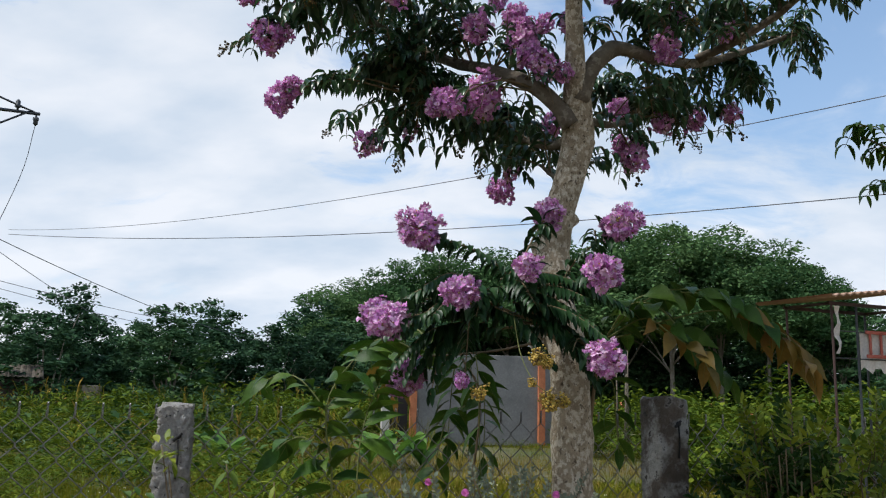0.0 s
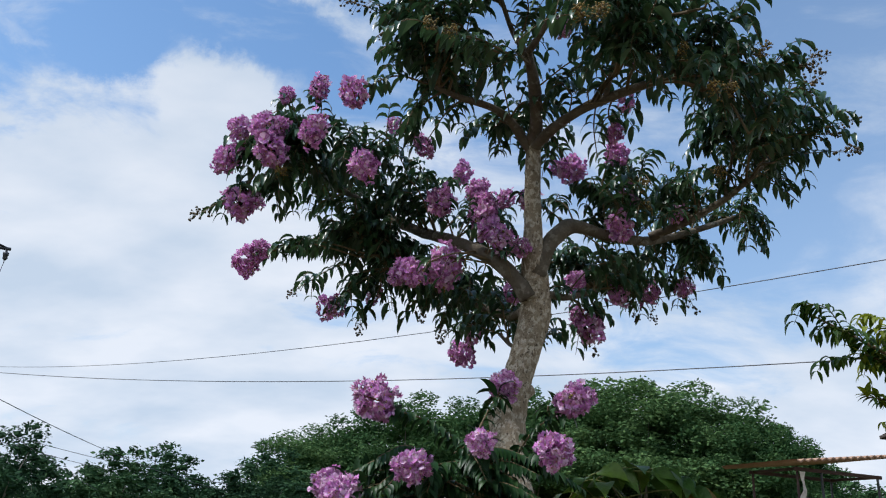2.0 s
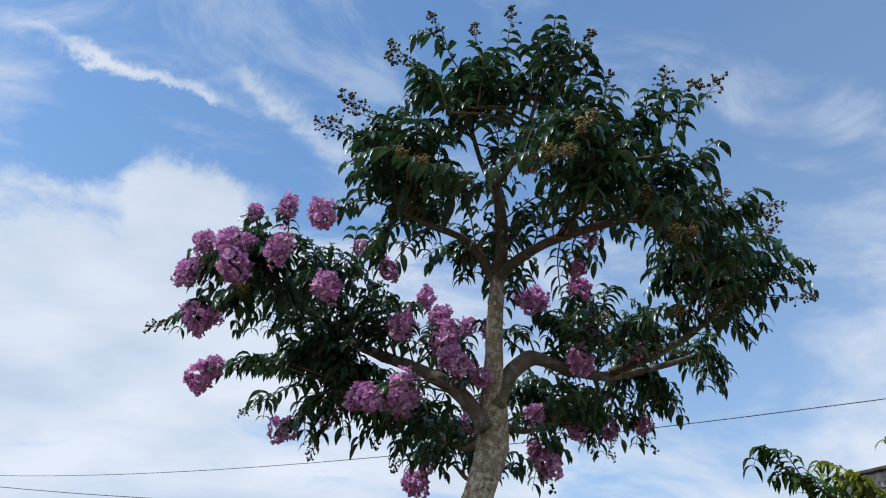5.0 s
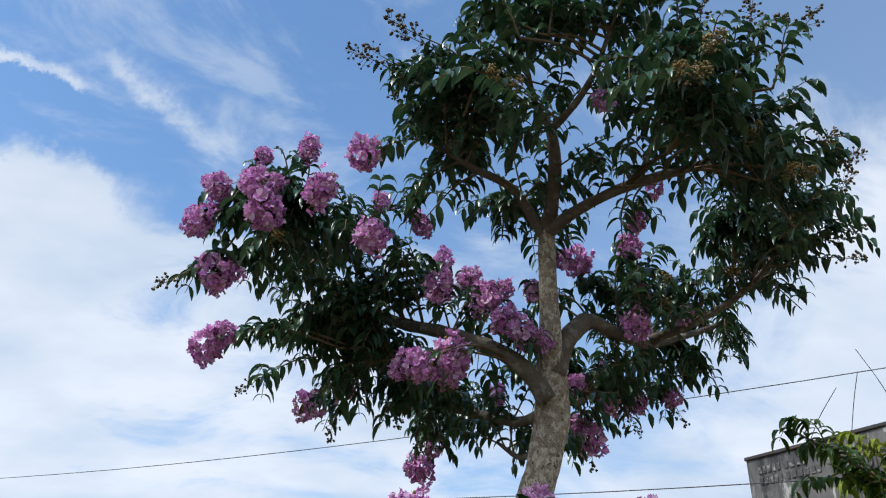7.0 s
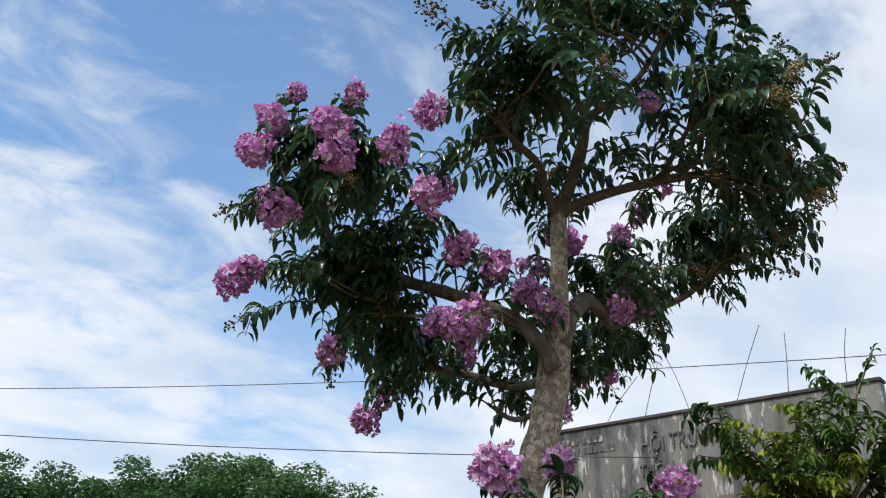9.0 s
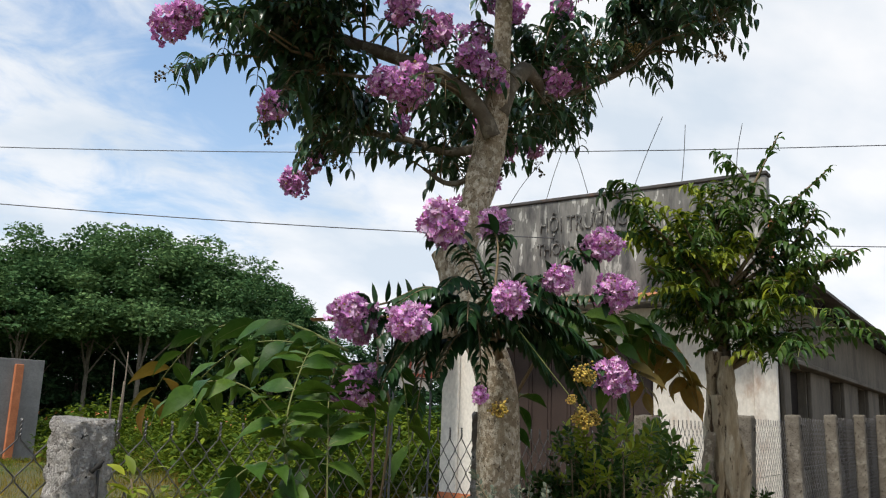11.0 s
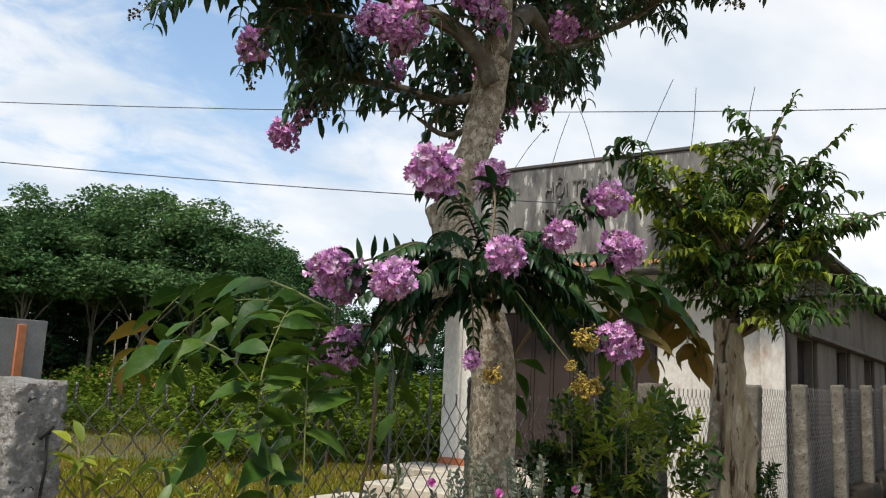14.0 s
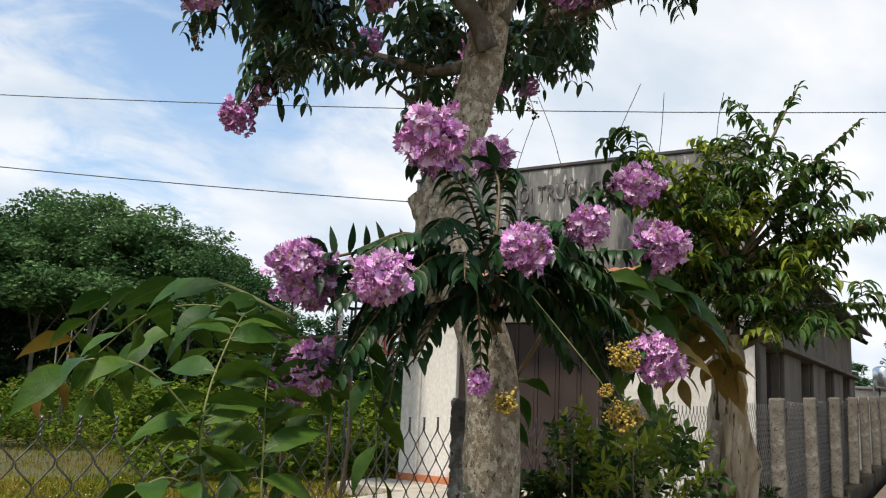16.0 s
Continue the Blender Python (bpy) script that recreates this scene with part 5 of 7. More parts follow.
def make_low_shoots():
    r = random.Random(21)
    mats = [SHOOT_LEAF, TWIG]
    for x, y, z, s in LOW_HEADS:
        end = Vector((x, y, z))
        hub = SHOOT_BASE.lerp(SHOOT_MID, r.uniform(0.2, 0.9)) + jitter(r, 0.04) + Vector((0, 0, 0.12 * (z - 1.75)))
        g = Geo()
        g.tube(smooth_path([SHOOT_BASE + jitter(r, 0.02), SHOOT_BASE.lerp(hub, 0.5) + UP * 0.02, hub], 4), taper(0.0055, 0.005, 9), 5)
        part("shoot", g, TWIG, tree)
        road = leafy_shoot(hub, end - (end - hub).normalized() * 0.03, r, 1, 0.12, 0.04, 0.0055, 0.08, 0.070, mats, tree, 0.022, 0.019, False)
        axis = (road[-1] - road[-4]).normalized()
        q = UP.rotation_difference(axis)
        part("flower_head", r.choice(NEAR_HEADS), None, tree, m=Matrix.Translation(end) @ q.to_matrix().to_4x4() @ Matrix.Rotation(r.uniform(0, 6.28), 4, "Z") @ Matrix.Scale(s, 4))
        # large leaves close under the head
        g = Geo()
        for k in range(6):
            a = k * 1.05 + r.uniform(-0.3, 0.3)
            u = axis.cross(Vector((0.3, 0.8, 0.2))).normalized()
            v = axis.cross(u)
            g.leaf(end - axis * r.uniform(0.04, 0.09), u * math.cos(a) + v * math.sin(a) + axis * 0.35, UP + jitter(r, 0.3), r.uniform(0.08, 0.105), r.uniform(0.027, 0.034), 1.5, 0.25, shape=(0.12, 0.78, 1.0, 0.86, 0.5, 0.0))
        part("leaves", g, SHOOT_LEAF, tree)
    # fans of fine leaves that spread from the middle
    for p, d, n in (((0.20, 2.82, 1.90), (0.9, -0.35, -0.25), 0.34), ((0.24, 2.80, 1.86), (0.9, -0.3, -0.55), 0.34), ((0.18, 2.80, 1.84), (0.75, -0.3, -0.6), 0.26), ((0.10, 2.84, 1.88), (-0.8, -0.2, -0.35), 0.24), ((0.10, 2.78, 1.82), (-0.1, -0.3, -0.9), 0.17),
                    ((0.08, 2.86, 1.90), (-1.0, -0.1, -0.1), 0.26), ((0.20, 2.84, 1.94), (1.0, -0.3, 0.0), 0.32), ((0.28, 2.78, 1.84), (1.0, 0.0, -0.55), 0.32), ((0.12, 2.84, 1.92), (-0.8, -0.4, 0.1), 0.20), ((0.22, 2.80, 1.92), (0.3, -0.8, -0.2), 0.22), ((0.16, 2.80, 1.88), (-0.2, -0.8, -0.2), 0.22),
                    ((0.10, 2.92, 1.84), (-1.0, -0.1, -0.2), 0.30), ((0.08, 2.95, 1.80), (-0.9, -0.3, -0.45), 0.28), ((0.12, 2.90, 1.90), (-1.0, 0.1, 0.05), 0.24), ((0.16, 2.90, 1.80), (-0.7, -0.2, -0.6), 0.20), ((0.06, 3.0, 1.80), (-0.7, -0.1, -0.7), 0.20), ((0.26, 2.76, 1.86), (0.9, -0.3, -0.35), 0.36), ((0.30, 2.74, 1.82), (0.8, -0.1, -0.75), 0.30), ((0.04, 2.92, 1.80), (-0.3, -0.1, -0.95), 0.24), ((-0.02, 2.96, 1.80), (-0.5, 0.0, -0.85), 0.20), ((0.34, 2.80, 1.92), (1.0, -0.1, -0.15), 0.30), ((0.16, 2.86, 1.88), (0.6, -0.1, 0.3), 0.24), ((0.10, 2.82, 1.86), (-0.5, -0.6, -0.1), 0.2), ((0.26, 2.84, 1.88), (0.8, -0.5, 0.1), 0.26)):
        p, d = Vector(p), Vector(d).normalized()
        road = smooth_path([p, p + d * n * 0.5 + UP * 0.02, p + d * n - UP * 0.04], 7)
        g = Geo()
        g.tube(road, taper(0.004, 0.0016, len(road)), 5, slot=1)
        comb_leaves(g, road, r)
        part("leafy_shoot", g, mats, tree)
    # a bare arm with a few young leaves that stand up on it
    arm = smooth_path([(0.20, 2.90, 1.86), (0.06, 2.95, 1.885), (-0.06, 2.98, 1.88), (-0.16, 2.99, 1.85)], 5)
    g = Geo()
    g.tube(arm, taper(0.0055, 0.003, len(arm)), 5, slot=1)
    shoot_leaves(g, arm[:9], r, 0.1, 0.016, 0.07, 0.02, clear=False, droop=1.6)
    for k in range(5):
        g.leaf(arm[6 + 2 * k], (-0.45 + 0.12 * k, r.uniform(-0.3, 0.3), 1), (0.2, -1, 0.2), r.uniform(0.06, 0.085), 0.026, 0.35, 0.3, shape=(0.12, 0.78, 1.0, 0.86, 0.5, 0.0))
    part("leafy_shoot", g, mats, tree)
    part("flower_head", HEADS[0], None, tree, m=Matrix.Translation((0.07, 2.72, 1.59)) @ Matrix.Scale(0.42, 4))
    g = Geo()
    g.tube(smooth_path([(0.24, 2.74, 1.80), (0.25, 2.62, 1.68), (0.28, 2.56, 1.60), (0.31, 2.565, 1.57), (0.355, 2.56, 1.545)], 5), taper(0.0018, 0.0012, 21), 5)
    part("stem", g, GREEN_TWIG, tree)
    for p, n in (((0.12, 2.715, 1.576), 0.7), ((0.31, 2.537, 1.685), 0.75), ((0.325, 2.54, 1.67), 0.6), ((0.28, 2.56, 1.60), 0.4), ((0.334, 2.566, 1.554), 0.75), ((0.31, 2.57, 1.56), 0.6), ((0.355, 2.56, 1.545), 0.6)):
        part("bud_panicle", r.choice(GOLD_BUDS), None, tree, m=toward_matrix(p, (r.uniform(-0.5, 1), -0.3, -0.4), n))


make_low_shoots()

# ---- saplings with large pinnate leaves ----
def leaflet_mesh(seed, length=0.172, width=0.066, mat=None):
    r = random.Random(seed)
    g = Geo()
    bend = r.uniform(0.7, 1.6)
    shape = (0.06, 0.55, 0.9, 1.0, 0.94, 0.74, 0.46, 0.18, 0.0)
    g.leaf((0, 0, 0), (1, 0, 0.12), (0, 0, 1), length, width, bend, 0.2, shape=shape, wave=0.06)
    g.leaf((-0.02, 0, 0.0012), (1, 0, 0.12), (0, 0, 1), length, 0.0024, bend, 0.0, slot=1, shape=(1, 1, 0.9, 0.8, 0.7, 0.6, 0.5, 0.4, 0.2))
    return g.mesh("leaflet", [mat, GREEN_TWIG])


LEAFLETS = [leaflet_mesh(i, mat=BIG_LEAF) for i in range(5)]
BROAD_LEAFLETS = [leaflet_mesh(20 + i, 0.175, 0.098, BIG_LEAF) for i in range(4)]
YOUNG_LEAFLETS = [leaflet_mesh(10 + i, 0.19, 0.075, YOUNG_LEAF) for i in range(4)]


def pinnate(parent, pts, pairs, size, r, young=0.0, first=0.1, radius=0.003, ripe=LEAFLETS):
    """A rachis with two ranks of hanging leaflets, the last ones young and bronze."""
    road = smooth_path(pts, 8)
    g = Geo()
    g.tube(road, taper(radius, 0.0018, len(road)), 5)
    stalk = part("leaf_stalk", g, GREEN_TWIG, parent)
    n = len(road)
    for k in range(pairs * 2 + 1):
        t = first + (1 - first) * k / (pairs * 2)
        i = min(int(t * (n - 1)), n - 2)
        p = road[i]
        d = (road[i + 1] - road[max(i - 1, 0)]).normalized()
        side = d.cross(UP)
        side = side.normalized() if side.length > 0.15 else Vector((1, 0, 0))
        bunch = YOUNG_LEAFLETS if t > 1 - young else ripe
        s = 1 if k % 2 else -1
        way = side * s * r.uniform(0.7, 1.0) + d * r.uniform(0.15, 0.6) + Vector((0, 0, r.uniform(-0.6, 0.1)))
        if k == pairs * 2:
            way = d + Vector((0, 0, -0.2))
        part("leaflet", r.choice(bunch), None, stalk, m=toward_matrix(p, way, size * r.uniform(0.82, 1.1) * (1 if 0.2 < t < 0.85 else 0.85), r.uniform(-1.0, 1.0)))


def make_saplings():
    r = random.Random(31)
    left = thing("sapling", "sapling with long arching stems of large pinnate leaves", "sapling", (0.06, 3.36, 0))
    g = Geo()
    stem = smooth_path([(0.06, 3.36, 0), (0.10, 3.34, 0.9), (0.16, 3.32, 1.5), (0.08, 3.32, 1.70)], 5)
    g.tube(stem, taper(0.006, 0.004, len(stem)), 7, rough=0.1)
    part("stem", g, TWIG, left)
    g = Geo()
    g.tube(smooth_path([(0.40, 3.30, 1.76), (0.22, 3.32, 1.72), (0.05, 3.32, 1.70), (-0.10, 3.34, 1.69)], 5), taper(0.006, 0.004, 16), 6, rough=0.2)
    part("side_stem", g, TWIG, left)
    # one long leaf arches over the fence, one hangs before it
    pinnate(left, [(-0.02, 3.34, 1.74), (-0.13, 3.575, 1.84), (-0.09, 3.99, 1.88), (-0.163, 4.28, 1.853), (-0.22, 4.55, 1.70), (-0.25, 4.75, 1.52)], 11, 1.12, r, 0.2, 0.03, 0.006)
    pinnate(left, [(-0.34, 3.0, 0.62), (-0.36, 2.98, 1.0), (-0.37, 3.0, 1.27), (-0.40, 3.02, 1.42), (-0.39, 3.03, 1.54), (-0.32, 3.10, 1.66), (-0.24, 3.2, 1.73)], 11, 1.0, r, 0.0, 0.3, 0.005)
    pinnate(left, [(-0.06, 3.34, 1.69), (-0.20, 3.42, 1.76), (-0.32, 3.58, 1.74), (-0.40, 3.74, 1.62)], 6, 0.98, r)
    pinnate(left, [(0.08, 3.4, 1.66), (0.06, 3.6, 1.64), (0.05, 3.72, 1.5), (0.04, 3.78, 1.3)], 8, 0.85, r)
    pinnate(left, [(0.14, 3.36, 1.56), (0.18, 3.55, 1.58), (0.2, 3.7, 1.46), (0.2, 3.76, 1.25)], 8, 0.8, r)
    pinnate(left, [(-0.10, 3.30, 1.1), (-0.28, 3.14, 1.16), (-0.44, 3.02, 1.10), (-0.54, 2.98, 0.94)], 4, 0.85, r, 0.6)
    pinnate(left, [(0.0, 3.3, 1.0), (-0.12, 3.16, 1.06), (-0.24, 3.04, 0.98), (-0.30, 3.0, 0.82)], 4, 0.85, r, 0.3)
    pinnate(left, [(-0.30, 3.0, 0.62), (-0.28, 2.97, 1.15), (-0.27, 3.0, 1.40), (-0.22, 3.10, 1.58), (-0.14, 3.2, 1.68)], 8, 0.95, r, 0.0, 0.45)
    pinnate(left, [(-0.38, 3.02, 1.45), (-0.50, 3.06, 1.58), (-0.60, 3.12, 1.60), (-0.70, 3.18, 1.54)], 5, 0.85, r)
    pinnate(left, [(-0.37, 3.0, 1.28), (-0.46, 2.98, 1.38), (-0.54, 2.98, 1.36), (-0.60, 3.0, 1.28)], 4, 0.85, r)
    pinnate(left, [(-0.02, 3.40, 1.70), (-0.12, 3.66, 1.74), (-0.22, 3.90, 1.66), (-0.30, 4.05, 1.50)], 7, 1.0, r)
    pinnate(left, [(0.10, 3.36, 1.50), (0.04, 3.52, 1.46), (0.0, 3.62, 1.30), (-0.02, 3.68, 1.12)], 5, 0.85, r)
    pinnate(left, [(0.12, 3.34, 1.68), (0.14, 3.25, 1.68), (0.15, 3.20, 1.52), (0.16, 3.18, 1.25)], 5, 0.82, r)
    for base, tip in (((-0.30, 3.05, 0.75), (-0.33, 2.98, 1.12)), ((-0.26, 3.05, 0.75), (-0.22, 2.96, 1.06)), ((-0.34, 3.05, 0.75), (-0.44, 3.0, 1.02))):
        leafy_shoot(Vector(base), Vector(tip), r, 2, 0.0, 0.3, 0.004, 0.1, 0.075, [LIME_LEAF, GREEN_TWIG], left, 0.03, 0.03, False)
    right = thing("sapling", "sapling with arching pinnate leaves, the tips bronze-red", "sapling", (0.53, 3.22, 0))
    g = Geo()
    stem = smooth_path([(0.53, 3.22, 0), (0.54, 3.22, 0.9), (0.57, 3.16, 1.5), (0.59, 3.02, 1.76)], 5)
    g.tube(stem, taper(0.010, 0.006, len(stem)), 7, rough=0.1)
    part("stem", g, TWIG, right)
    pinnate(right, [(0.60, 3.0, 1.77), (0.74, 2.92, 1.90), (0.94, 2.88, 1.91), (1.08, 2.86, 1.84), (1.18, 2.85, 1.75), (1.24, 2.84, 1.67)], 9, 0.9, r, 0.32)
    pinnate(right, [(0.60, 2.99, 1.76), (0.70, 2.86, 1.82), (0.78, 2.80, 1.76), (0.86, 2.78, 1.70), (0.90, 2.78, 1.63)], 6, 0.66, r, 0.72)
    pinnate(right, [(0.60, 3.0, 1.77), (0.68, 2.92, 1.89), (0.84, 2.90, 1.93), (0.98, 2.90, 1.91), (1.10, 2.90, 1.85)], 6, 0.9, r, 0.0, 0.12, 0.003, BROAD_LEAFLETS)
    pinnate(right, [(0.72, 2.98, 1.80), (0.96, 2.92, 1.86), (1.12, 2.90, 1.82), (1.22, 2.90, 1.76), (1.28, 2.90, 1.68)], 6, 0.95, r, 0.7, 0.3)
    pinnate(right, [(0.60, 3.0, 1.77), (0.66, 2.92, 1.87), (0.74, 2.84, 1.86), (0.82, 2.80, 1.76)], 4, 1.0, r)
    pinnate(right, [(0.62, 3.02, 1.76), (0.82, 3.02, 1.80), (0.96, 3.02, 1.72), (1.04, 3.02, 1.62)], 4, 1.0, r)
    pinnate(right, [(0.60, 3.08, 1.62), (0.66, 3.2, 1.6), (0.68, 3.26, 1.48), (0.70, 3.3, 1.34)], 4, 0.8, r)


make_saplings()


# ---- bare-twigged young plant by the pale post ----
def make_twiggy_plant():
    r = random.Random(41)
    base = Vector((-0.62, 2.86, 0))
    ob = thing("young_plant", "young plant with bare forked twigs and a few lime leaves", "plant", base)
    for i, tip in enumerate([(-0.90, 2.78, 1.36), (-0.86, 2.74, 1.30), (-0.70, 2.84, 1.30), (-0.98, 2.80, 1.18), (-0.55, 2.90, 1.24), (-0.46, 2.86, 1.20)]):
        tip = Vector(tip)
        mid = base.lerp(tip, 0.6) + Vector((r.uniform(-0.06, 0.06), r.uniform(-0.05, 0.05), 0.12))
        road = smooth_path([base + UP * 0.45, mid, tip], 6)
        g = Geo()
        g.tube(road, taper(0.007, 0.0022, len(road)), 5, rough=0.2)
        part("twig", g, TWIG, ob)
        g = Geo()
        for k in range(9 if i < 3 else 6):
            p = tip + jitter(r, 0.035)
            g.leaf(p, jitter(r) + Vector((0, 0, 0.1)), UP + jitter(r, 0.4), r.uniform(0.045, 0.075), r.uniform(0.018, 0.026), 0.8, 0.2)
        part("leaves", g, LIME_LEAF if i in (0, 1, 4) else BROADLEAF, ob)
    g = Geo()
    g.tube([base, base + UP * 0.46], [0.011, 0.008], 6, rough=0.2)
    part("stem", g, TWIG, ob)


make_twiggy_plant()


def tuft_mesh(seed, leaf, width, count, reach, mats, bend=0.8, up=0.3):
    """A short twig with leaves all round it."""
    r = random.Random(seed)
    g = Geo()
    g.tube([(0, 0, 0), (reach * 0.5, 0.02, 0.01), (reach, 0, 0.03)], [0.003, 0.002, 0.001], 4, slot=1)
    for k in range(count):
        t = 0.15 + 0.85 * k / count
        a = k * 2.4
        d = Vector((0.5, math.cos(a), math.sin(a) * 0.7 + up))
        g.leaf((reach * t, 0, 0.03 * t), d + jitter(r, 0.3), UP + jitter(r, 0.5), leaf * r.uniform(0.7, 1.2), width * r.uniform(0.8, 1.2), bend * r.uniform(0.5, 1.4), 0.2, shape=(0.15, 0.9, 0.8, 0.0))
    return g.mesh("leaf_tuft", mats)


def make_shrub(name, label, base, centre, half, tufts, meshes, seed, stems=9, size=1.0, mat=TWIG):
    r = random.Random(seed)
    base, centre, half = Vector(base), Vector(centre), Vector(half)
    ob = thing(name, label, "shrub", base)
    for k in range(stems):
        end = centre + Vector((r.uniform(-0.7, 0.7) * half.x, r.uniform(-0.7, 0.7) * half.y, r.uniform(-0.2, 0.8) * half.z))
        road = smooth_path([base + Vector((r.uniform(-0.08, 0.08), r.uniform(-0.05, 0.05), 0)), base.lerp(end, 0.5) + jitter(r, 0.06), end], 5)
        g = Geo()
        g.tube(road, taper(0.008 * size, 0.003, len(road)), 5, rough=0.2)
        part("stem", g, mat, ob)
    for k in range(tufts):
        n = jitter(r).normalized()
        rad = r.uniform(0.45, 1.0)
        lump = 1 + 0.25 * noise.noise(n * 1.8 + Vector((seed, 0, 0)))
        p = centre + Vector((n.x * half.x, n.y * half.y, n.z * half.z)) * rad * lump
        d = n + jitter(r, 0.6) + Vector((0, 0, 0.4))
        part("leaf_tuft", r.choice(meshes), None, ob, m=toward_matrix(p, d, size * r.uniform(0.75, 1.2), r.uniform(-1, 1)))
    return ob


SHRUB_TUFTS = [tuft_mesh(200 + i, 0.042, 0.016, 28, 0.16, [SHRUB_LEAF, TWIG]) for i in range(4)]
LIME_TUFTS = [tuft_mesh(210 + i, 0.05, 0.018, 20, 0.16, [LIME_LEAF, TWIG]) for i in range(3)]
BROAD_TUFTS = [tuft_mesh(220 + i, 0.075, 0.03, 20, 0.22, [BROADLEAF, TWIG]) for i in range(4)]
SAGE_TUFTS = [tuft_mesh(230 + i, 0.02, 0.011, 44, 0.2, [SAGE_LEAF, TWIG], 0.2, 0.1) for i in range(4)]

make_shrub("shrub", "dense dark green shrub with fine leaves by the fence", (1.44, 3.58, 0), (1.42, 3.55, 0.90), (0.27, 0.25, 0.44), 300, SHRUB_TUFTS, 5, 6)
make_shrub("shrub", "green shrub with yellow-green young shoots by the fence", (1.92, 3.70, 0), (1.92, 3.66, 1.10), (0.26, 0.20, 0.36), 80, BROAD_TUFTS[:2] + LIME_TUFTS, 6, 6)
make_shrub("shrub", "yellow-green shrub with slender leaves against the fence", (1.40, 3.46, 0), (1.40, 3.44, 1.27), (0.24, 0.18, 0.16), 34, LIME_TUFTS + SHRUB_TUFTS[:2], 7)
make_shrub("shrub", "loose leafy shrub at the foot of the twisted tree", (2.45, 3.72, 0), (2.4, 3.7, 0.55), (0.28, 0.2, 0.4), 36, BROAD_TUFTS, 8)
make_shrub("shrub", "low flowering weeds against the fence kerb", (3.3, 4.02, 0), (3.3, 4.02, 0.68), (0.22, 0.14, 0.52), 110, BROAD_TUFTS[:2] + SHRUB_TUFTS, 9, 6)


def make_sage():
    r = random.Random(51)
    ob = make_shrub("sage_bush", "grey-leaved sage bush with magenta flowers in front of the trunk", (0.28, 2.82, 0), (0.20, 2.70, 0.94), (0.40, 0.18, 0.27), 95, SAGE_TUFTS, 52, 12)
    for p in [(-0.02, 2.76, 1.264), (0.095, 2.62, 1.245), (0.37, 2.62, 1.25), (0.08, 2.66, 1.215), (-0.05, 2.58, 1.22), (0.28, 2.56, 1.19), (0.18, 2.54, 1.17), (0.48, 2.66, 1.19), (-0.14, 2.66, 1.16), (0.02, 2.52, 1.14)]:
        g = Geo()
        axis = Vector((r.uniform(-0.6, 0.6), -0.7, r.uniform(-0.2, 0.5))).normalized()
        u = axis.cross(UP).normalized()
        v = axis.cross(u)
        for k in range(5):
            a = k * 1.2566
            out = u * math.cos(a) + v * math.sin(a)
            g.leaf(Vector(p), axis + out * 0.35, out, 0.029, 0.018, -0.1, 0.15, shape=(0.4, 0.8, 1.0, 0.5))
        part("flower", g, MAGENTA, ob, "magenta bell flower")


make_sage()


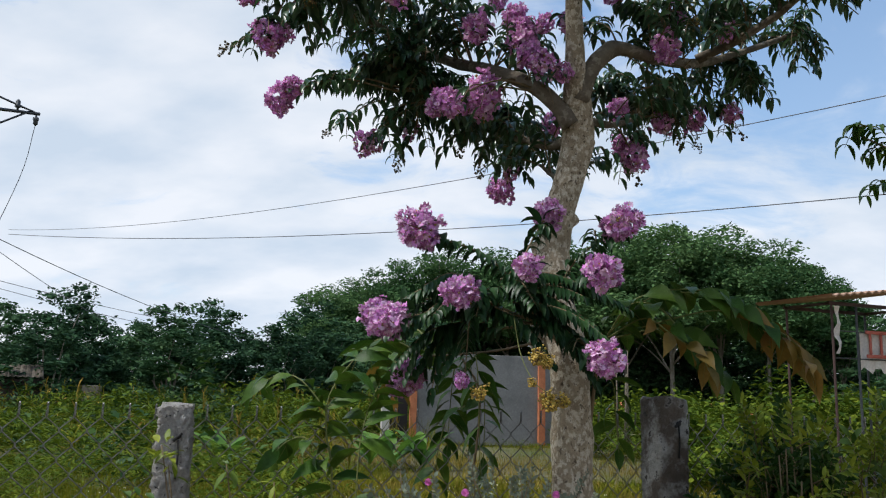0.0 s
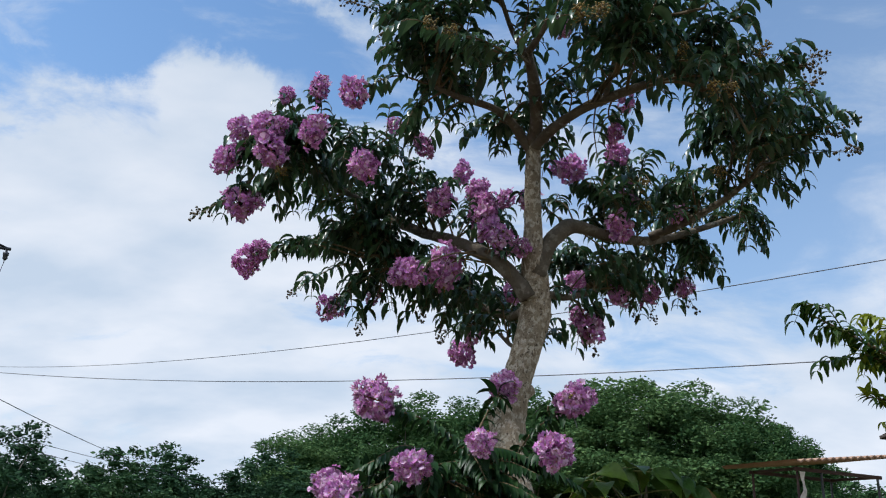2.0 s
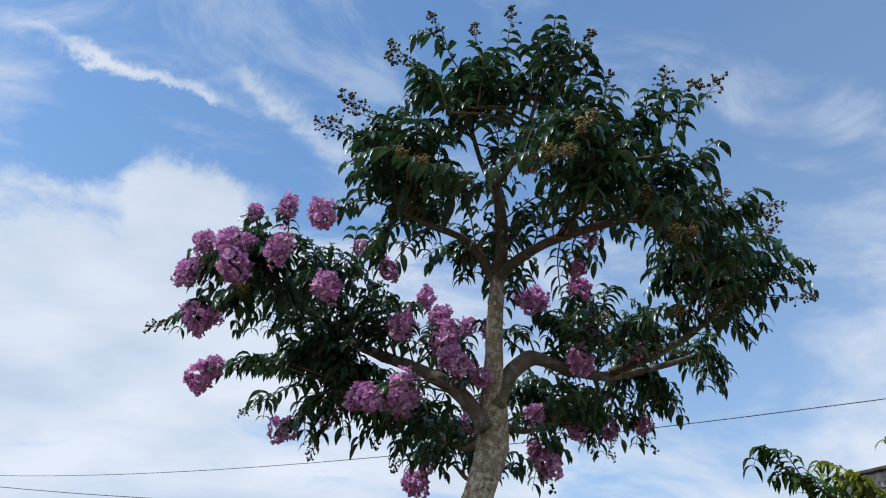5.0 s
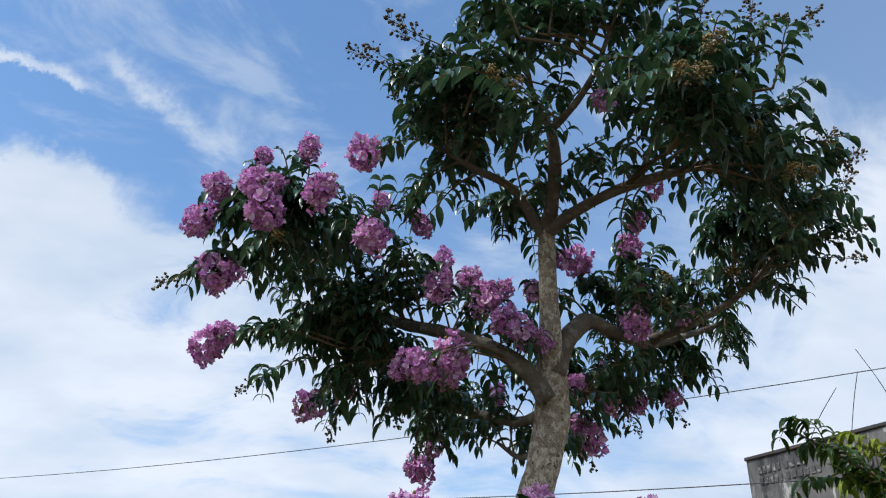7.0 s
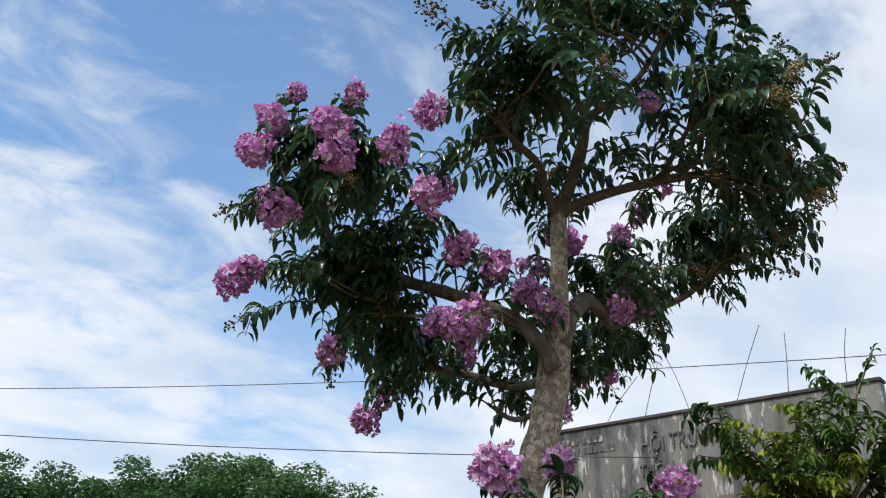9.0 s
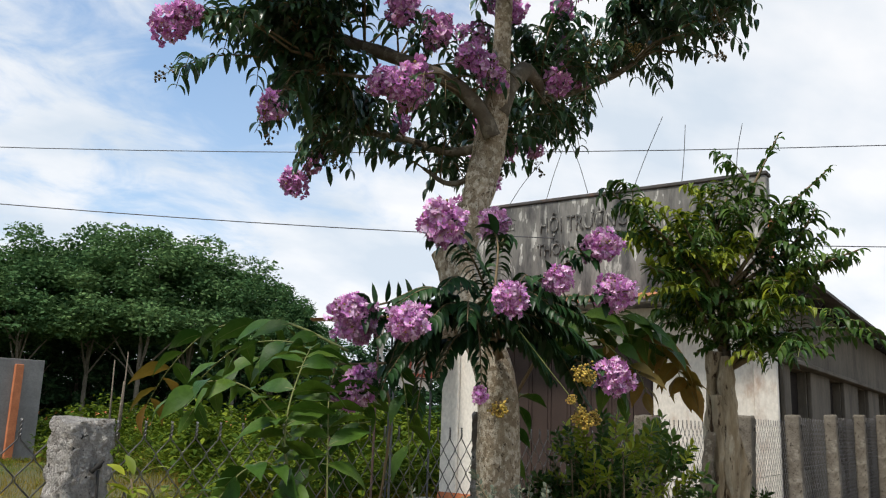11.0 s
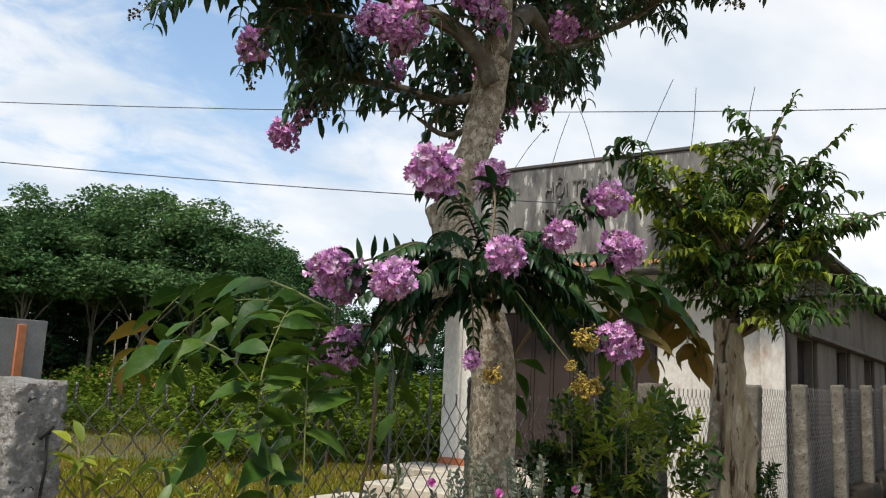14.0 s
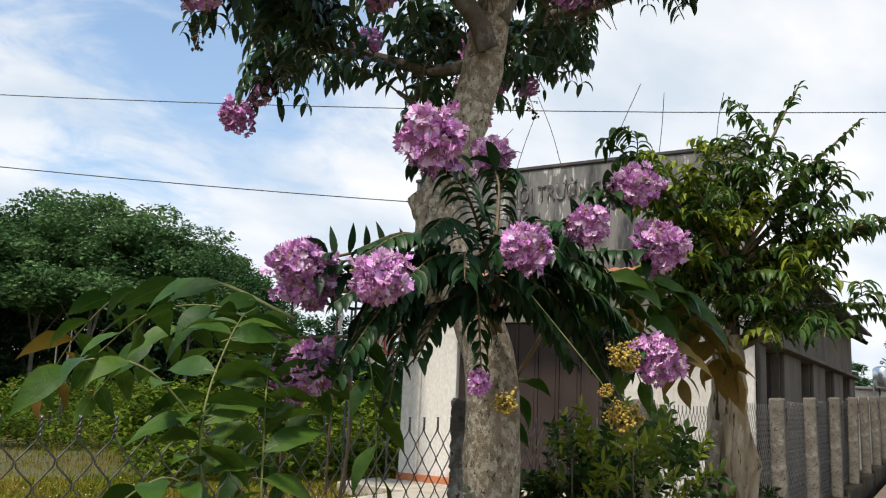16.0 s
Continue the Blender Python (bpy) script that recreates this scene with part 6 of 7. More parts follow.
# ---- second street tree with a twisted trunk ----
def make_street_tree():
    r = random.Random(61)
    base = Vector((2.94, 3.86, 0))
    ob = thing("street_tree", "small street tree with a gnarled twisted trunk and yellow-green young leaves", "tree", base)
    # strands grown together, with deep clefts between them
    g = Geo()
    for k in range(5):
        a0 = k * math.pi * 0.4 + r.uniform(-0.25, 0.25)
        stop = (1.92, 1.98, 1.72, 1.95, 1.86)[k]
        path, radii = [], []
        for j in range(44):
            z = -0.1 + (stop + 0.1) * j / 43
            a = a0 + z * (0.5 + 0.3 * math.sin(k * 2.1)) + 0.35 * math.sin(z * 2.6 + k * 1.7)
            ring = (0.078 - 0.016 * z) * (1 + 0.28 * math.sin(z * 3.7 + k * 2.3)) + (0.12 * (0.5 - z) if z < 0.5 else 0)
            path.append(base + Vector((ring * math.cos(a) + 0.03 * math.sin(z * 2.2), ring * math.sin(a), z)))
            radii.append(0.058 - 0.008 * z + 0.013 * math.sin(z * 5.5 + k * 1.9) + 0.006 * math.sin(z * 13 + k))
        g.tube(path, radii, 14, rough=0.32, seed=k)
    g.tube([base + Vector((0, 0, -0.1)), base + Vector((0.03, 0, 1.0)), base + Vector((0.0, 0, 1.8))], [0.075, 0.06, 0.045], 10)
    part("trunk", g, RIDGED_BARK, ob)
    g = Geo()
    g.tube(smooth_path([base + Vector((-0.26, 0.06, -0.1)), base + Vector((-0.2, 0.04, 0.7)), base + Vector((-0.15, 0.02, 1.25)), base + Vector((-0.13, 0.0, 1.5))], 6), taper(0.045, 0.028, 19), 9, rough=0.3, seed=4)
    part("side_stem", g, BOUGH_BARK, ob, "dark brown side stem")
    leader = smooth_path([base + Vector((0.03, 0.0, 1.45)), base + Vector((0.05, 0.0, 1.8)), base + Vector((0.02, 0.0, 2.12)), base + Vector((0.0, -0.02, 2.32))], 5)
    g = Geo()
    g.tube(leader, taper(0.055, 0.022, len(leader)), 10, rough=0.2, seed=9)
    part("leader", g, BOUGH_BARK, ob)
    # tips of the branches; the flag marks those that end in young lime leaves
    ends = [(3.10, 3.51, 3.33, 0), (3.18, 3.23, 3.08, 0), (3.19, 3.08, 2.56, 0), (3.19, 3.08, 2.10, 0), (3.11, 3.23, 1.94, 0), (2.06, 4.00, 2.88, 0), (2.30, 3.95, 2.66, 1), (2.25, 3.85, 2.42, 1), (2.40, 3.75, 2.74, 1), (2.42, 3.70, 2.30, 1), (2.95, 4.03, 3.04, 1), (2.81, 3.99, 2.84, 1), (3.14, 3.86, 3.13, 0),
            (2.70, 3.89, 2.33, 1), (2.66, 4.30, 2.70, 1), (3.01, 3.39, 2.39, 1), (3.20, 3.63, 2.74, 0), (2.76, 4.25, 2.46, 0), (2.75, 4.15, 2.16, 0), (2.82, 3.96, 1.97, 0), (2.88, 3.63, 1.97, 0), (3.07, 3.41, 1.99, 0),
            (2.81, 3.74, 2.53, 1), (3.02, 3.74, 2.82, 0), (3.21, 3.52, 2.92, 0), (3.24, 3.37, 2.86, 0), (2.77, 3.75, 2.24, 0), (2.87, 3.50, 2.17, 1), (3.24, 3.37, 2.30, 0), (2.95, 4.24, 2.70, 1), (3.31, 3.37, 2.54, 0)]
    for i, (x, y, z, lime) in enumerate(ends):
        e = Vector((x, y, z))
        top = leader[min(len(leader) - 1, max(6, int((z - 1.75) * 14) + r.randrange(3)))]
        bow = top.lerp(e, 0.5) + Vector((r.uniform(-0.1, 0.1), r.uniform(-0.1, 0.1), 0.12 if z < 2.5 else 0.04))
        road = smooth_path([top, bow, e], 8)
        g = Geo()
        g.tube(road, taper(0.016, 0.004, len(road)), 6, rough=0.15)
        part("branch", g, TWIG, ob)
        n = len(road)
        for k in range(3 if z > 2.9 else 4):
            j = int(n * (0.3 + 0.15 * k))
            d = (road[min(j + 1, n - 1)] - road[j - 1]).normalized()
            out = Vector((r.uniform(-1, 1), r.uniform(-1, 1), r.uniform(-0.2, 0.5))).normalized()
            young = r.random() < (0.6 if lime else 0.1)
            leafy_shoot(road[j], road[j] + (d * 0.7 + out).normalized() * r.uniform(0.22, 0.36), r, 1, 0.12, 0.1, 0.004, 0.16, 0.10 if young else 0.115, [LIME_LEAF if young else BROADLEAF, GREEN_TWIG], ob, 0.03, 0.036, False)
        g = Geo()
        shoot_leaves(g, road, r, 0.3, 0.034, 0.118, 0.032, clear=False, droop=1.5)
        part("leaves", g, BROADLEAF, ob)
        if lime:
            g = Geo()
            for k in range(12):
                g.leaf(road[-1 - k // 5], jitter(r) + UP * 0.2, UP + jitter(r, 0.3), r.uniform(0.06, 0.11), 0.03, 1.2, 0.3)
            part("leaves", g, LIME_LEAF, ob)


make_street_tree()

# ---- field behind the fence ----
def in_yard(x, y):
    q = HALL.inverted() @ Vector((x, y, 0))
    return (1.05 < q.x < 6.2 and -4.6 < q.y < 12.8) or (-0.5 < q.x < 6.2 and -1.3 < q.y < 12.8)


def make_grass(name, label, mat, area, count, height, width, seed, keep=None, lean=0.5, verge=False):
    r = np.random.RandomState(seed)
    x0, x1, y0, y1 = area
    v, f = [], []
    made = 0
    while made < count:
        x, y = r.uniform(x0, x1), r.uniform(y0, y1)
        if in_yard(x, y) or (keep and not keep(x, y)):
            made += 1
            continue
        rel = Vector((x, y, 0)) - FENCE_AT
        out = rel.dot(FENCE_OUT)
        if (out > -0.3) if not verge else not (0.14 < out < 0.98 and rel.dot(FENCE_DIR) < 1.25):
            made += 1
            continue
        for b in range(4):
            made += 1
            a = r.uniform(0, 6.28)
            h = height * r.uniform(0.5, 1.25)
            dx, dy = math.cos(a), math.sin(a)
            l = lean * r.uniform(0.2, 1.0) * h
            w = width * r.uniform(0.7, 1.3) * 0.5
            bx, by = x + r.uniform(-0.12, 0.12), y + r.uniform(-0.12, 0.12)
            k = len(v)
            v += [(bx - dy * w, by + dx * w, -0.05), (bx + dy * w, by - dx * w, -0.05), (bx + dx * l * 0.35 + dy * w, by + dy * l * 0.35 - dx * w, h * 0.6), (bx + dx * l * 0.35 - dy * w, by + dy * l * 0.35 + dx * w, h * 0.6), (bx + dx * l, by + dy * l, h)]
            f += [(k, k + 1, k + 2, k + 3), (k + 3, k + 2, k + 4)] if width < 0.012 else [(k, k + 1, k + 4)]
    me = bpy.data.meshes.new(name)
    me.from_pydata(v, [], f)
    me.materials.append(mat)
    tagged(new(name, me), label, "grass", kind="stuff")


green_patch = lambda x, y: noise.noise(Vector((x * 0.3, y * 0.3, 3.0))) + (0.3 if x < -3.5 - 0.1 * y else -0.12) > 0.0
dry_patch = lambda x, y: noise.noise(Vector((x * 0.3, y * 0.3, 3.0))) + (0.3 if x < -3.5 - 0.1 * y else -0.12) < 0.25
make_grass("dry_grass", "short dry straw-coloured field grass", DRY_GRASS, (-12, 16, 5, 33), 95000, 0.13, 0.013, 1, dry_patch, 0.9)
make_grass("green_grass", "patches of green field grass", GRASS, (-22, 16, 5, 34), 70000, 0.15, 0.013, 2, green_patch, 0.9)
make_grass("near_grass", "short mixed grass just behind the fence", GRASS, (-6, 5, 3.2, 9.5), 46000, 0.11, 0.009, 6, None, 1.0)
make_grass("near_dry_grass", "short dry grass just behind the fence", DRY_GRASS, (-6, 5, 3.2, 9.5), 36000, 0.10, 0.009, 9, None, 1.0)
make_grass("mid_grass", "uneven green grass in the field", GRASS, (-17, -0.5, 6.5, 17), 60000, 0.2, 0.014, 14, lambda x, y: x < -0.06 * y, 0.9)
make_grass("meadow_grass", "uneven yellow-green meadow grass behind the fence", GRASS, (-4, 7.5, 4.3, 15), 56000, 0.16, 0.010, 21, lambda x, y: noise.noise(Vector((x * 0.8, y * 0.8, 2.0))) > -0.25, 0.9)
make_grass("meadow_straw", "dry straw mixed into the meadow grass", DRY_GRASS, (-4, 7.5, 4.3, 15), 64000, 0.14, 0.009, 22, lambda x, y: noise.noise(Vector((x * 0.8, y * 0.8, 6.0))) > -0.25, 1.0)
make_grass("verge_grass", "thin mixed grass on the verge between fence and path", GRASS, (-7, 3, 0.5, 4.2), 26000, 0.09, 0.008, 12, None, 1.0, True)
make_grass("tall_grass", "tall reedy grass before the tree line", GRASS, (-34, 0, 22, 42), 14000, 0.8, 0.022, 3, lambda x, y: noise.noise(Vector((x * 0.35, y * 0.35, 9.0))) > 0.12, 0.9)


def make_weeds(name, label, area, count, seed, meshes, size, keep=None, leaf=0.15, broad=1.0):
    """A joined bed of leafy weeds."""
    r = random.Random(seed)
    g = Geo()
    x0, x1, y0, y1 = area
    for k in range(count):
        x, y = r.uniform(x0, x1), r.uniform(y0, y1)
        if in_yard(x, y) or (keep and not keep(x, y)):
            continue
        h = size * r.uniform(0.6, 1.1) * max(0.15, 0.55 + 1.3 * noise.noise(Vector((x * 0.35, y * 0.35, seed))))
        top = (h ** 0.5) * leaf
        for j in range(26):
            a = r.uniform(0, 6.28)
            p = Vector((x + r.gauss(0, 0.16), y + r.gauss(0, 0.16), h * (r.uniform(0.1, 1.0) ** 0.7)))
            d = Vector((math.cos(a), math.sin(a), r.uniform(-0.5, 0.8))) * top * r.uniform(0.6, 1.4)
            w = d.cross(UP + jitter(r, 0.6)) * r.uniform(0.16, 0.3) * broad
            g.add([p, p + d * 0.5 + w, p + d - UP * top * 0.25, p + d * 0.5 - w], [(0, 1, 2, 3)])
    tagged(part(name, g, meshes, smooth=True), label, "weeds", kind="stuff")


make_weeds("weed_bed", "bed of broad-leaved green weeds in the field", (-20, -3.0, 14, 40), 3600, 1, WEED_LEAF, 1.25, lambda x, y: x < -0.12 * y - 0.6, 0.2, 0.42)
make_weeds("weed_bed", "thick green weeds and creepers along the field edge", (-6, 16, 27, 42), 3200, 2, WEED_LEAF, 1.7)
make_weeds("dark_weeds", "taller dark green weeds standing in clumps", (-20, -2.0, 12, 40), 900, 7, SHRUB_LEAF, 1.7, lambda x, y: x < -0.1 * y - 0.4 and noise.noise(Vector((x * 0.3, y * 0.3, 4.0))) > 0.0)
make_weeds("dry_weeds", "brown dried weeds among the green", (-20, -2.0, 13, 40), 600, 8, DRY_GRASS, 1.35, lambda x, y: x < -0.1 * y - 0.6 and noise.noise(Vector((x * 0.25, y * 0.25, 8.0))) > 0.1, 0.13, 0.5)
make_weeds("weed_clump", "leafy weed clump round the dead stumps", (3.2, 7.2, 21.2, 23.2), 130, 9, WEED_LEAF, 1.9)
make_weeds("low_weeds", "low green weeds spreading over the field edge", (-16, -1.4, 7.5, 16), 1900, 10, WEED_LEAF, 0.55, lambda x, y: x < -0.1 * y - 0.3, 0.16, 0.45)
make_weeds("ground_weeds", "small broad-leaved weeds among the short grass", (-14, 9, 4.6, 26), 3200, 5, WEED_LEAF, 0.22, lambda x, y: noise.noise(Vector((x * 0.5, y * 0.5, 1.0))) > 0.08 and y > 0.33 * x + 4.0, 0.12, 0.6)
make_weeds("weed_bed", "leafy undergrowth beside the shelter", (3.6, 17, 13.5, 24), 3000, 3, WEED_LEAF, 1.9, lambda x, y: 0.27 * y < x < 0.8 * y)


def make_reeds():
    """Tall grass with feathery seed plumes, standing above the weeds."""
    r = random.Random(77)
    g = Geo()
    for k in range(520):
        x, y = r.uniform(-20, 3), r.uniform(14, 38)
        if x > -0.06 * y or noise.noise(Vector((x * 0.4, y * 0.4, 5.0))) < 0.1:
            continue
        h = r.uniform(0.8, 1.7)
        lean = Vector((r.uniform(-0.6, 0.6), r.uniform(-0.4, 0.4), 0))
        base = Vector((x, y, 0))
        g.tube([base, base + lean * 0.4 + UP * h * 0.6, base + lean + UP * h], [0.012, 0.009, 0.005], 3)
        for j in range(5):
            t = r.uniform(0.1, 0.7)
            a = r.uniform(0, 6.28)
            g.leaf(base + lean * t + UP * h * t, (math.cos(a), math.sin(a), 1.2), (-math.cos(a), -math.sin(a), 1), r.uniform(0.5, 0.9), 0.035, 1.6, 0.1, shape=(0.6, 1.0, 0.8, 0.0))
        if r.random() < 0.8:
            for j in range(9):
                g.leaf(base + lean + UP * (h - 0.05 * j), (r.uniform(-0.5, 0.5), r.uniform(-0.5, 0.5), 1), UP + jitter(r), 0.2, 0.035, 0.6, 0.1, slot=1, shape=(0.4, 1.0, 0.0))
    tagged(part("reed_grass", g, [GRASS, DRY_GRASS]), "tall reed grass with pale seed plumes in the field", "grass", kind="stuff")


make_reeds()


def make_orange_flowers():
    r = random.Random(8)
    g = Geo()
    for k in range(36):
        p = Vector((r.uniform(2, 14), r.uniform(27, 33), r.uniform(0.8, 1.4)))
        for j in range(5):
            g.leaf(p, jitter(r) + UP * 0.3, UP, 0.09, 0.06, 0.3, 0.1, shape=(0.3, 1.0, 0.0))
    tagged(part("orange_flowers", g, ORANGE), "scattered small orange flowers in the weeds", "flowers", kind="stuff")


make_orange_flowers()


def make_meadow_flowers():
    """Tiny pale flowers scattered in the short grass."""
    r = random.Random(18)
    g = Geo()
    for k in range(1800):
        x, y = r.uniform(-5, 7), r.uniform(4.6, 14)
        if in_yard(x, y) or (Vector((x, y, 0)) - FENCE_AT).dot(FENCE_OUT) > -0.5:
            continue
        p = Vector((x, y, r.uniform(0.08, 0.2)))
        for j in range(3):
            g.leaf(p, jitter(r) + UP * 0.4, UP, 0.016, 0.012, 0.2, 0.1, shape=(0.4, 1.0, 0.0))
    tagged(part("meadow_flowers", g, PALE_BLOOM), "tiny pale flowers scattered in the short grass", "flowers", kind="stuff")


make_meadow_flowers()


def make_banana_clump(at, seed, blades=9, size=1.0):
    r = random.Random(seed)
    at = Vector(at)
    ob = thing("canna_plant", "clump of broad bright green leaves in the field", "plant", at, "broad-leaved clumps")
    for k in range(blades):
        a = k * 2.4 + r.uniform(-0.3, 0.3)
        g = Geo()
        d = Vector((math.cos(a) * 0.7, math.sin(a) * 0.7, r.uniform(0.5, 1.3)))
        g.leaf(at + Vector((0, 0, 0.05)), d, (-math.cos(a), -math.sin(a), 0.6), size * r.uniform(0.7, 1.05), 0.24 * size, 1.1, 0.25, shape=(0.10, 0.2, 0.75, 1.0, 0.95, 0.6, 0.0), wave=0.06)
        part("leaf", g, BANANA, ob)


for i, (x, y, s) in enumerate([(-0.95, 17.2, 1.25), (-0.35, 17.8, 1.1), (-1.4, 17.8, 1.0), (-4.2, 16.8, 1.1)]):
    make_banana_clump((x, y, 0), 300 + i, 10, s)


def make_stakes():
    for i, (x, y, h) in enumerate([(5.05, 23.8, 2.75), (5.35, 23.9, 3.0), (5.2, 23.7, 2.2)]):
        g = Geo()
        g.tube([(x, y, 0), (x + 0.06 * (i - 1), y, h)], [0.032, 0.014], 7, rough=0.5)
        tagged(part("dead_stake", g, BOUGH_BARK), "bare dead stump standing in the weeds", "stump", "dead stumps")


make_stakes()


# ---- far trees ----
ball = bmesh.new()
bmesh.ops.create_icosphere(ball, subdivisions=1, radius=1.0)
CORE = [tuple(p.co) for p in ball.verts]
CORE_FACES = [tuple(p.index for p in q.verts) for q in ball.faces]
ball.free()


def far_tree_meshes(seed, height, spread, leaf_mat, clumps, leaf=0.34, lift=0.36, per=34, core=1.0):
    r = random.Random(seed)
    wood = Geo()
    lean = r.uniform(-0.4, 0.4)
    fork = Vector((lean * 0.3, 0, height * lift))
    wood.tube(smooth_path([(0, 0, -0.3), (lean * 0.15, 0.05, height * lift * 0.5), fork], 3), taper(0.15, 0.10, 7), 7, rough=0.1)
    v, f = [], []
    rs = np.random.RandomState(seed)
    mids = []
    for k in range(clumps):
        a = k * 2.39996 + r.uniform(-0.3, 0.3)
        t = (k + 0.5) / clumps
        rad = spread * math.sqrt(t) * r.uniform(0.75, 1.05)
        dome = 1 - (rad / (spread * 1.08)) ** 2
        z = height * lift + (height * (0.94 - lift)) * max(dome, 0.12) * r.uniform(0.15, 1.08)
        mids.append(Vector((rad * math.cos(a) + lean, rad * math.sin(a), z)))
    for c in mids:
        if r.random() < (7.0 if height > 9 else 20.0) / clumps:
            start = Vector((lean * 0.2, 0, height * lift * r.uniform(0.5, 1.0)))
            bow = start.lerp(c, 0.5) + Vector((r.uniform(-0.3, 0.3), r.uniform(-0.3, 0.3), r.uniform(-0.2, 0.5)))
            road = smooth_path([start, bow, c], 3)
            wood.tube(road, taper(0.06, 0.015, len(road)), 5)
        size = Vector((r.uniform(0.55, 1.0), r.uniform(0.55, 1.0), r.uniform(0.3, 0.5))) * spread * (0.30 if core else 0.36)
        # solid core added inside the clump to block the sky behind it
        k0 = len(v)
        for n in CORE if core else ():
            v.append(tuple(c + Vector((n[0] * size.x, n[1] * size.y, n[2] * size.z)) * (0.42 + 0.3 * noise.noise(Vector(n) * 2 + c))))
        f += [tuple(i + k0 for i in t) for t in CORE_FACES] if core else []
        for j in range(per):
            n = rs.normal(size=3)
            n /= np.linalg.norm(n)
            p = np.array(c) + n * np.array(size) * min(abs(rs.normal(0.8, 0.2)), 1.08)
            u = rs.normal(size=3)
            u[2] = u[2] * 0.35 - 0.15
            u /= np.linalg.norm(u)
            w = np.cross(u, rs.normal(size=3) * 0.85 + np.array((0, 0, 0.8)))
            w /= np.linalg.norm(w)
            s = leaf * rs.uniform(0.5, 1.25)
            k0 = len(v)
            v += [tuple(p), tuple(p + u * s * 0.45 + w * s * 0.24), tuple(p + u * s), tuple(p + u * s * 0.45 - w * s * 0.24)]
            f.append((k0, k0 + 1, k0 + 2, k0 + 3))
    me = bpy.data.meshes.new("crown")
    me.from_pydata(v, [], f)
    me.materials.append(leaf_mat)
    return wood.mesh("trunk", FAR_BARK), me


def plant_far(kinds, places, label, seed):
    r = random.Random(seed)
    for az, d, s in places:
        at = Vector((math.sin(radians(az)) * d, math.cos(radians(az)) * d, 0))
        wood, crown = r.choice(kinds)
        ob = thing("far_tree", label, "tree", at, "trees of the far wood")
        m = Matrix.Translation(at) @ Matrix.Rotation(r.uniform(0, 6.28), 4, "Z") @ Matrix.Diagonal((s * r.uniform(0.9, 1.1), s * r.uniform(0.9, 1.1), s, 1))
        part("trunk", wood, None, ob, m=m)
        part("crown", crown, None, ob, m=m)


TALL = [far_tree_meshes(400 + i, 12.0, 4.4, WOOD_LEAF, 84, 0.29, 0.42, 330, 0) for i in range(4)]
LOW = [far_tree_meshes(410 + i, 7.0, 3.0, DARK_WOOD_LEAF, 90, 0.28, 0.03, 95) for i in range(4)]
plant_far(TALL, [(-6.5, 56, 0.80), (-3.0, 58, 0.91), (0.5, 55, 0.96), (4.5, 57, 1.00), (8.5, 54, 1.00), (12.5, 56, 1.08), (15.5, 53, 1.06), (18.5, 55, 1.06), (21.5, 54, 0.99), (24.0, 55, 0.85), (25.6, 57, 0.73), (3.0, 64, 1.06), (13, 64, 1.13)],
          "tall spreading green tree at the edge of the far wood", 71)
plant_far(LOW, [(-37 + 2.4 * i, 44 + 3 * math.sin(i * 2.1), 0.72 + 0.12 * math.sin(i * 1.7) + 0.006 * i) for i in range(16)] + [(-36 + 4.2 * i, 57, 1.0 + 0.1 * math.sin(i * 2.9)) for i in range(9)],
          "dark bushy tree in the far tree line", 72)
# rows added behind the wood to block the sky and darken its base
plant_far(LOW, [(-6 + 3.1 * i, 62 + 2 * math.sin(i), 1.2) for i in range(11)] + [(-7 + 2.6 * i, 69 + 2 * math.sin(i * 3), 1.25) for i in range(14)], "dark-leaved tree behind the far wood", 73)
# the last four stand out of view, added only for reflections
plant_far(LOW, [(28 + 3 * i, 52 + i % 3, (0.95 if i < 5 else 0.8) + 0.08 * math.sin(i * 2)) for i in range(14)] + [(80 + 20 * i, 70, 0.9) for i in range(4)], "dark bushy tree in the far tree line", 74)



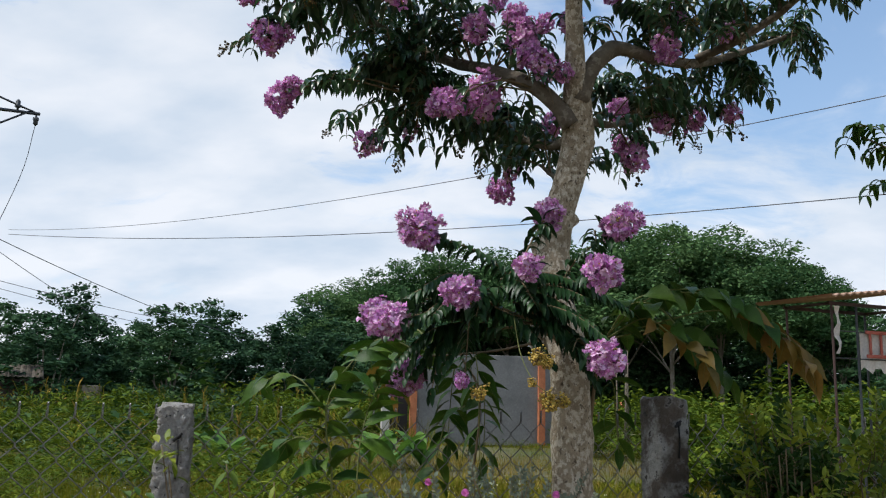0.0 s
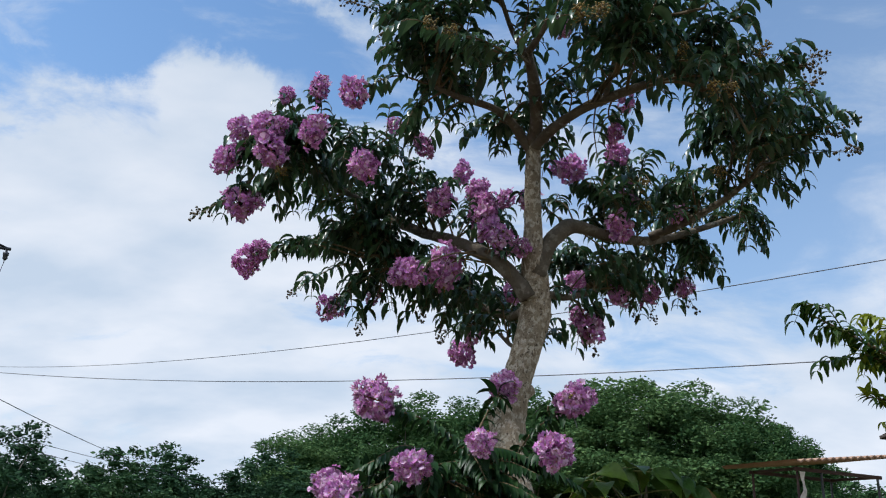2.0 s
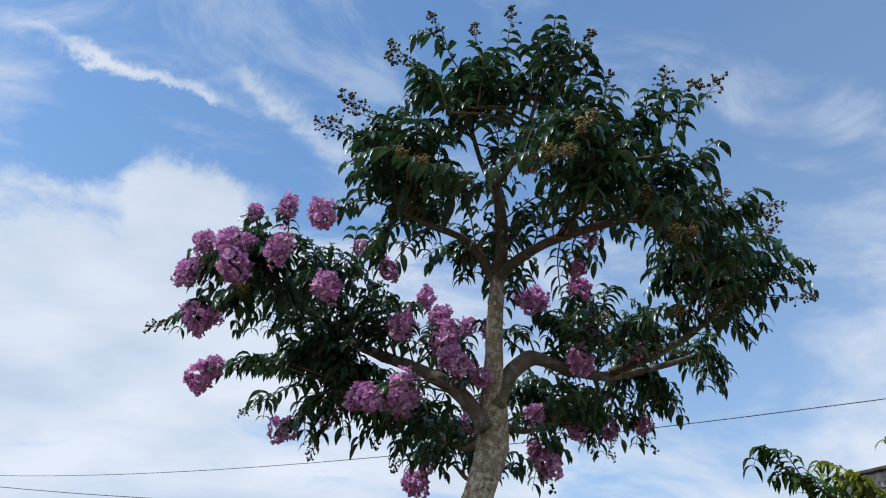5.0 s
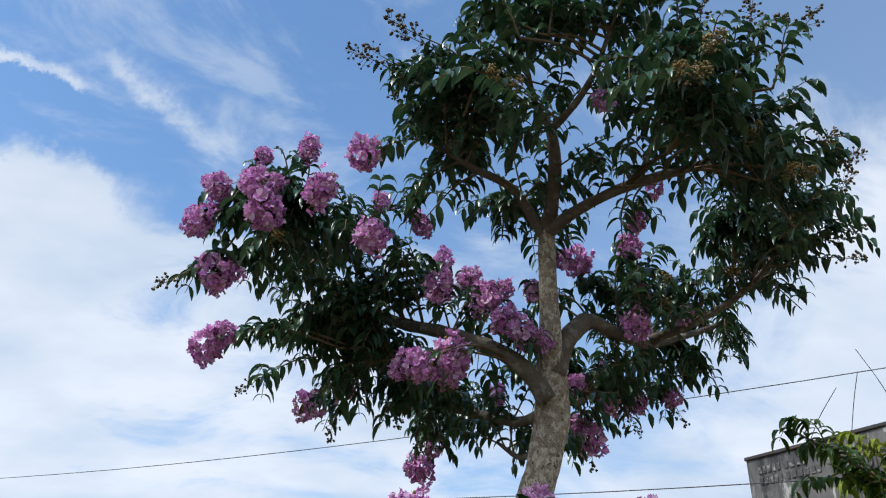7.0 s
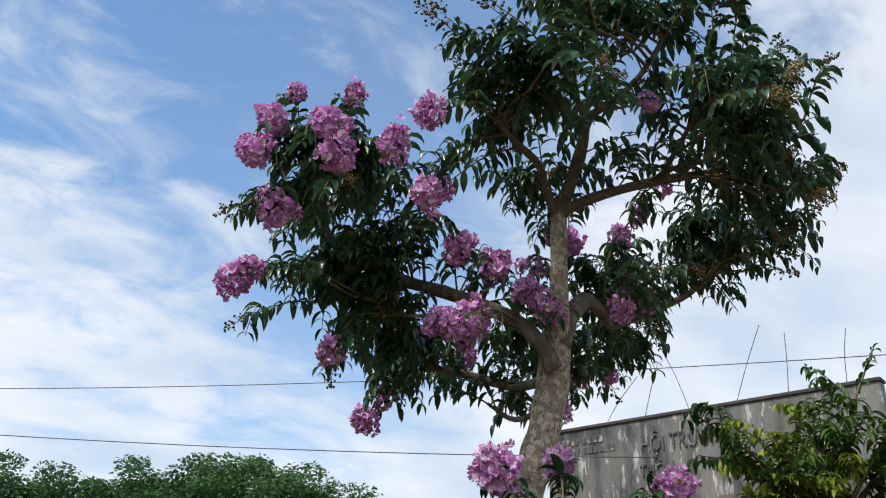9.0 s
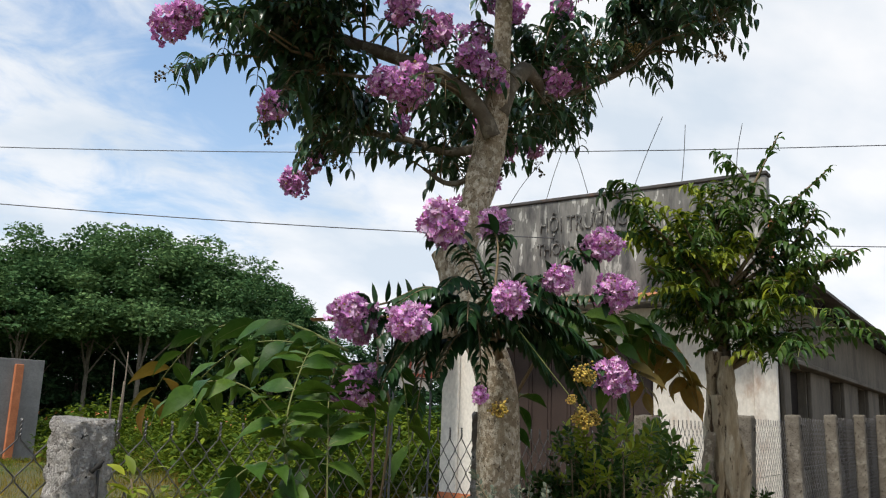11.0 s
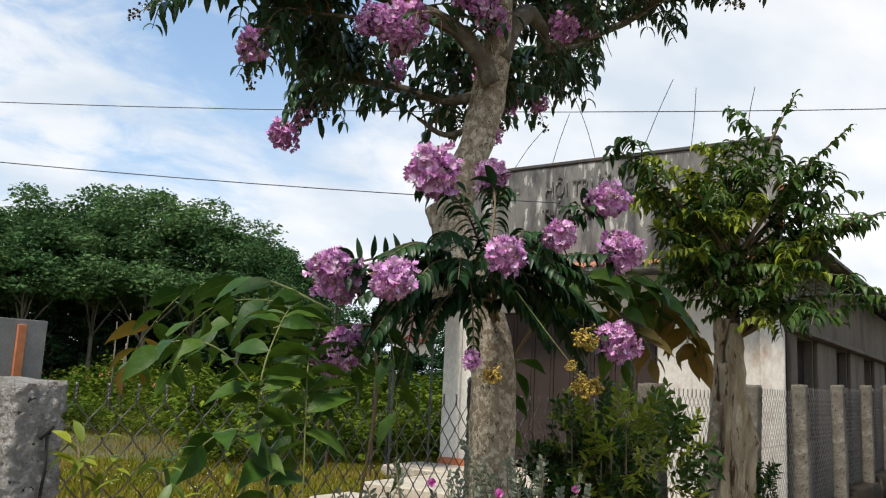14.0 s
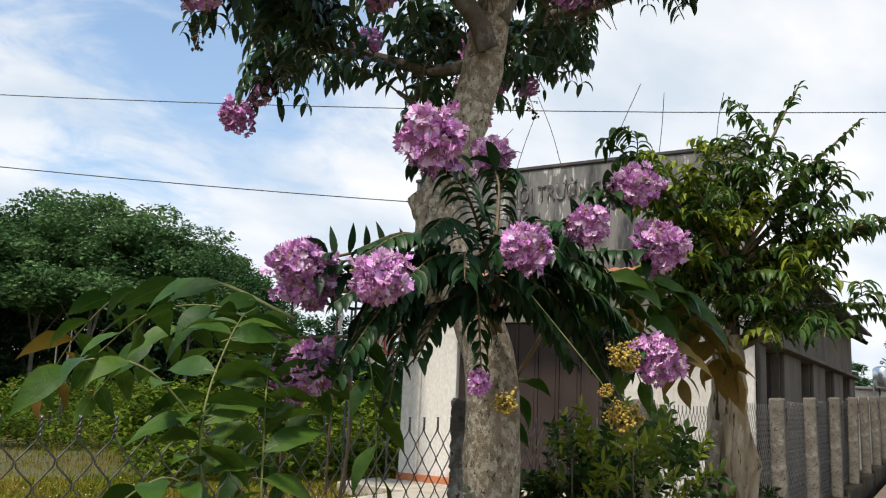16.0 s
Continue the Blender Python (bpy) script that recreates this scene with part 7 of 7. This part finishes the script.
# ---- small far buildings ----
def make_far_buildings():
    shed = thing("far_shed", "small dark shed with a pale corrugated roof under the trees", "shed", (-18.0, 36.4, 0))
    m = Matrix.Translation((-18.0, 36.4, 0)) @ Matrix.Rotation(radians(26), 4, "Z")
    g = Geo()
    g.box((-1.0, -0.5, 0), (0.75, 1.0, 1.7), bevel=0.01)
    part("wall", g, BROWN_DOOR, shed, m=m, smooth=False)
    for i in range(8):
        g = Geo()
        x = -1.05 + i * 0.23
        g.add([(x, -0.7, 1.75), (x + 0.11, -0.7, 1.8), (x + 0.22, -0.7, 1.75), (x, 1.1, 2.30), (x + 0.11, 1.1, 2.35), (x + 0.22, 1.1, 2.30)], [(0, 1, 4, 3), (1, 2, 5, 4)])
        part("roof_sheet", g, GREY_WALL, shed, "pale corrugated roof sheet", m, False)
    g = Geo()
    g.box((-0.35, -0.4, 0.0), (0.35, 0.5, 1.5), bevel=0.04)
    tagged(part("covered_stack", g, GREY_WALL, m=Matrix.Translation((-14.9, 36.2, 0)) @ Matrix.Rotation(radians(15), 4, "Z")), "grey covered stack standing in the weeds", "stack")
    hut = thing("far_hut", "low white hut behind the end of the fence", "hut", (24.4, 12.6, 0))
    m = Matrix.Translation((24.4, 12.6, 0)) @ Matrix.Rotation(radians(-28), 4, "Z")
    g = Geo()
    g.box((-0.8, -0.45, 0), (0.8, 0.45, 2.3), bevel=0.02)
    part("wall", g, WHITE_WALL, hut, m=m, smooth=False)
    g = Geo()
    g.box((-0.9, -0.55, 2.302), (0.9, 0.55, 2.39), bevel=0.02)
    part("roof", g, CEMENT, hut, m=m, smooth=False)
    tank = thing("water_tank", "shiny steel water tank on a thin stand", "tank", (24.2, 11.75, 0))
    g = Geo()
    g.tube([(24.2, 11.75, 2.36), (24.2, 11.75, 2.42), (24.2, 11.75, 2.9), (24.2, 11.75, 2.97), (24.2, 11.75, 3.0)], [0.2, 0.28, 0.28, 0.2, 0.05], 20)
    part("tank", g, TANK_STEEL, tank)
    for dx, dy in ((-0.2, -0.2), (0.2, -0.2), (0.2, 0.2), (-0.2, 0.2)):
        g = Geo()
        g.tube([(24.2 + dx, 11.75 + dy, 0), (24.2 + dx, 11.75 + dy, 2.4)], 0.025, 6)
        part("leg", g, STEEL, tank)


make_far_buildings()
